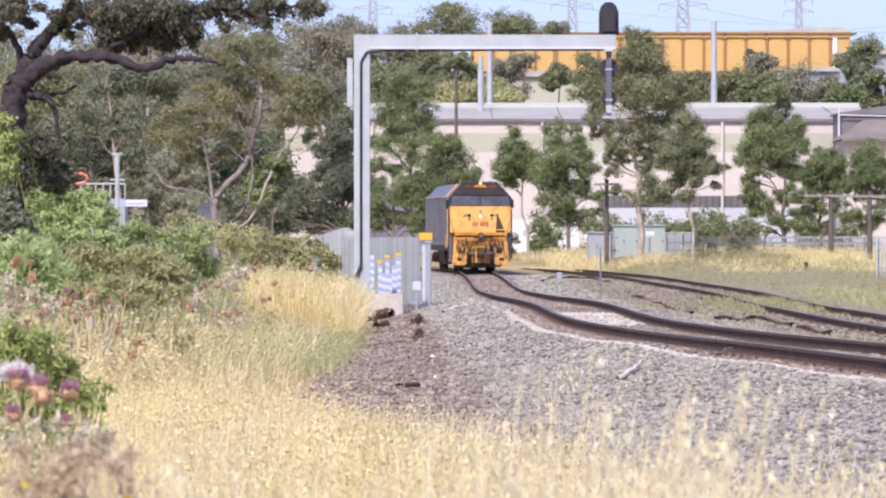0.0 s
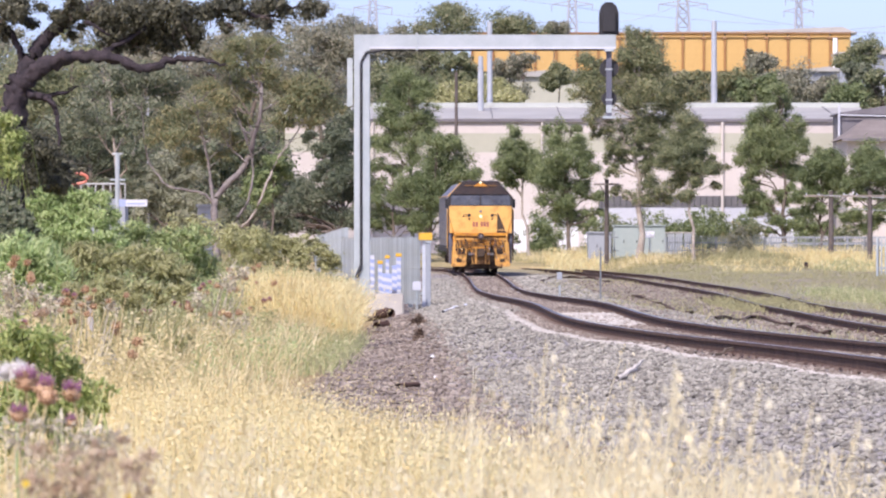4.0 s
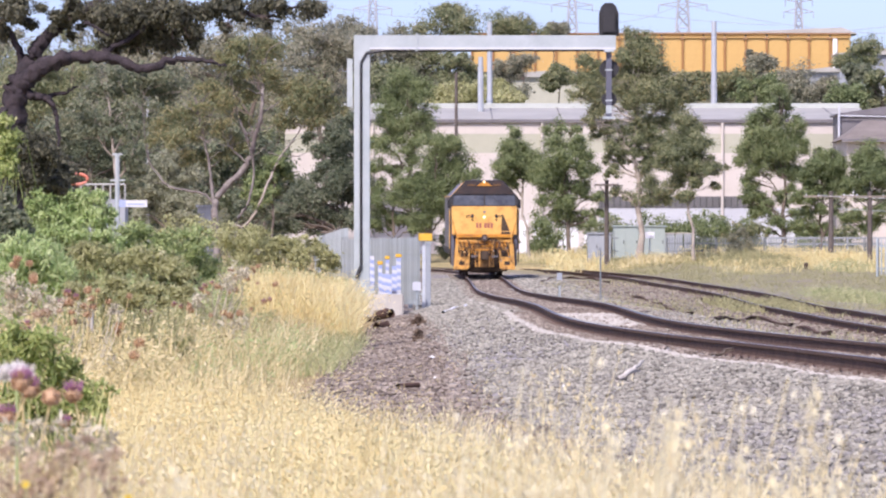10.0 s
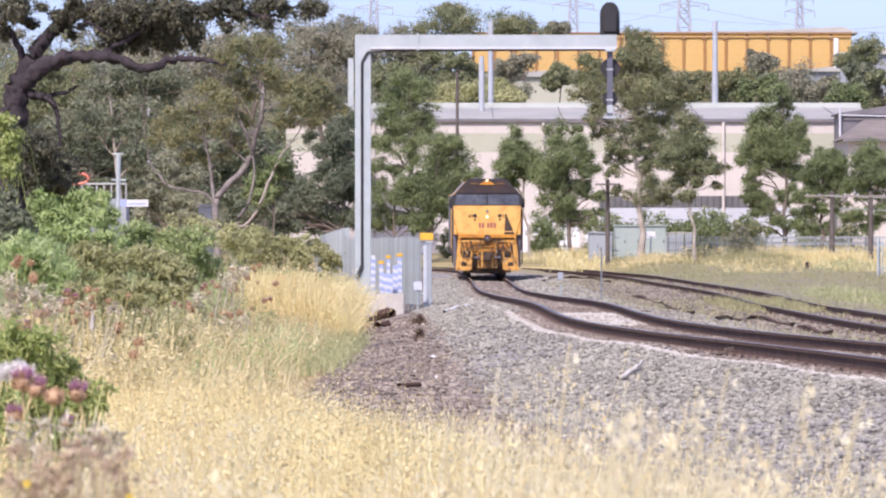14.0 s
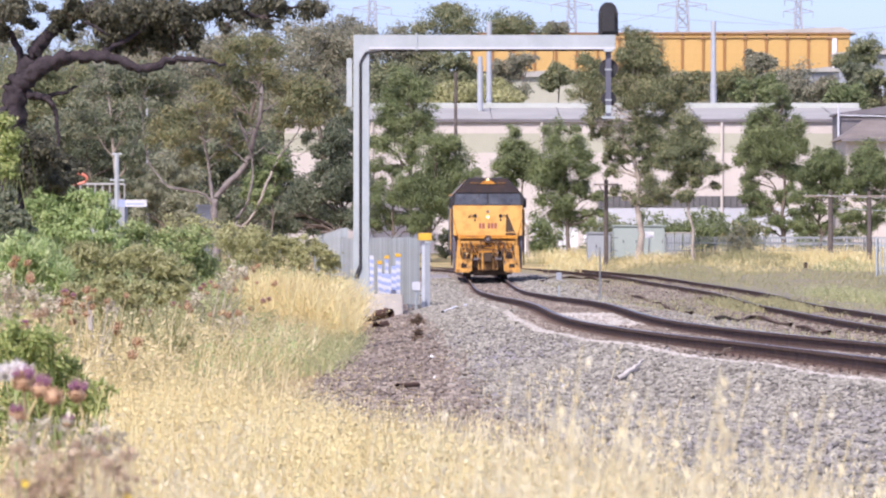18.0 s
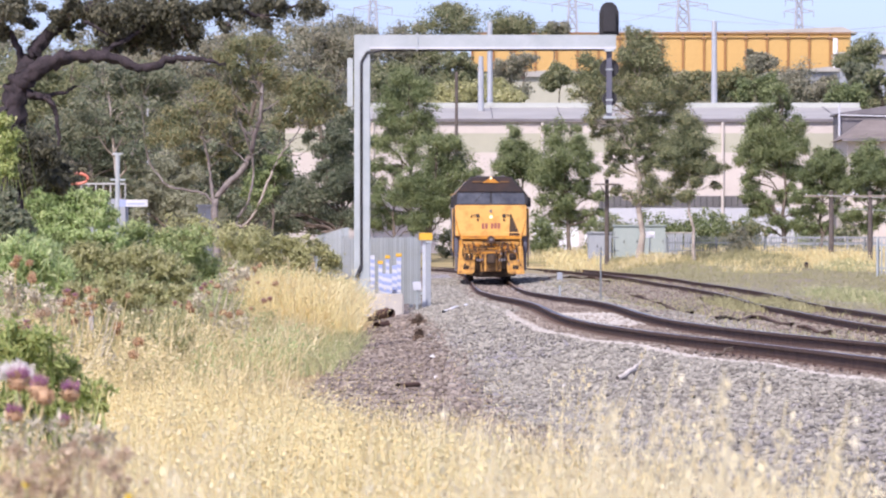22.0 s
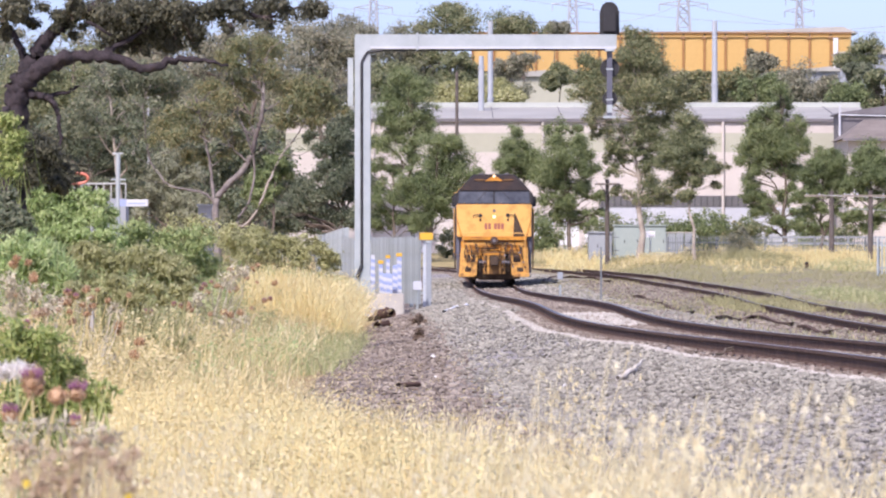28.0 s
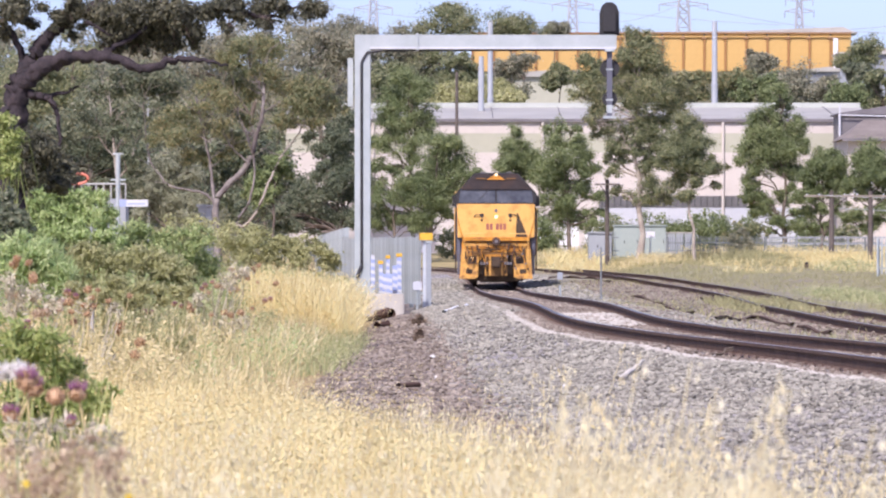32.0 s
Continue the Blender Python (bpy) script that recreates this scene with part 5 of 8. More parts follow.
for seed, x, y, leaf, bark, r, n, label, crown in (
        (1, -1.60, 292, ROWLEAF, BARK, 0.14, 26000, "tall green tree with a clumped crown before the warehouse",
         [(-2.09, 11.80, 0.95), (-2.80, 10.99, 1.11), (-1.27, 11.15, 1.03), (-2.02, 10.24, 1.35), (-3.13, 9.85, 1.03), (-1.04, 9.68, 1.03), (-2.74, 8.87, 1.11), (-1.27, 8.71, 1.03), (-3.98, 8.15, 0.80), (-3.32, 8.15, 0.80), (-3.78, 6.91, 0.72), (-3.78, 5.61, 0.80), (-3.84, 4.24, 0.80), (-3.06, 4.96, 0.64), (-2.02, 7.83, 0.95), (-2.74, 6.59, 0.56), (-1.60, 7.24, 0.72), (-2.25, 9.36, 1.03)]),
        (2, -2.72, 290, ROWLEAF, BARK, 0.09, 16000, "low bushy green tree behind the gantry",
         [(-3.04, 6.55, 0.47), (-2.52, 5.10, 0.79), (-3.04, 3.90, 0.79), (-3.95, 4.94, 0.63), (-2.01, 3.77, 0.63), (-4.01, 3.48, 0.63), (-1.42, 3.32, 0.55), (-4.34, 6.55, 0.55)]),
        (3, -0.82, 284, ROWLEAF, BARK, 0.15, 34000, "broad green tree with a low crown before the warehouse",
         [(-0.29, 8.04, 0.93), (0.51, 7.88, 0.85), (-0.44, 7.02, 1.24), (0.76, 6.71, 1.16), (1.52, 6.07, 0.70), (-1.39, 6.07, 0.93), (-0.13, 5.44, 1.31), (-2.03, 5.63, 0.77), (1.08, 5.25, 0.93), (-1.39, 5.03, 1.01), (-2.22, 4.81, 0.70), (-0.44, 4.36, 0.93), (-1.24, 3.73, 0.70), (0.25, 4.05, 0.62)]),
        (4, 4.88, 286, ROWLEAF, PALEBARK, 0.1, 18000, GREEN_ROW,
         [(4.12, 8.56, 0.62), (3.86, 7.86, 0.78), (4.66, 7.57, 0.86), (3.70, 6.97, 0.86), (5.17, 7.22, 0.55), (3.22, 6.77, 0.55), (4.50, 6.65, 0.93), (3.38, 6.10, 0.62), (3.96, 5.85, 0.70), (5.14, 6.33, 0.55)]),
        (5, 7.16, 284, ROWLEAF, BARK, 0.13, 30000, GREEN_ROW,
         [(6.53, 8.80, 0.77), (7.35, 8.80, 0.54), (6.37, 7.85, 0.85), (7.48, 7.85, 0.77), (6.85, 7.02, 1.08), (7.99, 7.21, 0.70), (5.89, 6.58, 0.93), (8.11, 6.39, 0.77), (5.58, 5.82, 0.77), (6.53, 5.63, 1.08), (7.80, 5.47, 0.77), (5.77, 4.81, 0.77), (6.85, 4.55, 0.85), (7.16, 3.76, 0.77), (7.99, 4.08, 0.70), (6.37, 3.73, 0.62), (8.30, 3.60, 0.46), (8.75, 5.03, 0.54), (8.91, 4.08, 0.46)]),
        (6, 9.96, 258, GUM, PALEBARK, 0.17, 52000, "tall open gum tree with grey-green foliage",
         [(9.73, 12.76, 0.70), (10.31, 12.47, 0.70), (9.27, 11.89, 0.84), (10.54, 11.72, 1.05), (9.85, 11.26, 1.05), (10.88, 11.03, 0.70), (7.37, 11.60, 0.70), (7.95, 11.03, 0.84), (7.08, 10.74, 0.70), (7.51, 9.99, 0.84), (6.79, 9.85, 0.49), (9.33, 10.45, 0.98), (10.54, 9.99, 1.12), (10.2, 7.95, 0.6), (10.75, 7.2, 0.6), (9.65, 7.2, 0.5), (10.9, 6.4, 0.5), (11.69, 10.45, 0.84), (12.32, 9.88, 0.70), (11.69, 9.30, 0.91), (9.67, 9.36, 0.77), (8.00, 9.13, 0.70), (7.54, 8.55, 0.46), (10.39, 8.44, 0.84), (9.10, 7.40, 0.70), (10.88, 7.57, 0.77), (9.82, 6.94, 0.53), (10.54, 6.54, 0.56), (10.54, 5.39, 0.70), (11.00, 4.87, 0.77), (10.13, 4.69, 0.63), (11.46, 4.52, 0.46), (8.46, 8.26, 0.70), (9.39, 8.09, 0.63), (8.67, 7.11, 0.63), (8.67, 6.02, 0.49), (9.39, 4.72, 0.49), (11.69, 5.15, 0.49), (8.81, 5.01, 0.42), (9.96, 7.75, 0.63), (11.46, 8.44, 0.63), (7.95, 7.86, 0.49), (7.66, 8.26, 0.45), (8.41, 7.63, 0.52), (9.21, 6.54, 0.48), (8.41, 6.54, 0.41), (10.31, 5.96, 0.48)]),
        (7, 12.54, 253, GUM, PALEBARK, 0.09, 22000, "slender gum tree with a pale trunk",
         [(12.17, 8.33, 0.62), (12.59, 8.02, 0.62), (11.74, 7.46, 0.76), (12.73, 7.32, 0.76), (11.46, 6.61, 0.83), (12.45, 6.33, 0.96), (13.30, 6.05, 0.69), (13.89, 6.05, 0.41), (11.74, 5.48, 0.69), (12.73, 5.34, 0.48), (12.17, 4.64, 0.55), (13.66, 5.09, 0.31)]),
        (8, 19.14, 284, ROWLEAF, BARK, 0.13, 40000, GREEN_ROW,
         [(18.82, 10.70, 0.77), (19.08, 10.07, 0.58), (17.78, 9.56, 0.70), (18.44, 9.40, 0.77), (19.52, 9.24, 0.70), (17.46, 8.61, 0.93), (18.57, 8.48, 1.08), (19.78, 8.48, 0.85), (16.99, 7.53, 0.85), (17.94, 7.37, 1.08), (19.21, 7.53, 1.08), (20.16, 7.69, 0.54), (16.67, 6.90, 0.46), (17.62, 6.45, 0.77), (18.73, 6.61, 0.77), (19.68, 6.45, 0.77), (17.18, 5.79, 0.62), (17.49, 5.00, 0.70), (18.10, 4.52, 0.70), (19.01, 4.87, 0.62), (17.62, 4.17, 0.58), (18.73, 3.73, 0.58), (19.36, 3.25, 0.50), (18.38, 3.09, 0.43), (19.52, 5.50, 0.54), (19.84, 4.08, 0.50), (16.99, 4.71, 0.46)]),
        (9, 20.28, 272, ROWLEAF, BARK, 0.11, 22000, GREEN_ROW,
         [(20.52, 6.98, 0.74), (19.91, 6.53, 0.74), (21.13, 6.68, 0.67), (20.67, 6.07, 0.89), (19.61, 5.77, 0.67), (21.43, 5.92, 0.44), (20.97, 5.31, 0.67), (20.06, 5.01, 0.67), (19.30, 4.86, 0.67), (19.61, 3.95, 0.56), (20.37, 4.25, 0.48), (19.15, 3.34, 0.52), (19.91, 3.19, 0.41), (21.58, 5.04, 0.52), (21.13, 4.28, 0.44), (20.82, 3.22, 0.41)]),
        (10, 22.72, 270, ROWLEAF, BARK, 0.11, 22000, GREEN_ROW,
         [(22.78, 7.24, 0.74), (22.33, 6.64, 0.74), (23.26, 6.64, 0.81), (22.78, 6.04, 0.88), (22.02, 5.59, 0.66), (23.41, 5.59, 0.81), (22.48, 4.98, 0.66), (21.57, 4.38, 0.48), (22.18, 3.78, 0.62), (23.08, 3.48, 0.55), (21.42, 3.63, 0.44), (23.41, 4.08, 0.55), (21.57, 5.32, 0.44), (23.53, 4.71, 0.59), (22.63, 3.06, 0.44)])):
    tree(x, y, [(cx, y, cz, cr) for cx, cz, cr in crown], bark, leaf, int(n * 1.9), 0.102, r, label, seed, group=ROW, subs=16, knot=0.46, hollow=0.1, slim=0.30, jitter=0.6)

# the woods behind the line
WOODS = "gum trees behind the railway line"
def gum(px_x, y, blobs, leaf, n, size, r, seed, label, bark=BARK, **k):
    return tree(px_x, y, blobs, bark, leaf, n, size, r, label, seed, group=WOODS, hollow=0.35, knot=0.29, **k)


gum(-13.29, 215, [(-13.29, 215.0, 8.42, 1.7), (-14.73, 215.0, 7.70, 1.5), (-11.85, 215.0, 8.90, 1.5), (-12.81, 215.0, 6.74, 1.4), (-14.49, 215.0, 9.14, 1.2)], GUMDEEPSHADE, 14450, 0.14, 0.14, 23, "sparse gum tree with olive leaves", PALEBARK)
gum(-7.88, 330, [(-7.70, 330.0, 16.06, 2.2), (-8.99, 330.0, 14.22, 2.0), (-6.41, 330.0, 14.22, 2.0), (-7.51, 330.0, 12.38, 2.2), (-5.30, 330.0, 14.96, 1.8), (-6.41, 330.0, 11.27, 2.0)], GUMGREYHAZE, 18700, 0.18, 0.28, 26, "tall open gum tree with grey-green foliage")
gum(-13.00, 320, [(-13.00, 320.0, 14.91, 2.4), (-15.50, 320.0, 14.56, 2.4), (-10.86, 320.0, 15.63, 2.0), (-17.28, 320.0, 13.84, 2.4), (-14.07, 320.0, 12.41, 2.4), (-19.43, 320.0, 14.56, 2.2), (-11.21, 320.0, 12.77, 2.2)], GUMGREYHAZE, 20400, 0.19, 0.3, 27, "tall spreading gum tree with thin foliage")
gum(-24.45, 330, [(-26.66, 330.0, 13.48, 2.4), (-24.08, 330.0, 14.22, 2.4), (-21.51, 330.0, 13.48, 2.4), (-25.19, 330.0, 11.27, 2.4), (-27.77, 330.0, 11.27, 2.4)], GUM, 18700, 0.19, 0.3, 28, "tall gum tree with olive foliage")
# Dark leaves here put the deep shade behind the bushes into colour.
gum(-16.60, 200, [(-16.83, 200.0, 5.94, 1.5), (-15.94, 200.0, 4.82, 1.5), (-17.05, 200.0, 4.38, 1.4), (-15.04, 200.0, 4.38, 1.3)], DARKSHADELEAF, 9000, 0.18, 0.2, 29, "tree in darkened leaves, shade painted behind the bushes")

for seed, x, y, leaf, bark, r, n, label, crown in (
        (31, -4.83, 235, GUMDEEPSHADE, BARK, 0.14, 42000, "dense dark green tree behind the gantry",
         [(-4.43, 8.10, 0.64), (-4.83, 7.31, 0.77), (-4.14, 6.89, 0.70), (-5.03, 6.53, 0.70), (-4.30, 5.87, 0.77), (-5.51, 5.84, 0.45), (-4.83, 5.08, 0.90), (-5.35, 4.43, 0.77), (-4.14, 4.56, 0.64), (-6.27, 4.53, 0.77), (-5.98, 3.77, 0.77), (-5.03, 3.51, 0.77), (-6.92, 4.01, 0.77), (-7.58, 3.61, 0.64), (-6.66, 3.25, 0.58), (-4.25, 3.38, 0.64), (-8.23, 4.01, 0.51), (-9.02, 3.77, 0.58), (-3.78, 5.37, 0.58), (-4.83, 5.90, 0.58), (-5.87, 5.37, 0.45), (-3.78, 3.80, 0.58), (-5.22, 7.34, 0.45), (-6.92, 2.96, 0.51), (-5.87, 2.91, 0.51), (-7.71, 2.91, 0.45), (-5.72, 6.63, 0.51), (-6.19, 7.21, 0.38)]),
        (32, -16.44, 240, GUMDEEPSHADE, BARK, 0.16, 30000, "dense green tree behind the platform",
         [(-16.98, 7.97, 0.78), (-16.04, 7.43, 0.91), (-17.52, 7.03, 0.78), (-15.10, 6.90, 0.65), (-16.58, 6.36, 0.98), (-15.51, 5.96, 0.91), (-14.57, 5.96, 0.59), (-17.25, 5.69, 0.78), (-16.18, 5.15, 0.78), (-14.84, 5.02, 0.65), (-18.05, 7.57, 0.65), (-18.45, 5.96, 0.65), (-19.39, 6.73, 0.78), (-20.19, 7.32, 0.78)]),
        (33, -13.73, 250, OLIVEGUM, BARK, 0.13, 24000, "pale olive tree with fine foliage",
         [(-14.34, 5.83, 0.88), (-13.50, 6.39, 0.82), (-12.89, 5.55, 0.88), (-14.62, 4.74, 0.82), (-13.50, 4.60, 0.95), (-12.50, 4.46, 0.68), (-13.78, 3.76, 0.75), (-14.90, 3.76, 0.68), (-12.67, 3.62, 0.61)]),
        (34, -7.63, 225, MIDLEAF, BARK, 0.08, 13000, "bushy yellow-green tree beneath the gum",
         [(-7.38, 5.82, 0.49), (-7.01, 5.42, 0.43), (-7.63, 5.32, 0.43), (-8.39, 4.94, 0.55), (-7.98, 4.31, 0.55), (-8.64, 4.31, 0.40), (-7.51, 4.71, 0.43)])):
    tree(x, y, [(cx, y, cz, cr) for cx, cz, cr in crown], bark, leaf, int(n * 1.7), 0.106, r, label, seed, group=WOODS, subs=16, knot=0.46, hollow=0.1, slim=0.30, jitter=0.6)
GUM_STEMS = (
    ('main_stem', [(-0.39, 2.84), (-0.42, 3.67), (-0.11, 4.22), (0.55, 4.87), (0.94, 5.53), (1.14, 6.29), (1.36, 7.06), (1.42, 7.90), (1.44, 8.59), (1.53, 9.46)], 0.15),
    ('pale_stem', [(0.20, 2.68), (0.66, 2.79), (1.14, 3.34), (1.75, 4.76), (2.19, 5.64), (2.62, 6.18), (3.17, 7.06)], 0.07),
    ('middle_stem', [(0.40, 2.84), (0.85, 3.70), (1.09, 4.98), (0.88, 5.96), (0.44, 7.17), (0.22, 8.48)], 0.06),
    ('curved_limb', [(-0.40, 3.20), (-0.66, 3.90), (-1.36, 4.17), (-2.19, 4.32), (-2.62, 4.76), (-3.02, 5.42), (-3.17, 6.51), (-3.24, 7.50)], 0.06),
    ('left_stem', [(-0.39, 2.97), (-0.55, 4.32), (-0.70, 5.42), (-0.98, 6.73), (-1.20, 7.82)], 0.09),
    ('branch', [(1.36, 7.17), (1.97, 7.56), (2.45, 7.87), (2.95, 8.04)], 0.04),
    ('branch', [(0.88, 5.20), (0.22, 5.81), (-0.17, 6.47)], 0.04),
    ('branch', [(-1.42, 6.47), (-1.05, 6.25), (-0.61, 6.03)], 0.03),
    ('branch', [(1.40, 7.93), (1.05, 8.59), (0.77, 9.46)], 0.035))
GUM_CROWN = [(-7.74, 9.79, 0.75), (-6.87, 9.84, 0.70), (-8.40, 9.27, 0.60), (-7.52, 8.87, 0.60), (-6.61, 8.70, 0.65), (-8.07, 8.44, 0.65), (-9.05, 8.22, 0.65), (-8.51, 7.69, 0.70), (-7.52, 8.04, 0.50), (-5.77, 8.22, 0.70), (-4.99, 8.00, 0.75), (-4.42, 7.56, 0.50), (-5.56, 7.39, 0.70), (-4.86, 6.91, 0.55), (-6.10, 6.82, 0.45), (-9.49, 7.34, 0.60), (-10.15, 7.12, 0.60), (-10.91, 6.82, 0.65), (-10.37, 6.25, 0.65), (-9.49, 6.47, 0.55), (-8.62, 6.69, 0.60), (-7.96, 6.07, 0.50), (-8.62, 5.59, 0.45), (-9.38, 5.51, 0.45), (-9.93, 5.59, 0.45), (-11.24, 6.16, 0.40), (-7.79, 6.99, 0.45), (-3.98, 7.39, 0.30)]
FORK_X = -8.40


def forked_gum():
    """A gum of several bare, leaning stems under a thin rusty crown."""
    rng = np.random.default_rng(22)
    y = 196.0
    z = float(ground_z(FORK_X, y)) - 0.1
    t = thing("tree", (FORK_X, y, z), "forked gum tree with pale leaning stems and rusty new leaves", "tree", WOODS)
    for name, pts, r in GUM_STEMS:
        p = np.array([(px, 0.0, pz - z) for px, pz in pts])
        if name != "branch":
            p = np.concatenate([[(p[0, 0] * 0.8 + 0.03, 0.0, 0.0)], p])
        u = np.linspace(0, len(p) - 1, len(p) * 5)
        k = [gliding(list(zip(range(len(p)), p[:, q]))) for q in (0, 2)]
        fine = np.stack([k[0](u), 0.5 * np.sin(u * 0.9 + len(p)) * (u / len(p)), k[1](u)], 1) + rng.normal(0, 0.012, (len(u), 3))
        rad = np.linspace(r, r * 0.3, len(u)) * rng.uniform(0.88, 1.12, len(u))
        bark = PALEBARK if name == "pale_stem" else STEMBARK
        stem = part(name, bulk(name, *tube(fine, rad, 8), bark, True), bark, t)
        twigs = []
        for _ in range(9):
            q = rng.integers(len(u) // 2, len(u))
            e = fine[q] + np.array([rng.normal(0, 0.6), rng.normal(0, 0.4), rng.uniform(0.1, 0.9)])
            twigs.append(tube(bent(rng, fine[q], e, 5, 0.07), np.linspace(r * 0.25, 0.008, 5), 5))
        tagged(part("twig_spray", bulk("twig_spray", *joined(twigs), STEMBARK), STEMBARK, stem), kind="stuff")
    b = [(cx - FORK_X, rng.uniform(-0.5, 0.7), cz - z, cr) for cx, cz, cr in GUM_CROWN]
    part("crown", bulk("crown", *leaf_cloud(rng, b, 44000, 0.11, 0.22, 0.9, 14, 0.15, 0.5, 0.5), GUMRED), GUMRED, t)


forked_gum()

# trees on the slope behind the warehouse
SLOPE = "trees on the slope behind the warehouse"
def slope_tree(x, y, zt, zb, w, leaf, n, seed, label="bushy olive tree on the slope"):
    rng = np.random.default_rng(seed + 500)
    b = [(x + rng.uniform(-w, w), y + rng.uniform(-1, 1), zb + (zt - zb) * rng.uniform(0.05, 0.9), w * rng.uniform(0.45, 0.72)) for _ in range(13)]
    b.append((x, y, zt - w * 0.45, w * 0.5))
    tree(x, y, b, BARK, leaf, n, 0.27, 0.13, label, seed, group=SLOPE, name="slope_tree", subs=14, hollow=0.1, knot=0.46)


# The grey leaf colours in this list carry distance haze in the foliage.
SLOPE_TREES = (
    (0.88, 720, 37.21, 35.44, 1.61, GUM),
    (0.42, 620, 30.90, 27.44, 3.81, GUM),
    (-3.50, 640, 30.98, 27.05, 2.14, GUMGREYHAZE),
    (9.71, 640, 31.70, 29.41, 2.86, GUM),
    (14.80, 660, 31.75, 30.28, 1.25, GUMGREYHAZE),
    (-9.64, 600, 28.82, 24.13, 2.54, GUMGREYHAZE),
    (-12.12, 560, 28.26, 22.01, 2.62, GUMGREYHAZE),
    (-5.25, 560, 26.07, 21.38, 2.37, GUMGREYHAZE),
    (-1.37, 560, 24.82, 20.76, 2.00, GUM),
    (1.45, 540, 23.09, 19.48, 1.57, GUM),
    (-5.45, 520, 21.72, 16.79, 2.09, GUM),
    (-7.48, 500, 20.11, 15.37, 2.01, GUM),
    (7.31, 520, 22.30, 17.83, 1.74, GUMGREYHAZE),
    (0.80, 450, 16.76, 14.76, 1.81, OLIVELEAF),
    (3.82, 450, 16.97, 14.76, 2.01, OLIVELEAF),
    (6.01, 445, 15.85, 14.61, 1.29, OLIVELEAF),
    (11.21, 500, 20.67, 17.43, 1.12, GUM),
    (22.09, 500, 19.83, 16.65, 1.34, GUMGREYHAZE),
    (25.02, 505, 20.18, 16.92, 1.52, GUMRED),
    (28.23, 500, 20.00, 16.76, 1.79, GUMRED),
    (35.49, 560, 23.95, 21.95, 1.44, GUMGREYHAZE),
    (32.99, 480, 19.38, 16.16, 2.79, GUMGREYHAZE),
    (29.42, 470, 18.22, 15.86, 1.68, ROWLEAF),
    (35.45, 470, 18.17, 15.86, 1.36, GUMGREYHAZE),
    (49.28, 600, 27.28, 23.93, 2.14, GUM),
    (37.78, 460, 19.05, 17.00, 1.03, GUMDEEPSHADE),
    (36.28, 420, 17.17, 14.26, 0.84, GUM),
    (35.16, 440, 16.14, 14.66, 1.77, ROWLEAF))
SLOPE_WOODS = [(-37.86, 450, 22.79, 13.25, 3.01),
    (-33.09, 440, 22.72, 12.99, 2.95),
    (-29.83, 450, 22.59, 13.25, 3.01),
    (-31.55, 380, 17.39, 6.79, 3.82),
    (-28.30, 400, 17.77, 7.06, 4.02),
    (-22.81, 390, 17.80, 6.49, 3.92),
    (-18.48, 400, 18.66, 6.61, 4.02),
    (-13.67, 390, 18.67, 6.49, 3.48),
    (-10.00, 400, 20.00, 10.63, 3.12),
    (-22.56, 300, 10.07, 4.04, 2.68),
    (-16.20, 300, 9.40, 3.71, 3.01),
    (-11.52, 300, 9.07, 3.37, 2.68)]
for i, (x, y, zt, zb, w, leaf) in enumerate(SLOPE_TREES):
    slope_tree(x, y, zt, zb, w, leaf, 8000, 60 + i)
# The nearest of these take the darkened leaves, as painted shade behind gaps.
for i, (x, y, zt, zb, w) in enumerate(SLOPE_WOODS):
    slope_tree(x, y, zt, zb, w, GUMDEEPSHADE if y < 320 else (GUMGREYHAZE, GUM)[i % 2], 9000, 100 + i)


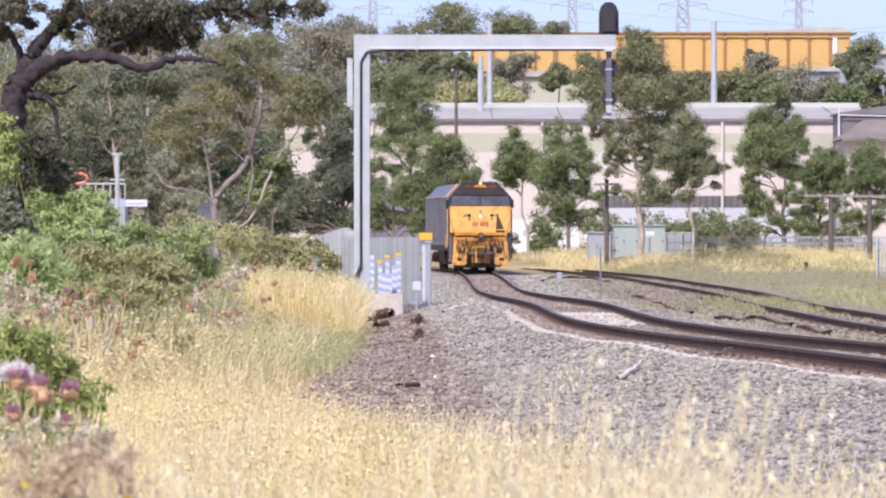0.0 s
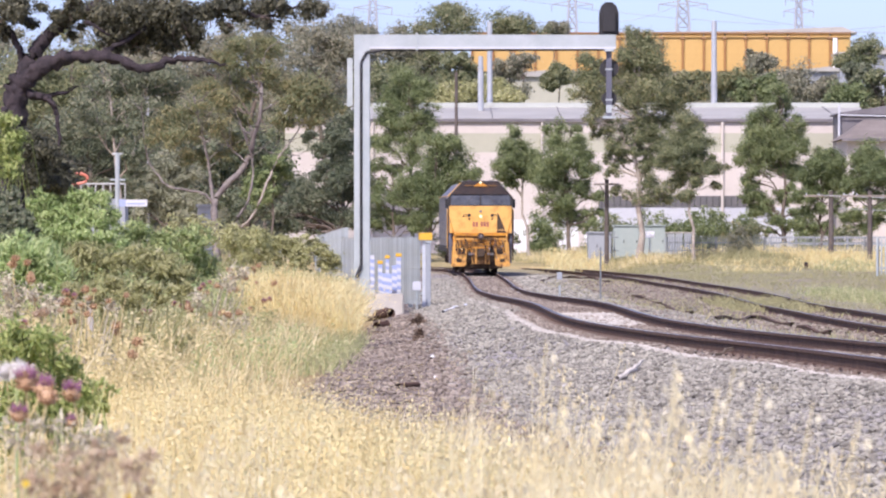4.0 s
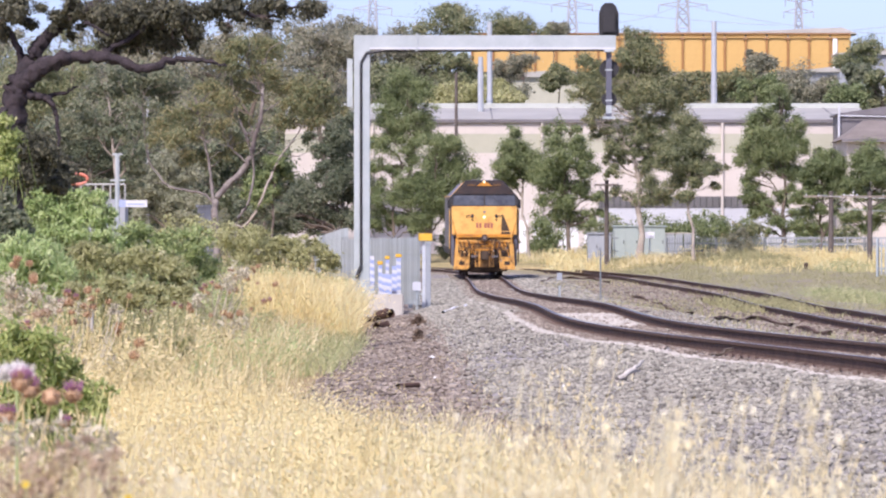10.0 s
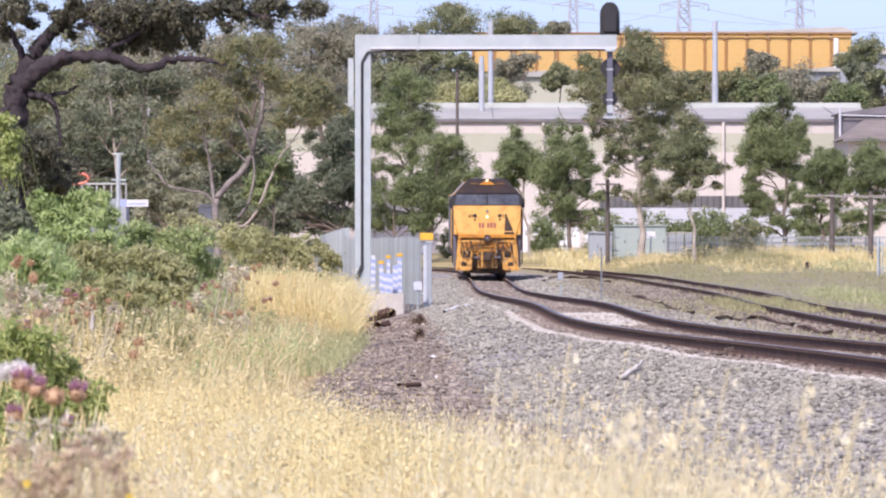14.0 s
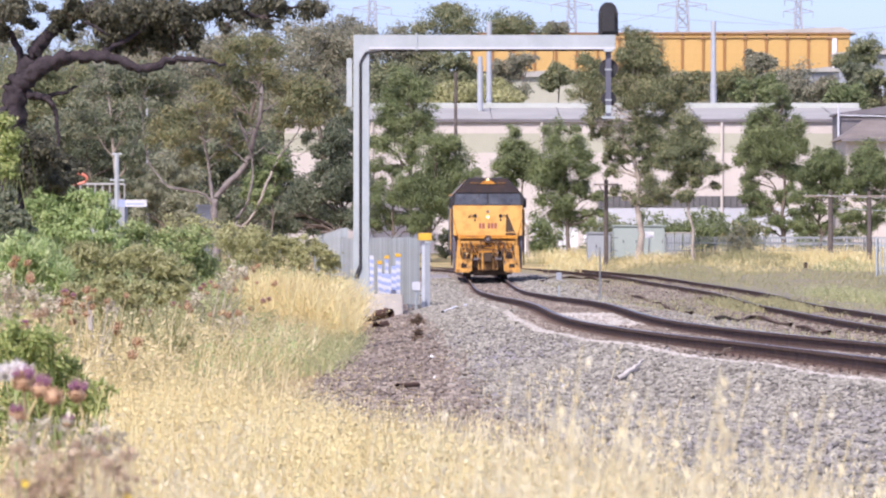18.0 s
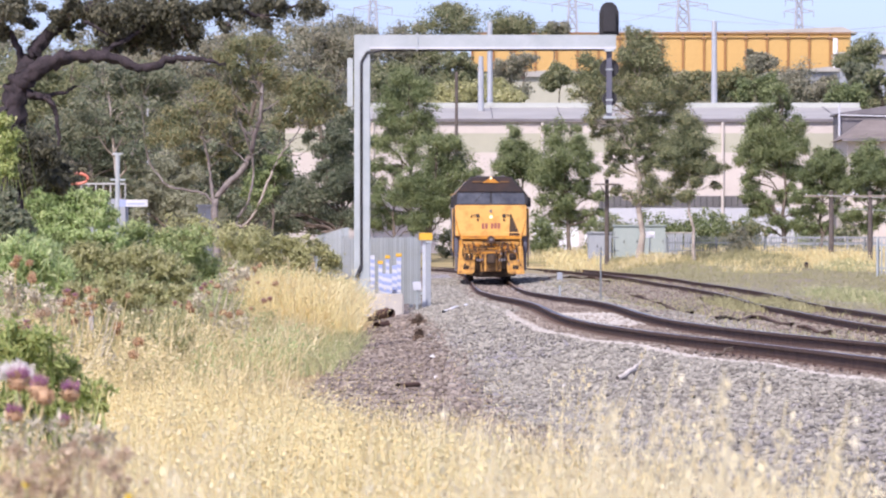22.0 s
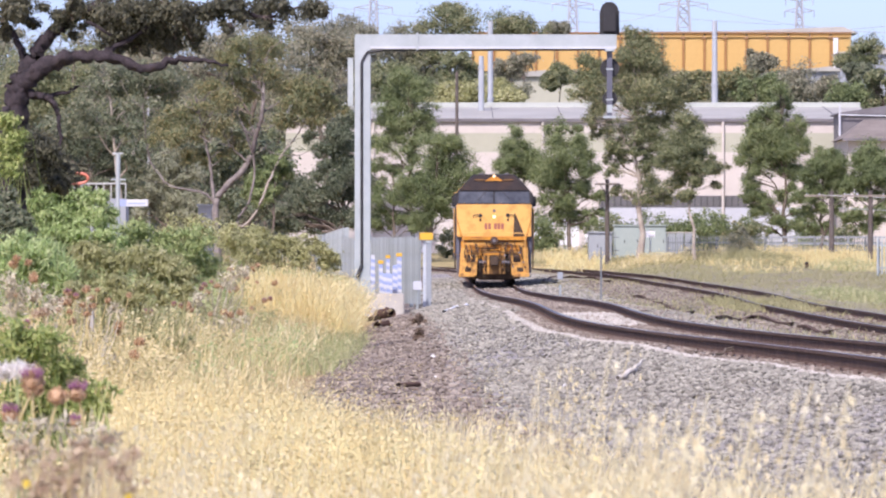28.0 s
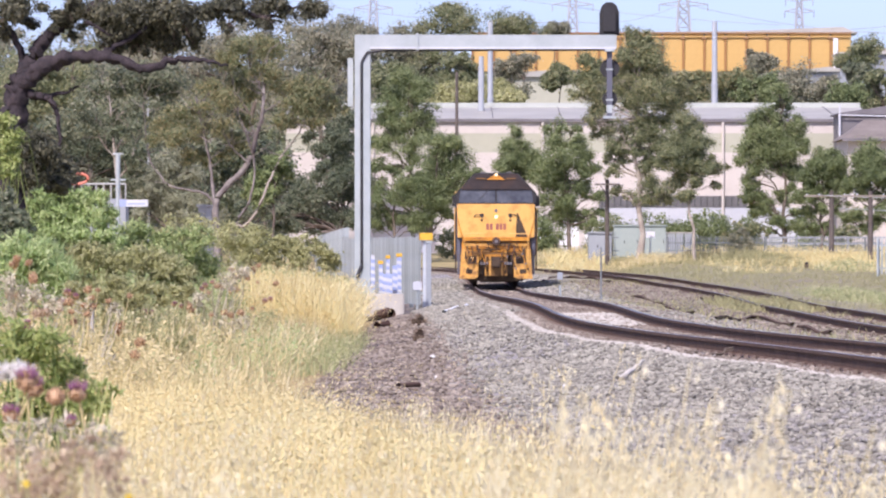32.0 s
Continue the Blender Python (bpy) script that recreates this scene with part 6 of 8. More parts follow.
def old_tree():
    """The big dark tree that leans over the bank."""
    rng = np.random.default_rng(77)
    y = 84.0
    x0 = -7.16
    z = float(ground_z(x0, y)) - 0.1
    t = thing("old_tree", (x0, y, z), "old dark spreading tree with crooked limbs over the bank", "tree")

    def w(px, py, dy=0.0):
        return (px - x0, dy, py - z)
    trunk = [w(-7.35, 0.3), w(-7.27, 2.82), w(-7.18, 3.67), w(-7.07, 4.37), w(-6.99, 4.61)]
    limbs = [
        ("trunk", trunk, [0.36, 0.30, 0.235, 0.18, 0.145]),
        ("upper_limb", [w(-7.01, 4.51), w(-6.79, 5.03, 0.2), w(-6.49, 5.40, 0.3), w(-6.22, 5.59, 0.3), w(-5.61, 5.92, 0.4)], [0.15, 0.125, 0.105, 0.09, 0.07]),
        ("long_limb", [w(-7.01, 4.49), w(-6.65, 4.77, -0.2), w(-6.13, 4.95, -0.3), w(-5.47, 4.94, -0.4), w(-4.89, 4.76, -0.5), w(-4.35, 4.92, -0.5), w(-3.93, 4.89, -0.5), w(-3.56, 4.81, -0.5)], [0.16, 0.135, 0.10, 0.085, 0.072, 0.056, 0.036, 0.012])]
    limbs += [
        ("hanging_limb", [w(-6.93, 4.37), w(-6.55, 4.27, -0.2), w(-6.39, 4.00, -0.2), w(-6.34, 3.29, -0.2)], [0.079, 0.053, 0.040, 0.013]),
        ("twig_limb", [w(-6.79, 4.31), w(-6.32, 4.37), w(-6.08, 4.49)], [0.05, 0.03, 0.015]),
        ("rising_limb", [w(-5.76, 4.98, -0.3), w(-5.19, 5.26, -0.2), w(-4.72, 5.62), w(-4.16, 5.87)], [0.053, 0.040, 0.033, 0.020]),
        ("bare_branch", [w(-5.90, 5.54, -0.5), w(-5.47, 5.31, -0.5)], [0.03, 0.015]),
        ("bare_branch", [w(-6.97, 4.79, 0.3), w(-7.11, 5.26, 0.3), w(-7.35, 5.54, 0.3)], [0.07, 0.05, 0.03]),
        ("high_limb", [w(-4.54, 5.68), w(-3.60, 5.78, 0.2), w(-2.94, 5.64, 0.2), w(-2.38, 5.82, 0.2)], [0.06, 0.05, 0.03, 0.015])]
    for name, pts, rad in limbs:
        p = np.array(pts)
        k = gliding(list(zip(range(len(p)), p[:, 0]))), gliding(list(zip(range(len(p)), p[:, 1]))), gliding(list(zip(range(len(p)), p[:, 2])))
        u = np.linspace(0, len(p) - 1, len(p) * 7)
        fine = np.stack([q(u) for q in k], 1) + rng.normal(0, 0.014, (len(u), 3))
        v, f = tube(fine, np.interp(u, range(len(rad)), rad) * rng.uniform(0.84, 1.12, len(u)), 13)
        part(name, bulk(name, v + rng.normal(0, 0.16, v.shape) * np.repeat(np.interp(u, range(len(rad)), rad), 13)[:, None], f, DARKBARK, True), DARKBARK, t)
    crown = [(-5.76, 5.75, 0.33), (-5.29, 5.71, 0.40), (-4.82, 5.66, 0.42), (-4.35, 5.66, 0.40), (-5.57, 5.39, 0.30), (-5.10, 5.34, 0.33), (-4.63, 5.34, 0.33), (-4.20, 5.37, 0.23), (-6.13, 5.79, 0.23), (-7.14, 5.79, 0.33), (-6.93, 5.60, 0.15), (-3.79, 5.75, 0.30), (-3.41, 5.79, 0.28), (-3.04, 5.75, 0.28), (-3.58, 5.49, 0.14), (-2.66, 5.82, 0.23), (-2.24, 5.84, 0.23), (-2.01, 5.69, 0.12), (-2.94, 5.54, 0.13), (-4.96, 5.09, 0.11), (-5.40, 5.13, 0.13), (-7.21, 3.90, 0.19), (-6.79, 3.11, 0.40), (-6.60, 3.39, 0.30), (-6.41, 2.92, 0.26), (-6.97, 3.57, 0.30), (-6.41, 5.68, 0.19), (-7.26, 5.40, 0.16), (-6.18, 5.37, 0.12), (-6.67, 5.84, 0.19), (-6.13, 5.56, 0.16), (-6.46, 5.47, 0.09)]
    b = [(cx - x0, rng.uniform(-0.5, 0.6), cz - z, cr) for cx, cz, cr in crown]
    part("crown", bulk("crown", *leaf_cloud(rng, b, 62000, 0.075, 0.2, 0.9, 18, 0.1, 0.44), DARKSHADELEAF), DARKSHADELEAF, t)
    for q in b[:22]:
        tw = []
        for _ in range(7):
            d = rng.normal(0, 1, 3)
            tw.append(tube(bent(rng, q[:3], np.array(q[:3]) + d / np.linalg.norm(d) * q[3] * 1.1, 5, 0.1), np.linspace(0.022, 0.005, 5), 5))
        part("twig_mass", bulk("twig_mass", *joined(tw), TWIGBARK), TWIGBARK, t)


old_tree()


# ---- bushes and weeds on the bank ----
def shrub(x, y, blobs, leaf, count, size, label, seed, name="shrub", droop=-0.3, slim=0.3, subs=16, group="", stalk=0.014):
    rng = np.random.default_rng(seed)
    z = float(ground_z(x, y)) - 0.05
    t = thing(name, (x, y, z), label, "shrub", group)
    b = np.array(blobs, float)
    b[:, :3] -= (x, y, z)
    b[:, 1] += rng.uniform(-0.5, 0.5, len(b)) * b[:, 3]
    lower = b.copy()
    lower[:, 2] *= 0.45
    lower[:, 3] *= 0.9
    b = np.concatenate([b, lower])
    stems = []
    for q in b:
        for _ in range(6):
            e = q[:3] + rng.normal(0, 0.5, 3) * q[3]
            stems.append(tube(bent(rng, (q[0] * 0.6 + rng.normal(0, 0.1), q[1], 0), e, 5, 0.05), np.linspace(stalk, stalk * 0.3, 5), 5))
    tagged(part("stem_mass", bulk("stem_mass", *joined(stems), leaf), leaf, t), kind="stuff")
    tagged(part("foliage", bulk("foliage", *leaf_cloud(rng, b, count, size, slim, droop, subs, 0.25, 0.36), leaf), leaf, t), kind="stuff")


shrub(-6.72, 78, [(-6.74, 78.0, 3.35, 0.30), (-6.68, 78.0, 3.01, 0.24), (-6.60, 78.0, 3.53, 0.2), (-6.74, 78.0, 3.75, 0.22)], BRIGHTLEAF, 5500, 0.07, "bright yellow-green shrub at the foot of the old tree", 101, slim=0.22, subs=26)
shrub(-6.50, 76, [(-6.60, 76.0, 2.55, 0.20), (-6.62, 76.0, 2.32, 0.24), (-6.36, 76.0, 2.22, 0.22), (-6.58, 76.0, 2.05, 0.24), (-6.25, 76.0, 2.02, 0.16)], GUMDEEPSHADE, 9000, 0.065, "dark green bush in the shade of the old tree", 100, slim=0.24, subs=22)
shrub(-7.10, 90, [(-7.05, 90.0, 2.72, 0.24), (-6.72, 90.0, 2.66, 0.24), (-6.38, 90.0, 2.72, 0.22), (-6.08, 90.0, 2.66, 0.20), (-7.35, 90.0, 2.50, 0.26), (-6.90, 90.0, 2.40, 0.34), (-6.45, 90.0, 2.40, 0.32), (-6.05, 90.0, 2.34, 0.28), (-7.45, 90.0, 2.12, 0.28), (-7.00, 90.0, 2.02, 0.36), (-6.50, 90.0, 2.02, 0.36), (-6.02, 90.0, 1.98, 0.30), (-5.75, 90.0, 1.80, 0.24)], LUSHLEAF, 44000, 0.08, "leafy bright green bush on the bank", 102, droop=-0.9, slim=0.2, subs=26)
shrub(-5.28, 92, [(-5.58, 92.0, 2.01, 0.42), (-5.07, 92.0, 1.91, 0.42), (-4.56, 92.0, 1.91, 0.40), (-6.00, 92.0, 1.70, 0.45), (-4.35, 92.0, 1.49, 0.35), (-4.87, 92.0, 1.49, 0.4)], WEED, 16000, 0.085, "tangled green weeds on the bank", 103, droop=-0.6, slim=0.16, subs=26)
shrub(-4.70, 72, [(-5.33, 72.0, 1.54, 0.27), (-5.01, 72.0, 1.66, 0.27), (-4.65, 72.0, 1.58, 0.29), (-4.29, 72.0, 1.62, 0.27), (-3.97, 72.0, 1.54, 0.27), (-3.69, 72.0, 1.38, 0.22), (-5.17, 72.0, 1.26, 0.27), (-4.77, 72.0, 1.26, 0.29), (-4.37, 72.0, 1.26, 0.29), (-4.01, 72.0, 1.22, 0.26), (-5.42, 72.0, 1.30, 0.21), (-3.65, 72.0, 1.10, 0.16), (-4.49, 72.0, 1.02, 0.19), (-4.89, 72.0, 1.02, 0.18)], OLIVELEAF, 26000, 0.075, "olive-brown seeding weeds on the bank", 104, slim=0.16, droop=-0.8, subs=22)
shrub(-3.59, 58, [(-4.23, 58.0, 1.26, 0.14), (-3.91, 58.0, 1.20, 0.14), (-3.57, 58.0, 1.18, 0.16), (-3.25, 58.0, 1.20, 0.14), (-2.99, 58.0, 1.26, 0.12), (-3.75, 58.0, 1.34, 0.13), (-3.42, 58.0, 1.34, 0.13)], OLIVELEAF, 13000, 0.06, "olive seeding weeds among thistles", 153, slim=0.15, droop=-0.9, subs=20)
shrub(-6.11, 118, [(-6.24, 118.0, 2.16, 0.5), (-5.58, 118.0, 2.23, 0.5), (-4.92, 118.0, 2.10, 0.5), (-4.40, 118.0, 2.03, 0.45)], OLIVELEAF, 8000, 0.10, "olive-brown scrub on the bank", 105, slim=0.18)
shrub(-4.28, 135, [(-5.51, 135.0, 1.97, 0.38), (-5.15, 135.0, 2.03, 0.36), (-4.79, 135.0, 1.97, 0.38), (-4.40, 135.0, 2.00, 0.36), (-4.05, 135.0, 1.91, 0.38), (-3.68, 135.0, 1.91, 0.36), (-3.34, 135.0, 1.82, 0.36), (-3.04, 135.0, 1.70, 0.34), (-2.77, 135.0, 1.52, 0.30), (-5.33, 135.0, 1.61, 0.4), (-4.58, 135.0, 1.58, 0.4), (-3.83, 135.0, 1.52, 0.4), (-3.07, 135.0, 1.37, 0.38)], OLIVELEAF, 26000, 0.075, "low olive green scrub beside the fence", 106)
shrub(-4.98, 60, [(-5.12, 60.0, 1.50, 0.35), (-4.78, 60.0, 1.57, 0.3), (-4.98, 60.0, 1.70, 0.3), (-4.65, 60.0, 1.37, 0.3)], LUSHLEAF, 12000, 0.10, "pale green weeds on the bank", 107, slim=0.10, droop=-0.9, subs=26)
shrub(-5.22, 66, [(-5.22, 66.0, 1.66, 0.26), (-5.07, 66.0, 1.44, 0.28), (-5.33, 66.0, 1.41, 0.28), (-5.55, 66.0, 1.55, 0.28), (-5.19, 66.0, 1.22, 0.24)], LUSHLEAF, 9000, 0.15, "lush upright green weeds on the bank", 110, slim=0.06, droop=-1.3, subs=30)
shrub(-4.12, 50, [(-4.29, 50.0, 1.39, 0.20), (-4.07, 50.0, 1.28, 0.18), (-4.26, 50.0, 1.14, 0.18), (-3.84, 50.0, 1.20, 0.15), (-3.54, 50.0, 1.15, 0.12), (-3.26, 50.0, 1.13, 0.10)], PALETWIG, 2400, 0.06, "bleached dry thistle leaves on the bank", 111, slim=0.13, droop=-0.2, subs=20)
shrub(-3.55, 70, [(-3.78, 70.0, 1.00, 0.16), (-3.39, 70.0, 1.08, 0.16), (-3.00, 70.0, 1.31, 0.18), (-2.77, 70.0, 1.47, 0.16)], PALETWIG, 1300, 0.07, "bleached dry thistle leaves beside the golden grass", 112, slim=0.13, droop=-0.2, subs=20)
shrub(-6.91, 430, [(-7.87, 430.0, 13.22, 3.0), (-10.75, 430.0, 12.26, 3.0), (-4.51, 430.0, 12.98, 2.5)], GUM, 8500, 0.30, "dark bushes behind the warehouse end", 108)
for k, (x, z, r, leaf) in enumerate(((0.54, 2.77, 0.8, GUM), (6.06, 2.97, 1.0, ROWLEAF), (9.24, 3.37, 0.9, GUM), (13.50, 3.26, 0.7, ROWLEAF), (14.67, 3.20, 0.8, ROWLEAF), (15.90, 3.26, 0.8, ROWLEAF), (17.20, 2.94, 0.85, GUMRED), (18.24, 3.21, 0.7, GUM), (21.70, 3.17, 0.7, ROWLEAF), (23.33, 3.07, 0.7, GUM), (3.55, 2.70, 0.6, GUM))):
    shrub(x, 300 - k * 0.7, [(x, 300 - k * 0.7, z, r), (x - r * 0.7, 300 - k * 0.7, z - 0.2, r * 0.7), (x + r * 0.8, 300 - k * 0.7, z - 0.15, r * 0.7)], leaf, 2200, 0.15, "low bushy shrub before the warehouse", 140 + k, group="low shrubs before the warehouse")
# Added dark leaf mass: the black shadow by the trunk, put into colour.
shrub(-7.23, 92, [(-7.28, 92.0, 3.24, 0.5), (-7.07, 92.0, 2.98, 0.45), (-7.48, 92.0, 2.93, 0.45), (-6.92, 92.0, 3.24, 0.3)], DARKSHADELEAF, 14000, 0.08, "dark leaf mass added as painted shadow under the old tree", 131)
shrub(15.35, 262, [(15.0, 262.0, 2.55, 0.40), (15.5, 262.0, 2.85, 0.36), (15.7, 262.0, 2.30, 0.45), (15.1, 262.0, 2.05, 0.42), (15.9, 262.0, 1.95, 0.40)], GUMGREYHAZE, 5200, 0.10, "grey-green bush at the yard fence", 155)
shrub(9.11, 300, [(10.24, 300.0, 3.21, 1.2), (12.59, 300.0, 3.37, 1.2), (15.60, 300.0, 3.37, 1.2), (18.28, 300.0, 3.21, 1.0), (21.29, 300.0, 3.04, 0.9), (5.89, 300.0, 3.37, 1.0)], ROWLEAF, 11900, 0.16, "low green hedge before the warehouse", 109)


def meadow(name, label, spots, height, width, mat, seed, lean=0.22, wind=(0.10, 0.0), kind="stuff", flecks=0, fleck=0.03):
    """Grass over an area: spots n x 2, all stems in one sheet."""
    rng = np.random.default_rng(seed)
    spots = np.asarray(spots)
    base = np.stack([spots[:, 0], spots[:, 1], ground_z(spots[:, 0], spots[:, 1]) - 0.02], 1)
    high = height(rng, spots)
    v, f = blades(rng, base, high, width, lean, wind)
    if flecks:
        tops = v.reshape(-1, 6, 3)[:, 4]
        pick = rng.integers(0, len(tops), flecks)
        p = tops[pick] - np.stack([np.zeros(flecks), np.zeros(flecks), rng.random(flecks) ** 1.5 * 0.45 * high[pick]], 1) + rng.normal(0, fleck * 0.8, (flecks, 3))
        t = rng.normal(0, 1, (flecks, 3)) + np.array([0.9, 0, -0.3])
        t /= np.linalg.norm(t, axis=1)[:, None]
        s = np.cross(t, rng.normal(0, 1, (flecks, 3)))
        s /= np.linalg.norm(s, axis=1)[:, None]
        L = fleck * rng.uniform(0.6, 1.5, flecks)[:, None]
        q = np.stack([p, p + t * L * 0.5 + s * L * 0.2, p + t * L, p + t * L * 0.5 - s * L * 0.2], 1).reshape(-1, 3)
        v, f = joined([(v, f), (q, np.arange(flecks * 4).reshape(-1, 4))])
    ob = new(name, bulk(name, v, f, mat))
    return tagged(ob, label, "grass", kind=kind)


def scatter(rng, n, x0, x1, y0, y1, keep=None):
    """Random spots on a plot; keep: which of them stay."""
    y = rng.uniform(y0, y1, n)
    x = rng.uniform(x0, x1, n)
    s = np.stack([x, y], 1)
    return s if keep is None else s[keep(x, y, rng)]


def clumped(x, y, f):
    return 0.5 + 0.5 * np.sin(x * f + 1.3 * np.sin(y * f * 0.7)) * np.sin(y * f * 0.8 + 0.9 * np.sin(x * f * 1.3))


def meadows():
    rng = np.random.default_rng(5)
    def left_field(x, y, r):
        edge = np.interp(y, [14, 24, 34, 46, 60, 110], [0.9, 0.3, -0.5, -1.45, -2.15, -2.3])
        return (x < edge + r.normal(0, 0.25, len(x))) & (r.random(len(x)) < 0.35 + 0.65 * clumped(x, y, 2.2))
    meadow("dry_grass", "long bleached dry grass beside the railway", scatter(rng, 95000, -4.2, 1.2, 14, 46, keep=left_field),
           lambda r, s: r.uniform(0.35, 0.85, len(s)) * (0.72 + 0.4 * clumped(s[:, 0], s[:, 1], 3.1)) * np.interp(s[:, 1], [14, 46], [1.1, 0.75]), 0.0030, DRY, 11, 0.62, flecks=150000, fleck=0.026)
    meadow("dry_grass", "shorter dry grass over the bank", scatter(rng, 52000, -8.5, -1.0, 46, 100, keep=left_field),
           lambda r, s: r.uniform(0.3, 0.65, len(s)), 0.006, DULLGRASS, 12, 0.45, flecks=26000, fleck=0.035)
    meadow("dry_grass", "tall golden grass on the bank", scatter(rng, 20000, -4.51, -1.38, 92, 116, keep=lambda x, y, r: (clumped(x, y, 1.4) > r.random(len(x)) * 0.6) & (x < -0.0172 * y)),
           lambda r, s: r.uniform(0.6, 1.4, len(s)) * (0.75 + 0.3 * clumped(s[:, 0], s[:, 1], 2.0)) * np.interp(s[:, 0], [-4.6, -3.6, -2.4, -1.4], [0.75, 1.0, 1.0, 0.7]), 0.008, DRY, 13, 0.34, (0.02, 0.0), flecks=16000, fleck=0.05)
    meadow("green_grass", "patch of short green grass beside the dirt", scatter(rng, 8000, -2.7, -1.35, 66, 96, keep=lambda x, y, r: (clumped(x, y, 1.9) > r.random(len(x)) * 0.7) & (x < -1.60 + r.normal(0, 0.25, len(x)))),
           lambda r, s: r.uniform(0.10, 0.34, len(s)), 0.006, GREENGRASS, 14, 0.45, flecks=9000, fleck=0.035)
    meadow("verge_grass", "thin straw tufts along the gravel edge", scatter(rng, 5200, -1.2, 2.6, 24, 44, keep=lambda x, y, r: x < np.interp(y, [24, 44], [2.6, 0.2])),
           lambda r, s: r.uniform(0.15, 0.5, len(s)), 0.004, OATS, 15, 0.4)
    meadow("green_grass", "thin green weeds among the dry grass", scatter(rng, 5500, -6.5, -2.1, 50, 90, keep=lambda x, y, r: clumped(x, y, 1.3) > 0.2 + r.random(len(x)) * 0.7),
           lambda r, s: r.uniform(0.25, 0.6, len(s)), 0.007, WEEDSTALK, 21, 0.4, flecks=6000, fleck=0.05)
    for name, label, n, mat, seed, h0, h1, x0, x1, y0, y1 in (
            ("tall_weeds", "tall green weed stalks on the bank", 16000, WEEDSTALK, 51, 0.6, 1.15, -7.00, -3.96, 66, 96),
            ("tall_weeds", "olive seeding weed stalks on the bank", 10000, OLIVELEAF, 52, 0.5, 1.0, -5.58, -3.49, 60, 84),
            ("tall_weeds", "dry brown weed stalks among thistles", 7000, DULLGRASS, 53, 0.4, 0.9, -5.25, -3.04, 44, 70),
            ("tall_weeds", "dull weed stalks behind the golden grass", 10000, WEEDSTALK, 54, 0.5, 1.1, -6.37, -2.42, 108, 132)):
        meadow(name, label, scatter(rng, n, x0, x1, y0, y1, keep=lambda x, y, r: clumped(x, y, 1.7) > r.random(len(x)) * 0.7),
               lambda r, s, h0=h0, h1=h1: r.uniform(h0, h1, len(s)) * (0.7 + 0.4 * clumped(s[:, 0], s[:, 1], 2.3)), 0.008, mat, seed, 0.34, flecks=n * 2, fleck=0.06)
    meadow("yard_grass", "yellow dry grass across the yard", scatter(rng, 20000, 3.0, 26, 262, 288, keep=lambda x, y, r: (clumped(x, y * 0.4, 0.9) > 0.3 + 0.45 * r.random(len(x))) & ((x > 13.0) | ((x > 5.6) & (x < 8.4)))),
           lambda r, s: r.uniform(0.2, 0.85, len(s)), 0.018, DRY, 16, 0.45, flecks=16000, fleck=0.10)
    meadow("yard_weeds", "low olive weeds before the yard fence", scatter(rng, 26000, 3.0, 24, 232, 286, keep=lambda x, y, r: (clumped(x, y, 0.4) > r.random(len(x)) * 0.7) & (x > SECOND_X(y) + 2.2)),
           lambda r, s: r.uniform(0.06, 0.26, len(s)), 0.012, YARDWEED, 17, 0.6, flecks=30000, fleck=0.06)
    meadow("yard_weeds", "dull green weeds beyond the side track", scatter(rng, 52000, 8.0, 22, 100, 232, keep=lambda x, y, r: (clumped(x, y, 0.5) > r.random(len(x)) * 0.9) & (x > SECOND_X(y) + 1.7 + 1.2 * r.random(len(x)))),
           lambda r, s: r.uniform(0.06, 0.30, len(s)) * (0.5 + 0.7 * clumped(s[:, 0], s[:, 1], 0.7)), 0.007, YARDWEED, 20, 0.6, flecks=36000, fleck=0.04)
    meadow("yard_weeds", "sparse weeds between the tracks", scatter(rng, 16000, 3.8, 10, 66, 200, keep=lambda x, y, r: (clumped(x, y, 0.9) > 0.45 + r.random(len(x)) * 0.5) & (np.abs(x - TRACK_X(y)) > 1.7)),
           lambda r, s: r.uniform(0.05, 0.20, len(s)), 0.010, YARDWEED, 18, 0.4)
    meadow("yard_weeds", "weeds grown over the side track", scatter(rng, 3500, 7.4, 10.2, 126, 146),
           lambda r, s: r.uniform(0.08, 0.26, len(s)), 0.012, YARDWEED, 22, 0.5, flecks=4000, fleck=0.05)
    meadow("yard_grass", "bleached grass clumps beside the side track", scatter(rng, 2600, 10.5, 22, 130, 236, keep=lambda x, y, r: clumped(x, y, 0.35) > 0.45 + 0.3 * r.random(len(x))),
           lambda r, s: r.uniform(0.06, 0.18, len(s)), 0.008, YARDWEED, 23, 0.5, flecks=3000, fleck=0.04)
    meadow("yard_grass", "yellow dry grass in patches across the yard", scatter(rng, 9000, 12.5, 24, 226, 266, keep=lambda x, y, r: clumped(x, y, 0.28) > 0.35 + 0.25 * r.random(len(x))),
           lambda r, s: r.uniform(0.15, 0.5, len(s)), 0.018, DRY, 24, 0.45, flecks=9000, fleck=0.08)
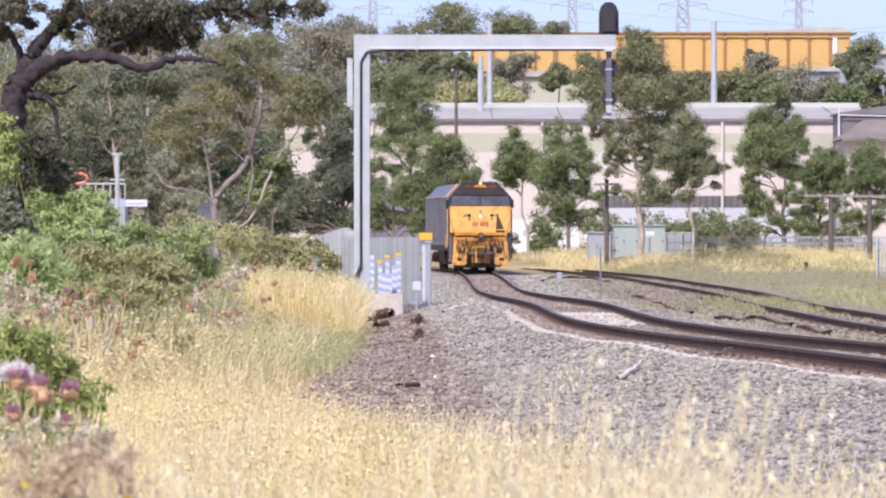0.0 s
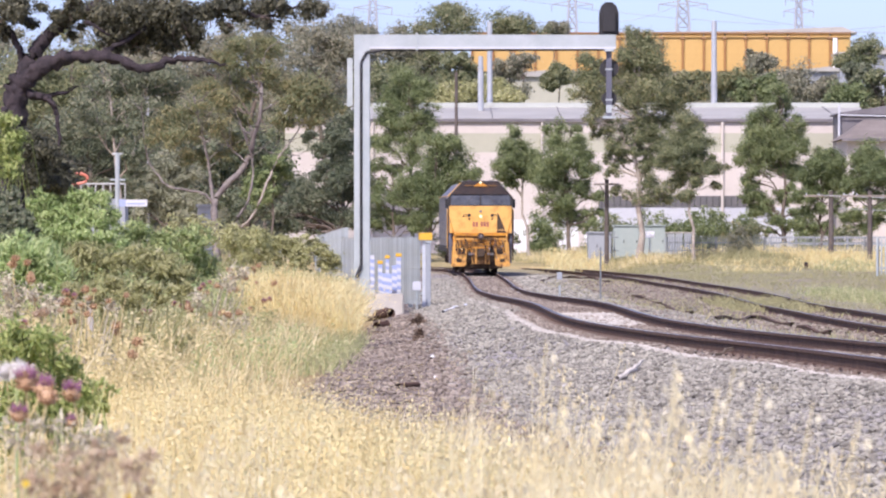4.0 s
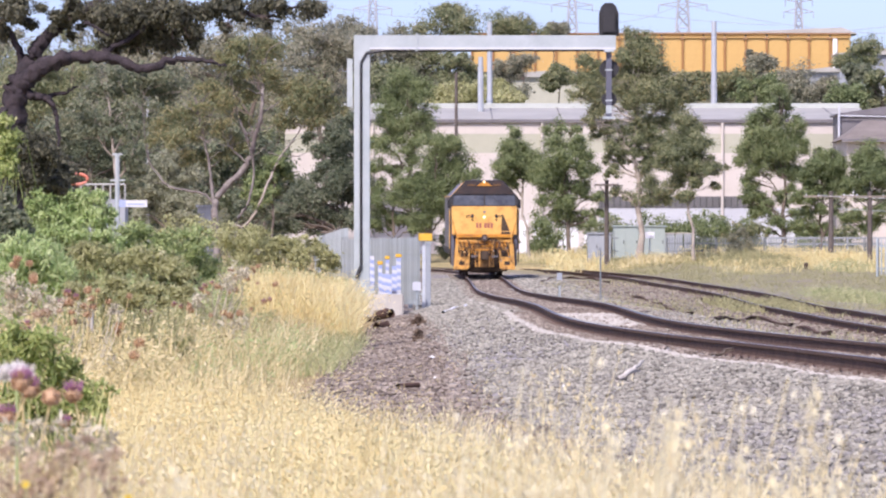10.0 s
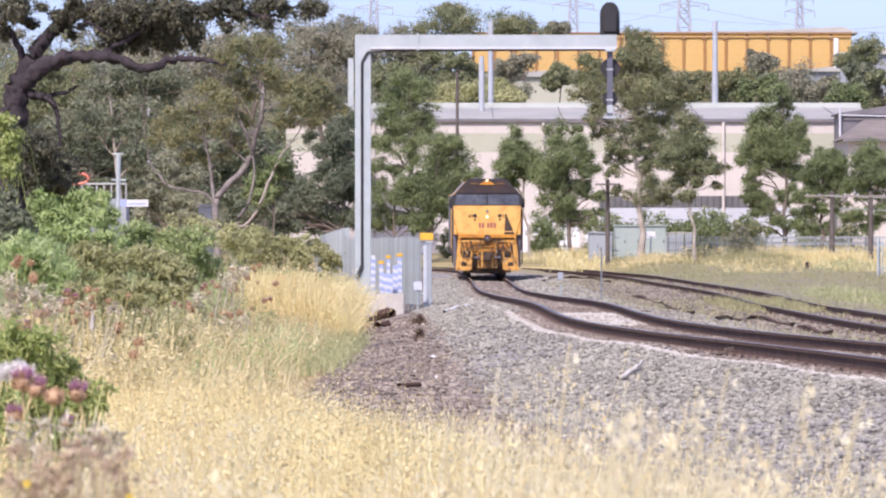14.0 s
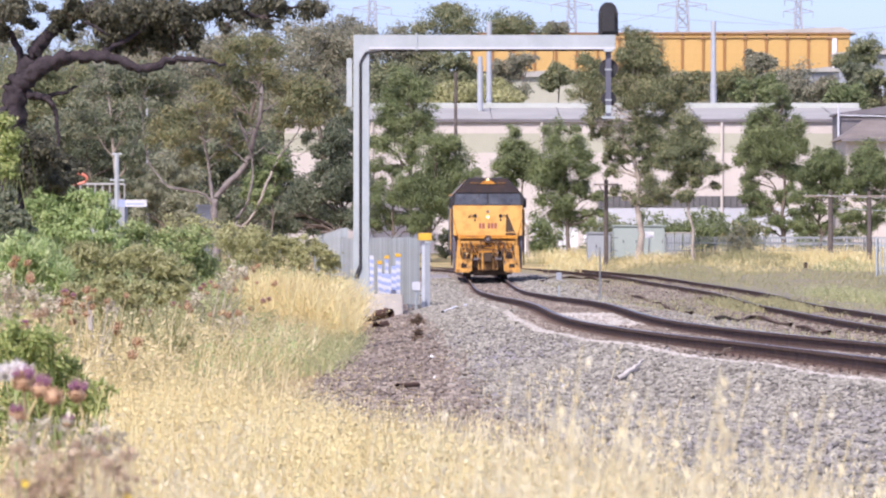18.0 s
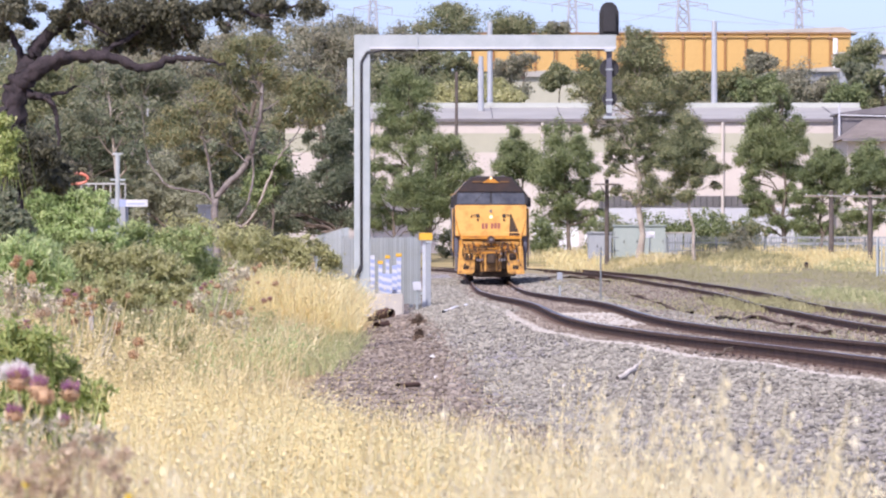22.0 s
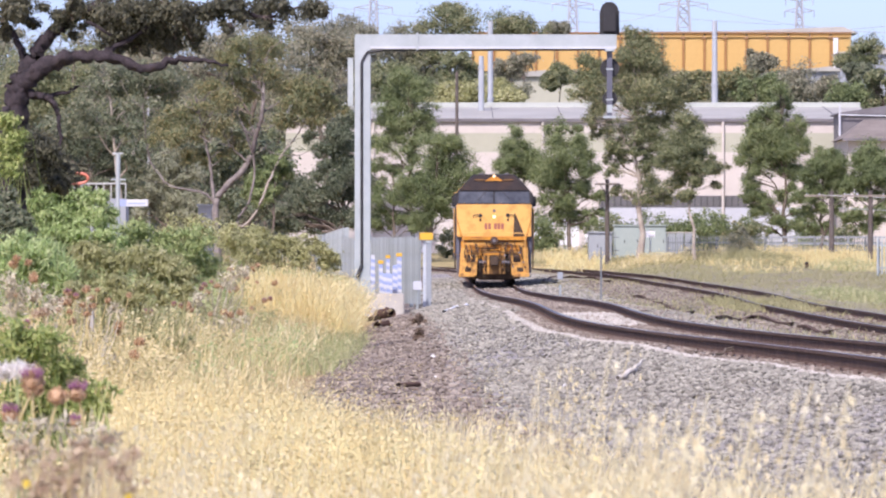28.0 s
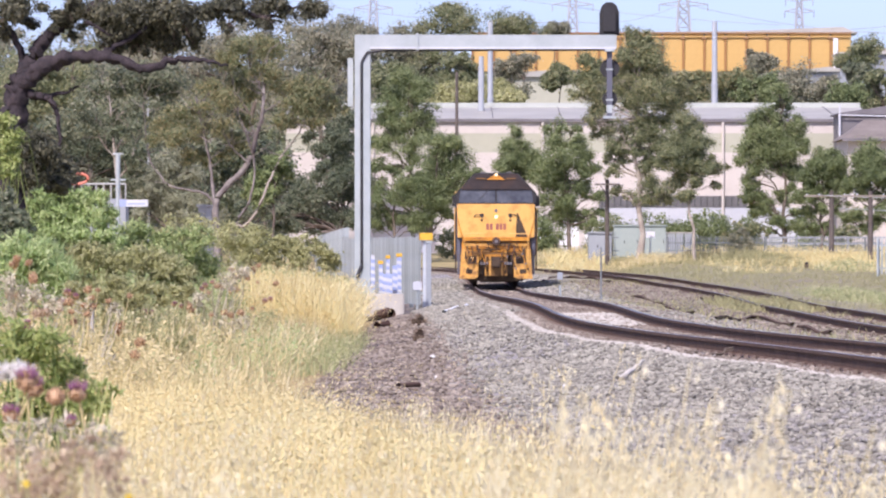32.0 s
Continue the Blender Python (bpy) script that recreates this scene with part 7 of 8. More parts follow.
    for cx, cy, wx, wy, n, h, mat, label, seed in (
            (17.9, 245, 0.8, 3.0, 1500, 0.85, DRY, "tall golden grass clump in the yard", 61),
            (19.6, 244, 0.9, 5.0, 1700, 0.80, DRY, "tall golden grass clump near the yard fence", 62),
            (21.4, 236, 0.9, 6.0, 1300, 0.70, DRY, "golden grass clump at the yard edge", 63),
            (6.6, 256, 0.7, 4.0, 900, 0.7, DRY, "golden grass clump beside the grey hut", 64),
            (14.9, 252, 1.0, 4.0, 1500, 0.75, YARDWEED, "bushy olive weeds in the yard", 65),
            (13.2, 258, 0.9, 3.0, 1200, 0.5, YARDWEED, "olive weeds before the yard wall", 68),
            (16.4, 247, 0.8, 4.0, 1300, 0.6, YARDWEED, "olive weed mound among golden grass", 69),
            (18.9, 236, 0.9, 4.0, 1300, 0.5, GREENGRASS, "green grass mound before the power poles", 70),
            (10.4, 254, 1.3, 3.0, 1100, 0.55, DULLGRASS, "dull grass before the green cabinet", 66),
            (12.6, 153, 0.7, 8.0, 2600, 0.34, GREENGRASS, "green grass patch beyond the side track", 67)):
        spots = np.stack([rng.normal(cx, wx, n), rng.normal(cy, wy, n)], 1)
        meadow("grass_clump", label, spots,
               lambda r, q, cx=cx, wx=wx, h=h: h * r.uniform(0.45, 1.1, len(q)) * np.exp(-0.28 * ((q[:, 0] - cx) / wx) ** 2), 0.018 if cy > 200 else 0.009, mat, seed, 0.5, flecks=n * 2, fleck=0.08 if cy > 200 else 0.05)
    meadow("straw_litter", "loose straw fallen on the dirt and gravel", scatter(rng, 5200, -1.3, 3.4, 28, 74, keep=lambda x, y, r: (x < np.interp(y, [28, 40, 60, 74], [3.4, 2.2, 1.0, 0.4])) & (clumped(x, y, 2.4) > r.random(len(x)))),
           lambda r, s: r.uniform(0.03, 0.11, len(s)), 0.0035, DRY, 25, 1.3, flecks=5200, fleck=0.022)
    meadow("straw_litter", "straw and husks fallen on the gravel edge", scatter(rng, 5000, 0.4, 2.9, 29, 41, keep=lambda x, y, r: (x < np.interp(y, [29, 41], [2.7, 1.3])) & (clumped(x, y, 3.0) > 0.5 * r.random(len(x)))),
           lambda r, s: r.uniform(0.03, 0.12, len(s)), 0.0035, DULLGRASS, 26, 1.3, flecks=6000, fleck=0.022)
    meadow("far_grass", "dry grass along the yard boundary", scatter(rng, 12000, -9, 6, 240, 300, keep=lambda x, y, r: x > np.maximum(TRACK_X(y), SECOND_X(y)) + 2.4),
           lambda r, s: r.uniform(0.2, 0.6, len(s)), 0.02, DULLGRASS, 19)


meadows()


# ---- gravel ----
def gravel(name, label, spots, size, mat, seed):
    """Loose stones, each a chipped lump of its own."""
    rng = np.random.default_rng(seed)
    n = len(spots)
    bm = bmesh.new()
    bmesh.ops.create_icosphere(bm, subdivisions=1, radius=1)
    bv = np.array([v.co for v in bm.verts])
    bf = np.array([[v.index for v in f.verts] for f in bm.faces])
    bm.free()
    a = rng.uniform(0, 2 * np.pi, n)
    r = size(rng, n)
    s = rng.uniform(0.6, 1.25, (n, 3)) * r[:, None] * np.array([1.1, 1, 0.6])
    v = bv[None] * s[:, None] * rng.uniform(0.72, 1.2, (n, len(bv), 1))
    c, d = np.cos(a)[:, None], np.sin(a)[:, None]
    v = np.stack([v[..., 0] * c - v[..., 1] * d, v[..., 0] * d + v[..., 1] * c, v[..., 2]], -1)
    z = ground_z(spots[:, 0], spots[:, 1]) + r * rng.uniform(0.0, 0.6, n)
    v = v + np.stack([spots[:, 0], spots[:, 1], z], -1)[:, None]
    f = bf[None] + (np.arange(n) * len(bv))[:, None, None]
    ob = new(name, bulk(name, v.reshape(-1, 3), f.reshape(-1, 3), mat))
    tagged(ob, label, "gravel", kind="stuff")


def gravels():
    rng = np.random.default_rng(8)
    s = scatter(rng, 78000, -0.4, 6.4, 31, 66, keep=lambda x, y, r: (x > np.interp(y, [31, 38, 45, 54, 66], [2.3, 1.75, 1.15, 0.7, 0.5]) + r.normal(0, 0.2, len(x))) & (np.abs(x) < y * 0.094) & (x < TRACK_X(y) - 1.43))
    gravel("ballast", "grey crushed-stone ballast beside the track", s, lambda r, n: 0.013 + 0.031 * r.random(n) ** 2.2, STONES, 31)
    s = scatter(rng, 26000, -0.9, 6.0, 66, 135, keep=lambda x, y, r: (x > np.interp(y, [66, 88, 123, 134], [0.33, -0.05, -0.6, -0.7]) + r.normal(0, 0.2, len(x))) & (x < TRACK_X(y) + 3.2) & ((x < TRACK_X(y) - 1.43) | (x > TRACK_X(y) + 1.2)))
    gravel("ballast", "grey crushed-stone ballast under and beside the track", s, lambda r, n: r.uniform(0.022, 0.042, n), STONES, 32)
    s = scatter(rng, 9000, -0.8, 1.6, 100, 225, keep=lambda x, y, r: (x > np.interp(y, [100, 140], [0.1, -0.7]) + r.normal(0, 0.15, len(x))) & (x < TRACK_X(y) - 0.9))
    gravel("ballast", "grey ballast shoulder along the far track", s, lambda r, n: r.uniform(0.03, 0.055, n), STONES, 39)
    s = scatter(rng, 9000, -1.6, 0.9, 44, 120, keep=lambda x, y, r: x < np.interp(y, [44, 56, 88, 123], [0.75, 0.49, -0.05, -0.6]) + r.normal(0, 0.15, len(x)))
    gravel("brown_gravel", "brown gravel and clods along the access path", s, lambda r, n: r.uniform(0.015, 0.05, n), BROWNSTONES, 33)
    s = scatter(rng, 9000, -0.9, 2.4, 30, 50, keep=lambda x, y, r: x < np.interp(y, [30, 38, 45, 50], [2.4, 1.8, 1.2, 0.95]) + r.normal(0, 0.12, len(x)))
    gravel("brown_gravel", "brown gravel at the edge of the dry grass", s, lambda r, n: r.uniform(0.010, 0.032, n), BROWNSTONES, 40)
    s = scatter(rng, 12000, 3.5, 9.5, 66, 200, keep=lambda x, y, r: (x > TRACK_X(y) + 1.4) & (x < SECOND_X(y) + 2))
    gravel("brown_gravel", "brown yard gravel between the tracks", s, lambda r, n: r.uniform(0.02, 0.05, n), BROWNSTONES, 38)
    s = scatter(rng, 9000, 3.0, 7.0, 135, 230, keep=lambda x, y, r: np.abs(x - TRACK_X(y)) < 3)
    gravel("ballast", "grey ballast along the far track", s, lambda r, n: r.uniform(0.04, 0.07, n), STONES, 34)
    # Paler stones put the sunlit edge of the ballast into the stone colour.
    y = rng.uniform(46, 150, 15000)
    s = np.stack([TRACK_X(y) - 1.35 + rng.normal(0, 0.045, len(y)), y], 1)
    gravel("sunlit_ballast_edge", "pale stones painting sunlight along the ballast shoulder", s, lambda r, n: r.uniform(0.018, 0.034, n), PALESTONES, 35)
    y = rng.uniform(48, 150, 24000)
    s = np.stack([TRACK_X(y) + rng.uniform(-1.3, 1.2, len(y)), y], 1)
    s = s[(np.abs(np.abs(s[:, 0] - TRACK_X(y)) - 0.7525) > 0.12)]
    gravel("brown_gravel", "brown oily ballast between the sleepers", s, lambda r, n: r.uniform(0.02, 0.04, n), BROWNSTONES, 37)
    y = rng.uniform(86, 99, 2600)
    s = np.stack([TRACK_X(y) + rng.uniform(-0.6, 0.62, len(y)), y], 1)
    gravel("pale_gravel", "patch of pale fine gravel between the rails", s, lambda r, n: r.uniform(0.025, 0.05, n), PALESTONES, 36)
    y = rng.uniform(150, 262, 11000)
    s = np.stack([TRACK_X(y) + rng.uniform(-1.25, 1.25, len(y)), y], 1)
    s = s[(np.abs(np.abs(s[:, 0] - TRACK_X(y)) - 0.7525) > 0.12)]
    gravel("brown_gravel", "brown ballast between the far sleepers", s, lambda r, n: r.uniform(0.03, 0.055, n), BROWNSTONES, 41)
    bed = thing("ballast_bed", (0, 0, 0), "loose grey crushed stones on the ballast slope", "ballast", kind="structure")
    meshes = []
    for k in range(10):
        bm = bmesh.new()
        bmesh.ops.create_icosphere(bm, subdivisions=1, radius=0.034)
        for v in bm.verts:
            v.co *= rng.uniform(0.7, 1.2)
            v.co.z *= 0.7
        me = bpy.data.meshes.new("stone")
        bm.to_mesh(me)
        bm.free()
        me.materials.append(LOOSESTONE)
        meshes.append(me)
    n = 0
    while n < 300:
        y = rng.uniform(34, 43)
        x = rng.uniform(1.2, 3.8)
        if x < y * 0.088 and x > float(np.interp(y, [31, 38, 45], [2.3, 1.75, 1.15])):
            o = part("stone", meshes[n % 10], LOOSESTONE, bed)
            o.matrix_basis = pose(x, y, float(ground_z(x, y)) + 0.03, rng.uniform(-15, 15), rng.uniform(-15, 15), rng.uniform(0, 360))
            n += 1


gravels()


# ---- thistles and oats ----
def thistle(x, y, h, seed, heads, kind, big=1.0, loose=1.0):
    rng = np.random.default_rng(seed)
    z = float(ground_z(x, y)) - 0.03
    dry = kind != "live"
    SEED = FADEDHEAD if kind == "faded" else SEEDHEAD
    t = thing("thistle", (x, y, z), ("bleached dry thistle with faded seed heads" if kind == "faded" else "dried brown thistle with rusty seed heads") if dry else "green artichoke thistle with purple flower heads", "thistle", "thistles on the bank")
    for k in range(heads):
        tip = np.array([rng.normal(0, 0.13) * big * loose, rng.normal(0, 0.10) * loose, h * (1 + loose * rng.uniform(-0.16, 0.04))])
        part("stem", bulk("stem", *tube(bent(rng, (rng.normal(0, 0.03), 0, 0), tip, 6, 0.03), np.linspace(0.009, 0.004, 6) * big, 6), DULLGRASS), DULLGRASS, t)
        r = 0.030 * big * rng.uniform(0.65, 1.2)
        n = 90
        d = rng.normal(0, 1, (n, 3))
        d /= np.linalg.norm(d, axis=1)[:, None]
        p = tip + d * r * np.array([1, 1, 0.9])
        o = d + np.array([0, 0, 0.9])
        o /= np.linalg.norm(o, axis=1)[:, None]
        s = np.cross(o, rng.normal(0, 1, (n, 3)))
        s /= np.linalg.norm(s, axis=1)[:, None]
        v = np.stack([p - s * r * 0.26, p + s * r * 0.26, p + o * r * (rng.uniform(0.5, 1.2, (n, 1)) if big > 1 else rng.uniform(0.25, 0.6, (n, 1)))], 1).reshape(-1, 3)
        tagged(part("bract_ring", bulk("bract_ring", v, np.arange(n * 3).reshape(-1, 3), SEED), SEED, t), kind="stuff")
        bm = bmesh.new()
        bmesh.ops.create_uvsphere(bm, u_segments=10, v_segments=6, radius=r * (0.72 if big > 1 else 0.92), matrix=Matrix.Translation(tip))
        part("head", bm, SEED, t)
        if not dry:
            n = 130
            a = rng.uniform(0, 6.28, n)
            q = rng.uniform(0, 1, n) ** 0.5 * r * 0.85
            p = tip + np.stack([np.cos(a) * q, np.sin(a) * q, np.full(n, r * 0.35)], 1)
            e = p + np.stack([np.cos(a) * q * 0.8, np.sin(a) * q * 0.8, r * rng.uniform(0.4, 1.8, n) * (1.2 - 0.6 * q / r)], 1)
            wv = np.array([0.09 * r, 0, 0])
            v = np.stack([p - wv, p + wv, e], 1).reshape(-1, 3)
            tagged(part("floret_tuft", bulk("floret_tuft", v, np.arange(n * 3).reshape(-1, 3), PURPLE), PURPLE, t, "purple florets"), kind="stuff")
    if not dry:
        blobs = [(rng.normal(0, 0.10) * big, rng.normal(0, 0.1), h * rng.uniform(0.3, 0.75), 0.16 * big) for _ in range(6)]
        part("leaves", bulk("leaves", *leaf_cloud(rng, blobs, 500, 0.05 * big, 0.2, -0.2, 14, 0.2, 0.4), OLIVELEAF), OLIVELEAF, t)
    return t


for i, (x, y, zt, n, kind) in enumerate((
        (-3.59, 50, 1.37, 3, "dry"), (-3.38, 51, 1.37, 3, "dry"), (-3.49, 50, 1.26, 3, "dry"), (-3.45, 48, 1.20, 2, "dry"), (-4.53, 54, 1.67, 3, "dry"), (-4.27, 53, 1.50, 2, "dry"), (-3.86, 51, 1.30, 3, "live"), (-4.25, 50, 1.31, 2, "faded"), (-3.89, 49, 1.25, 3, "faded"), (-3.74, 48, 1.19, 2, "faded"), (-3.76, 46, 1.13, 3, "live"), (-4.32, 52, 1.41, 2, "faded"), (-3.61, 62, 1.06, 2, "live"), (-3.36, 66, 1.15, 3, "live"), (-3.14, 64, 1.07, 3, "dry"), (-3.36, 52, 0.97, 3, "dry"), (-3.41, 80, 1.25, 4, "dry"), (-3.41, 84, 1.48, 4, "dry"), (-3.52, 78, 1.20, 4, "dry"), (-3.01, 86, 1.24, 3, "dry"), (-2.83, 66, 0.95, 2, "dry"), (-2.65, 68, 0.98, 2, "dry"), (-2.82, 80, 0.99, 2, "live"), (-3.21, 86, 1.51, 3, "dry"), (-3.55, 76, 1.28, 3, "live"), (-2.92, 46, 0.90, 2, "dry"))):
    thistle(x, y, zt - float(ground_z(x, y)), 200 + i, n, kind, 1.05, 0.8)
for i, (x, y, zt, n) in enumerate(((-0.907, 11, 1.450, 1), (-0.900, 11.2, 1.446, 1), (-0.851, 10.8, 1.430, 1), (-0.842, 11.3, 1.435, 1), (-0.842, 11.4, 1.362, 1), (-0.958, 11, 1.395, 1))):
    thistle(x, y, zt - float(ground_z(x, y)), 230 + i, n, "dry" if i == 2 else "live", 0.84 if i < 3 else 0.72 if i == 3 else 0.58, 0.1)
for i, (x, y, zt) in enumerate(((-0.49, 6.5, 1.45), (-0.41, 6.2, 1.46), (-0.41, 6.6, 1.41), (-0.56, 6.8, 1.41), (-0.45, 6.4, 1.41))):
    thistle(x, y, zt - float(ground_z(x, y)), 260 + i, 14, "faded", 0.13)
shrub(-0.79, 10.4, [(-0.88, 10.4, 1.335, 0.035), (-0.83, 10.4, 1.350, 0.030), (-0.78, 10.4, 1.345, 0.032), (-0.73, 10.4, 1.335, 0.030), (-0.69, 10.4, 1.325, 0.026), (-0.85, 10.4, 1.300, 0.035), (-0.76, 10.4, 1.300, 0.035), (-0.70, 10.4, 1.295, 0.030)], PALETWIG, 550, 0.024, "bleached dry thistle leaves under the purple heads", 156, slim=0.13, droop=-0.2, subs=18, stalk=0.0016)
clock = thing("thistle_down", (-1.01, 12.0, float(ground_z(-1.01, 12.0))), "pale downy thistle head on a stem", "thistle")
rng = np.random.default_rng(290)
tip = np.array([0, 0, 1.43 - float(ground_z(-1.01, 12.0))])
part("stem", bulk("stem", *tube(bent(rng, (0, 0, 0), tip, 6, 0.02), np.linspace(0.005, 0.003, 6), 6), WEEDSTALK), WEEDSTALK, clock)
tagged(part("down", bulk("down", *leaf_cloud(rng, [(*tip, 0.026), (*(tip + [0.03, 0, -0.008]), 0.02), (*(tip - [0.035, 0, 0.01]), 0.022)], 900, 0.018, 0.09, 0, 10, 0.1, 0.5), DOWN), DOWN, clock, "pale down"), kind="stuff")
shrub(-1.89, 24, [(-2.02, 24.0, 1.24, 0.14), (-1.89, 24.0, 1.27, 0.12), (-1.78, 24.0, 1.14, 0.13), (-1.94, 24.0, 1.08, 0.15), (-1.70, 24.0, 1.03, 0.11), (-1.83, 24.0, 0.95, 0.13), (-2.07, 24.0, 1.33, 0.10), (-2.02, 24.0, 0.92, 0.16), (-1.63, 24.0, 0.96, 0.07), (-1.59, 24.0, 1.06, 0.05)], BRIGHTLEAF, 9000, 0.038, "leafy green thistle clump in the dry grass", 121, slim=0.17)
shrub(-0.48, 6.5, [(-0.547, 6.5, 1.410, 0.025), (-0.500, 6.5, 1.432, 0.023), (-0.460, 6.5, 1.440, 0.026), (-0.420, 6.5, 1.424, 0.022), (-0.398, 6.5, 1.443, 0.013), (-0.482, 6.5, 1.403, 0.029), (-0.540, 6.5, 1.446, 0.015), (-0.431, 6.5, 1.466, 0.012), (-0.522, 6.5, 1.391, 0.026), (-0.405, 6.5, 1.394, 0.016)], FADEDHEAD, 2200, 0.0075, "dry brown seeding weed close by", 122, slim=0.3, stalk=0.0016)


def yellow_flower(x, y, top, seed):
    """A small yellow daisy on a thin stem."""
    rng = np.random.default_rng(seed)
    z = float(ground_z(x, y)) - 0.02
    t = thing("yellow_flower", (x, y, z), "small yellow daisy on a thin green stem", "flower", "yellow daisies close by")
    tip = np.array([0, 0, top - z])
    part("stem", bulk("stem", *tube(bent(rng, (0.01, 0, 0), tip, 6, 0.01), np.linspace(0.0018, 0.001, 6), 5), WEEDSTALK), WEEDSTALK, t)
    petals = []
    for k in range(12):
        a = k * math.tau / 12
        out = np.array([math.cos(a), -0.45, math.sin(a)]) * 0.0055
        side = np.array([-math.sin(a), 0, math.cos(a)]) * 0.0022
        petals.append((np.stack([tip, tip + out * 0.6 + side, tip + out, tip + out * 0.6 - side]), np.array([[0, 1, 2, 3]])))
    tagged(part("petal_ring", bulk("petal_ring", *joined(petals), DAISY), DAISY, t, "yellow petals"), kind="stuff")
    bm = bmesh.new()
    bmesh.ops.create_uvsphere(bm, u_segments=8, v_segments=5, radius=0.002, matrix=Matrix.Translation(tip - np.array([0, 0.002, 0])))
    part("centre", bm, SIGNYELLOW, t)


for i, (x, top) in enumerate(((-0.527, 1.410), (-0.404, 1.388))):
    yellow_flower(x, 6.4 + 0.1 * i, top, 280 + i)


def oat_tuft(seed, height, stems=9, spread=0.05):
    """A tuft of wild oats: straw stems that nod, with hanging spikelets."""
    rng = np.random.default_rng(seed)
    chunks, heads = [], []
    for _ in range(stems):
        h = height * rng.uniform(0.8, 1.05)
        b = np.array([rng.normal(0, spread), rng.normal(0, spread), 0])
        tip = b + np.array([rng.normal(0.05, 0.07) * h, rng.normal(0, 0.05) * h, h])
        p = bent(rng, b, tip, 6, 0.008)
        p[-1] += np.array([0.03, 0, -0.015])
        chunks.append(tube(p, np.linspace(0.0022, 0.0009, 6), 4))
        for _ in range(int(rng.integers(34, 56))):
            u = 1.0 - 0.30 * rng.random() ** 1.3
            q = p[0] + (p[-1] - p[0]) * u + np.array([rng.normal(0.008, 0.016), rng.normal(0, 0.016), rng.uniform(-0.02, 0.01)])
            d = np.array([rng.normal(0.25, 0.3), rng.normal(0, 0.3), -1.0])
            d /= np.linalg.norm(d)
            s = np.cross(d, rng.normal(0, 1, 3))
            s /= np.linalg.norm(s)
            L = rng.uniform(0.009, 0.019)
            heads.append((np.array([q, q + d * L * 0.5 + s * L * 0.22, q + d * L, q + d * L * 0.5 - s * L * 0.22]), np.array([[0, 1, 2, 3]])))
    return bulk("stems", *joined(chunks), OATS), bulk("spikelets", *joined(heads), OATS)


tufts = []


def tall_oats():
    """A few tall stems that stand close before the lens."""
    rng = np.random.default_rng(43)
    meshes = [oat_tuft(330 + k, 1.30 + 0.02 * k, 4, 0.03) for k in range(3)]
    for k in range(30):
        y = rng.uniform(4.6, 6.8)
        u = rng.uniform(0.008, 0.052) if k < 19 else rng.uniform(-0.085, 0.088)
        x = u * y
        z = float(ground_z(x, y)) - 0.02 - (rng.uniform(0.02, 0.14) if k < 19 else rng.uniform(0.08, 0.18))
        t = thing("wild_oats", pose(x, y, z), "tall bleached wild oat stems nodding in the wind", "grass tuft", "wild oats close by")
        a, b = meshes[k % 3]
        tagged(part("straw", a, OATS, t), kind="stuff")
        tagged(part("seed", b, OATS, t), kind="stuff")
        tufts.append((t, x, y, z, rng.uniform(-30, 30), rng.uniform(0, 6.28), rng.uniform(0.7, 1.3)))


def oats():
    rng = np.random.default_rng(41)
    meshes = [oat_tuft(300 + k, 1.0 + 0.05 * k) for k in range(5)]
    for k in range(110):
        y = rng.uniform(7.5, 15.0)
        x = rng.uniform(-0.088, 0.09) * y
        a, b = meshes[k % 5]
        z = float(ground_z(x, y)) - 0.03 + rng.uniform(-0.24, 0.0) + float(np.interp(x / y, [-0.09, -0.06, -0.02, 0.008, 0.02, 0.036, 0.05, 0.09], [-0.10, -0.06, -0.08, -0.05, 0.0, 0.0, -0.10, -0.18]))
        t = thing("wild_oats", pose(x, y, z, 0, 0, rng.uniform(-40, 40)), "bleached wild oat tuft nodding in the wind", "grass tuft", "wild oats close by")
        tagged(part("straw", a, OATS, t), kind="stuff")
        tagged(part("seed", b, OATS, t), kind="stuff")
        tufts.append((t, x, y, z, rng.uniform(-40, 40), rng.uniform(0, 6.28), rng.uniform(0.7, 1.3)))


oats()
tall_oats()


# ---- loose things on the ground ----
def stick(name, a, b, r0, r1, label, mat, category="stick", wander=0.03, seed=1):
    rng = np.random.default_rng(seed)
    za, zb = float(ground_z(*a)), float(ground_z(*b))
    t = thing(name, (a[0], a[1], za), label, category)
    p = bent(rng, (0, 0, r0), (b[0] - a[0], b[1] - a[1], zb - za + r1), 7, wander)
    part("stem", bulk("stem", *tube(p, np.linspace(r0, r1, 7), 8), mat, True), mat, t)
    return t


def clod(x, y, r, label, mat, seed, name="clod", flat=0.6):
    rng = np.random.default_rng(seed)
    t = thing(name, (x, y, float(ground_z(x, y))), label, name)
    bm = bmesh.new()
    bmesh.ops.create_icosphere(bm, subdivisions=2, radius=r)
    for v in bm.verts:
        v.co *= rng.uniform(0.75, 1.15)
        v.co.z = v.co.z * flat + r * flat * 0.6
    part("lump", bm, mat, t)


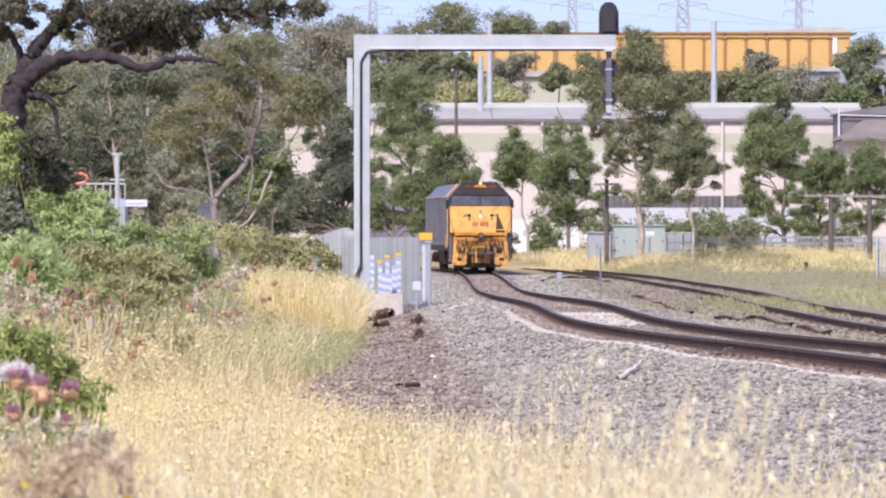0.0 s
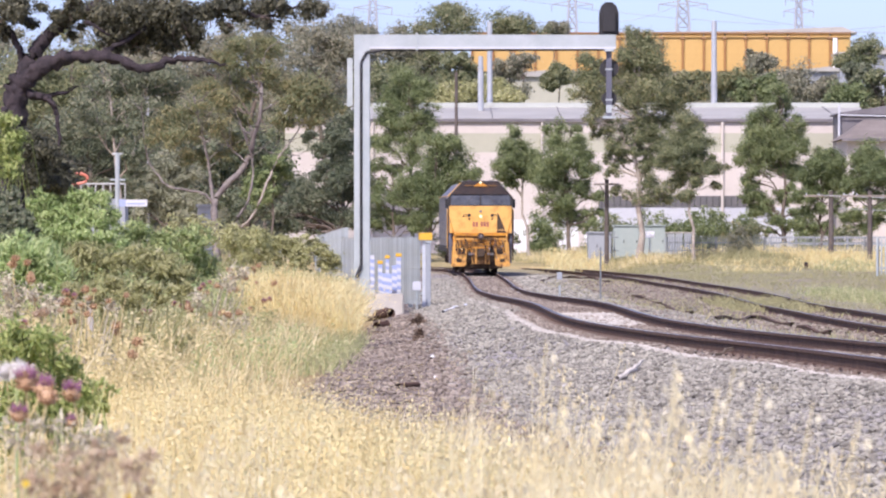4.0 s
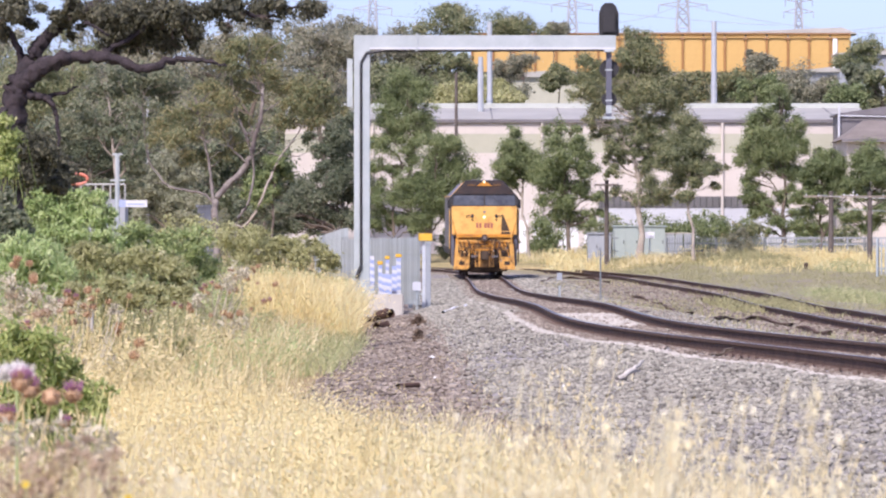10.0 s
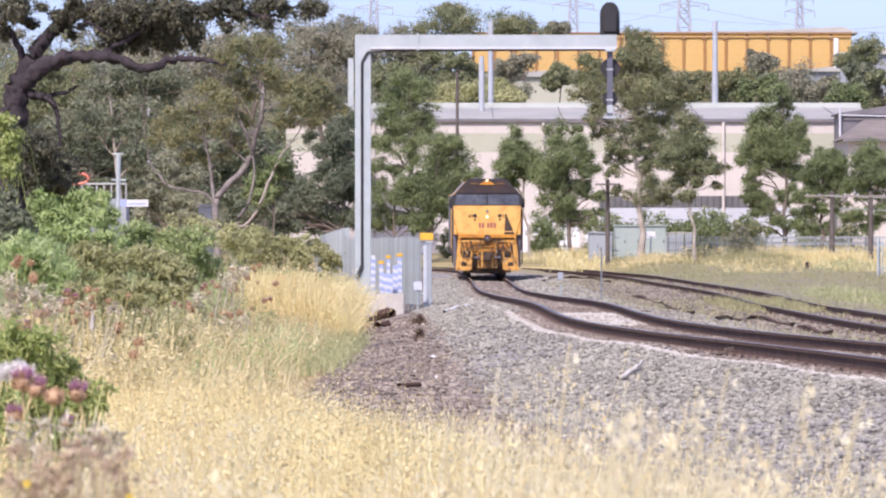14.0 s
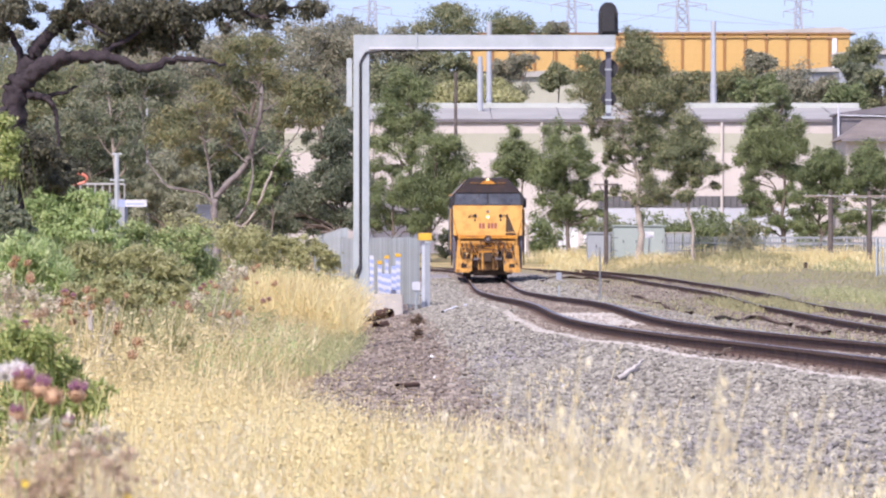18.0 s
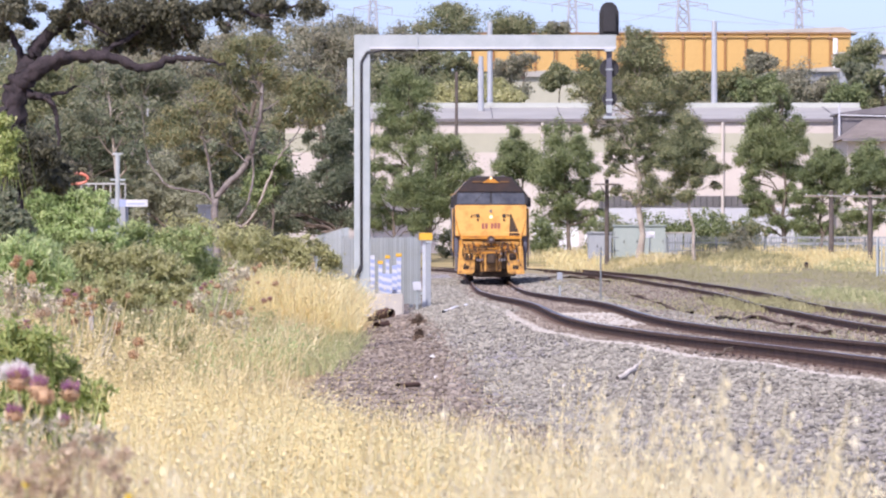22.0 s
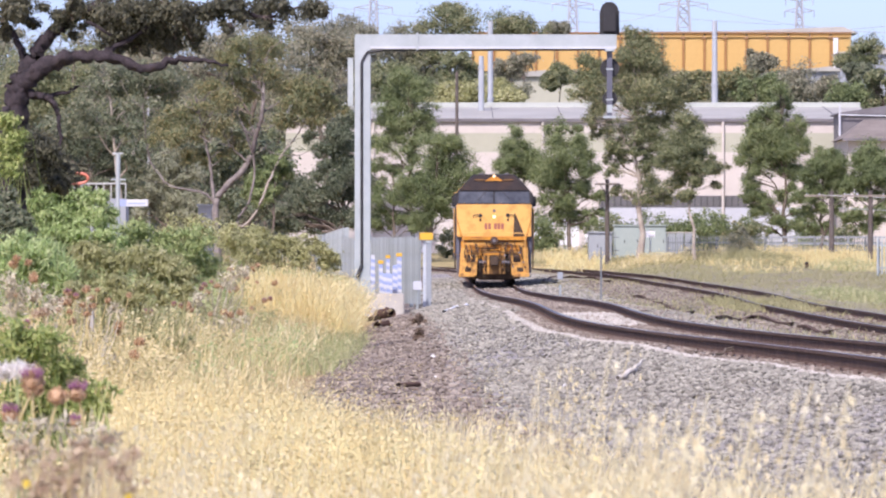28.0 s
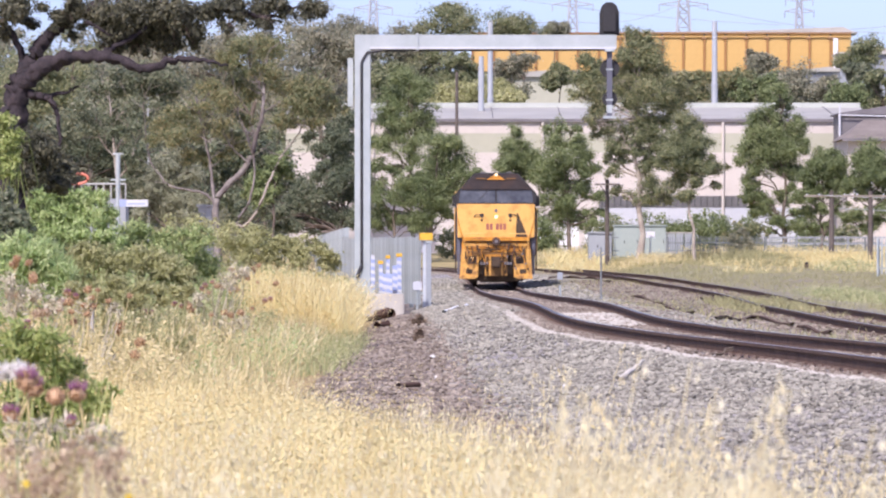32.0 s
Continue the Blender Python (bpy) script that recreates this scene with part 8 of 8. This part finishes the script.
def branch(name, limbs, label, mat):
    """A dead branch, its ends raised to fit the camera's view: limbs of (x, y, height) ends and radii."""
    (x, y, _), z = limbs[0][0], float(ground_z(*limbs[0][0][:2]))
    t = thing(name, (x, y, z), label, "stick")
    rng = np.random.default_rng(len(label))
    for a, b, r0, r1 in limbs:
        p = bent(rng, (a[0] - x, a[1] - y, a[2]), (b[0] - x, b[1] - y, b[2]), 6, 0.035)
        part("limb", bulk("limb", *tube(p, np.linspace(r0, r1, 6), 7), mat, True), mat, t)


branch("fallen_branch", [((1.92, 55.70, 0.04), (2.12, 56.10, 0.14), 0.034, 0.028), ((2.12, 56.10, 0.14), (2.24, 56.50, 0.23), 0.026, 0.010), ((2.05, 56.00, 0.11), (2.19, 56.30, 0.12), 0.022, 0.009), ((2.12, 56.10, 0.14), (2.11, 56.20, 0.04), 0.016, 0.01)], "bleached forked branch fallen on the ballast", DRIFTWOOD)
branch("fallen_branch", [((3.27, 60.60, 0.03), (3.53, 61.00, 0.12), 0.018, 0.008), ((3.40, 60.80, 0.07), (3.55, 60.90, 0.09), 0.010, 0.005)], "small dry forked twig beside the rail", BARK)
stick("timber_offcut", (-0.55, 62.0), (-0.30, 62.4), 0.035, 0.035, "dark timber offcut on the dirt path", RUST, "timber", 0.005, 6)
stick("pale_pipe", (0.01, 112.0), (0.55, 119.0), 0.035, 0.035, "pale pipe lying beside the track", WHITEPAINT, "pipe", 0.004, 8)
for i, (x, y, r) in enumerate(((-0.27, 50, 0.035), (-2.18, 70, 0.10), (-2.12, 72, 0.08), (-0.62, 108, 0.10), (-0.50, 104, 0.08), (-1.05, 88, 0.06))):
    clod(x, y, r, "dark clod of earth on the dirt path", SLEEPER, 400 + i)
for i, (x0, y0, x1, y1, h, r) in enumerate(((-1.79, 118.0, -1.47, 118.4, 0.07, 0.07), (-1.53, 118.3, -1.19, 117.8, 0.17, 0.12), (-1.40, 107.0, -1.17, 107.2, 0.05, 0.09))):
    rng = np.random.default_rng(440 + i)
    t = thing("burnt_log", (x0, y0, float(ground_z(x0, y0))), "short charred log end lying beside the footing", "log", "charred log ends")
    p = bent(rng, (0, 0, h), (x1 - x0, y1 - y0, h + 0.04), 7, 0.03)
    part("wood", bulk("wood", *tube(p, r * rng.uniform(0.75, 1.15, 7), 9), CHARRED, True), CHARRED, t)
for i, (x, y, r) in enumerate(((-0.16, 75, 0.055), (-0.09, 66, 0.035), (1.37, 57, 0.03), (3.47, 42, 0.035))):
    clod(x, y, r, "pale stone on the gravel", WHITEPAINT, 420 + i, "stone")
shrub(-0.42, 88, [(-0.42, 88.0, 0.34, 0.07), (-0.37, 88.0, 0.25, 0.07), (-0.45, 88.0, 0.23, 0.07)], DRYWEED, 1500, 0.05, "dead brown weed clump beside the path", 151, slim=0.16, droop=-0.6, stalk=0.008)
shrub(-0.36, 104, [(-0.49, 104.0, 0.40, 0.08), (-0.42, 104.0, 0.31, 0.07), (-0.58, 104.0, 0.31, 0.07)], DRYWEED, 1200, 0.06, "dead brown weed clump beside the path", 152, slim=0.16, droop=-0.4, stalk=0.008)


# ---- sleepers ----
def sleepers():
    me = sleeper_mesh()
    ys = np.arange(46.0, 226.0, 0.61)[:296]
    for y in ys:
        dx = float(TRACK_X(y + 0.5) - TRACK_X(y - 0.5))
        o = part("sleeper", me, SLEEPER, main_track)
        o.matrix_basis = pose(float(TRACK_X(y)), y, float(TRACK_Z(y)) - 0.198, 0, 0, -math.degrees(math.atan(dx)))
    for tr, fx, fz, y0, y1 in ((main_track, TRACK_X, TRACK_Z, 226.0, 330.0), (side_track, SECOND_X, SECOND_Z, 60.0, 330.0)):
        chunks = []
        cv = np.array([(sx * 1.25, sy * 0.115, sz) for sx in (-1, 1) for sy in (-1, 1) for sz in (-0.13, 0)])
        cf = np.array([(0, 1, 3, 2), (4, 6, 7, 5), (0, 4, 5, 1), (2, 3, 7, 6), (1, 5, 7, 3), (0, 2, 6, 4)])
        for y in np.arange(y0, y1, 0.61):
            chunks.append((cv + np.array([float(fx(y)), y, float(fz(y)) - 0.19]), cf))
        tagged(part("sleepers", bulk("sleepers", *joined(chunks), SLEEPER), SLEEPER, tr), kind="stuff")


sleepers()


def motions():
    """The locomotive creeps along its curve towards the signal; oats nod in the wind."""
    def place(t):
        y = 239.0 - 1.57 * t
        a = Vector((float(TRACK_X(y)), y, float(TRACK_Z(y))))
        b = Vector((float(TRACK_X(y + 10.4)), y + 10.4, float(TRACK_Z(y + 10.4))))
        d = b - a
        return pose(*a, math.degrees(math.atan2(d.z, d.y)), 0, -math.degrees(math.atan2(d.x, d.y)))
    walk(loco, [(t, place(t)) for t in range(33)])
    for w in wheelsets:
        at = w.location.copy()
        walk(w, [(k * 0.25, pose(*at, math.degrees(1.57 * k * 0.25 / 0.508), 0, 0)) for k in range(129)])
    for i, o in enumerate(list(scene.objects)):
        if o.parent is None and o.name.split(".")[0] in ("tree", "old_tree", "shrub", "thistle"):
            x, y, z = o.location
            give = {"tree": 0.22, "old_tree": 0.16, "shrub": 0.8, "thistle": 0.6}[o.name.split(".")[0]]
            walk(o, [(k * 0.8, pose(x, y, z, give * 0.4 * math.sin(k * 0.83 + i), give * (math.sin(k * 1.15 + i * 1.7) + 0.6 * math.sin(k * 0.41 + x)), 0)) for k in range(41)])
    for t, x, y, z, turn, phase, pace in tufts:
        walk(t, [(k * 0.4, pose(x, y, z, 0.8 * math.sin(k * 0.61 * pace + phase * 2), 1.6 + (2.2 if y > 7 else 3.2) * math.sin(k * 0.9 * pace + phase) + 1.0 * math.sin(k * 0.37 + x * 3), turn)) for k in range(81)])


motions()
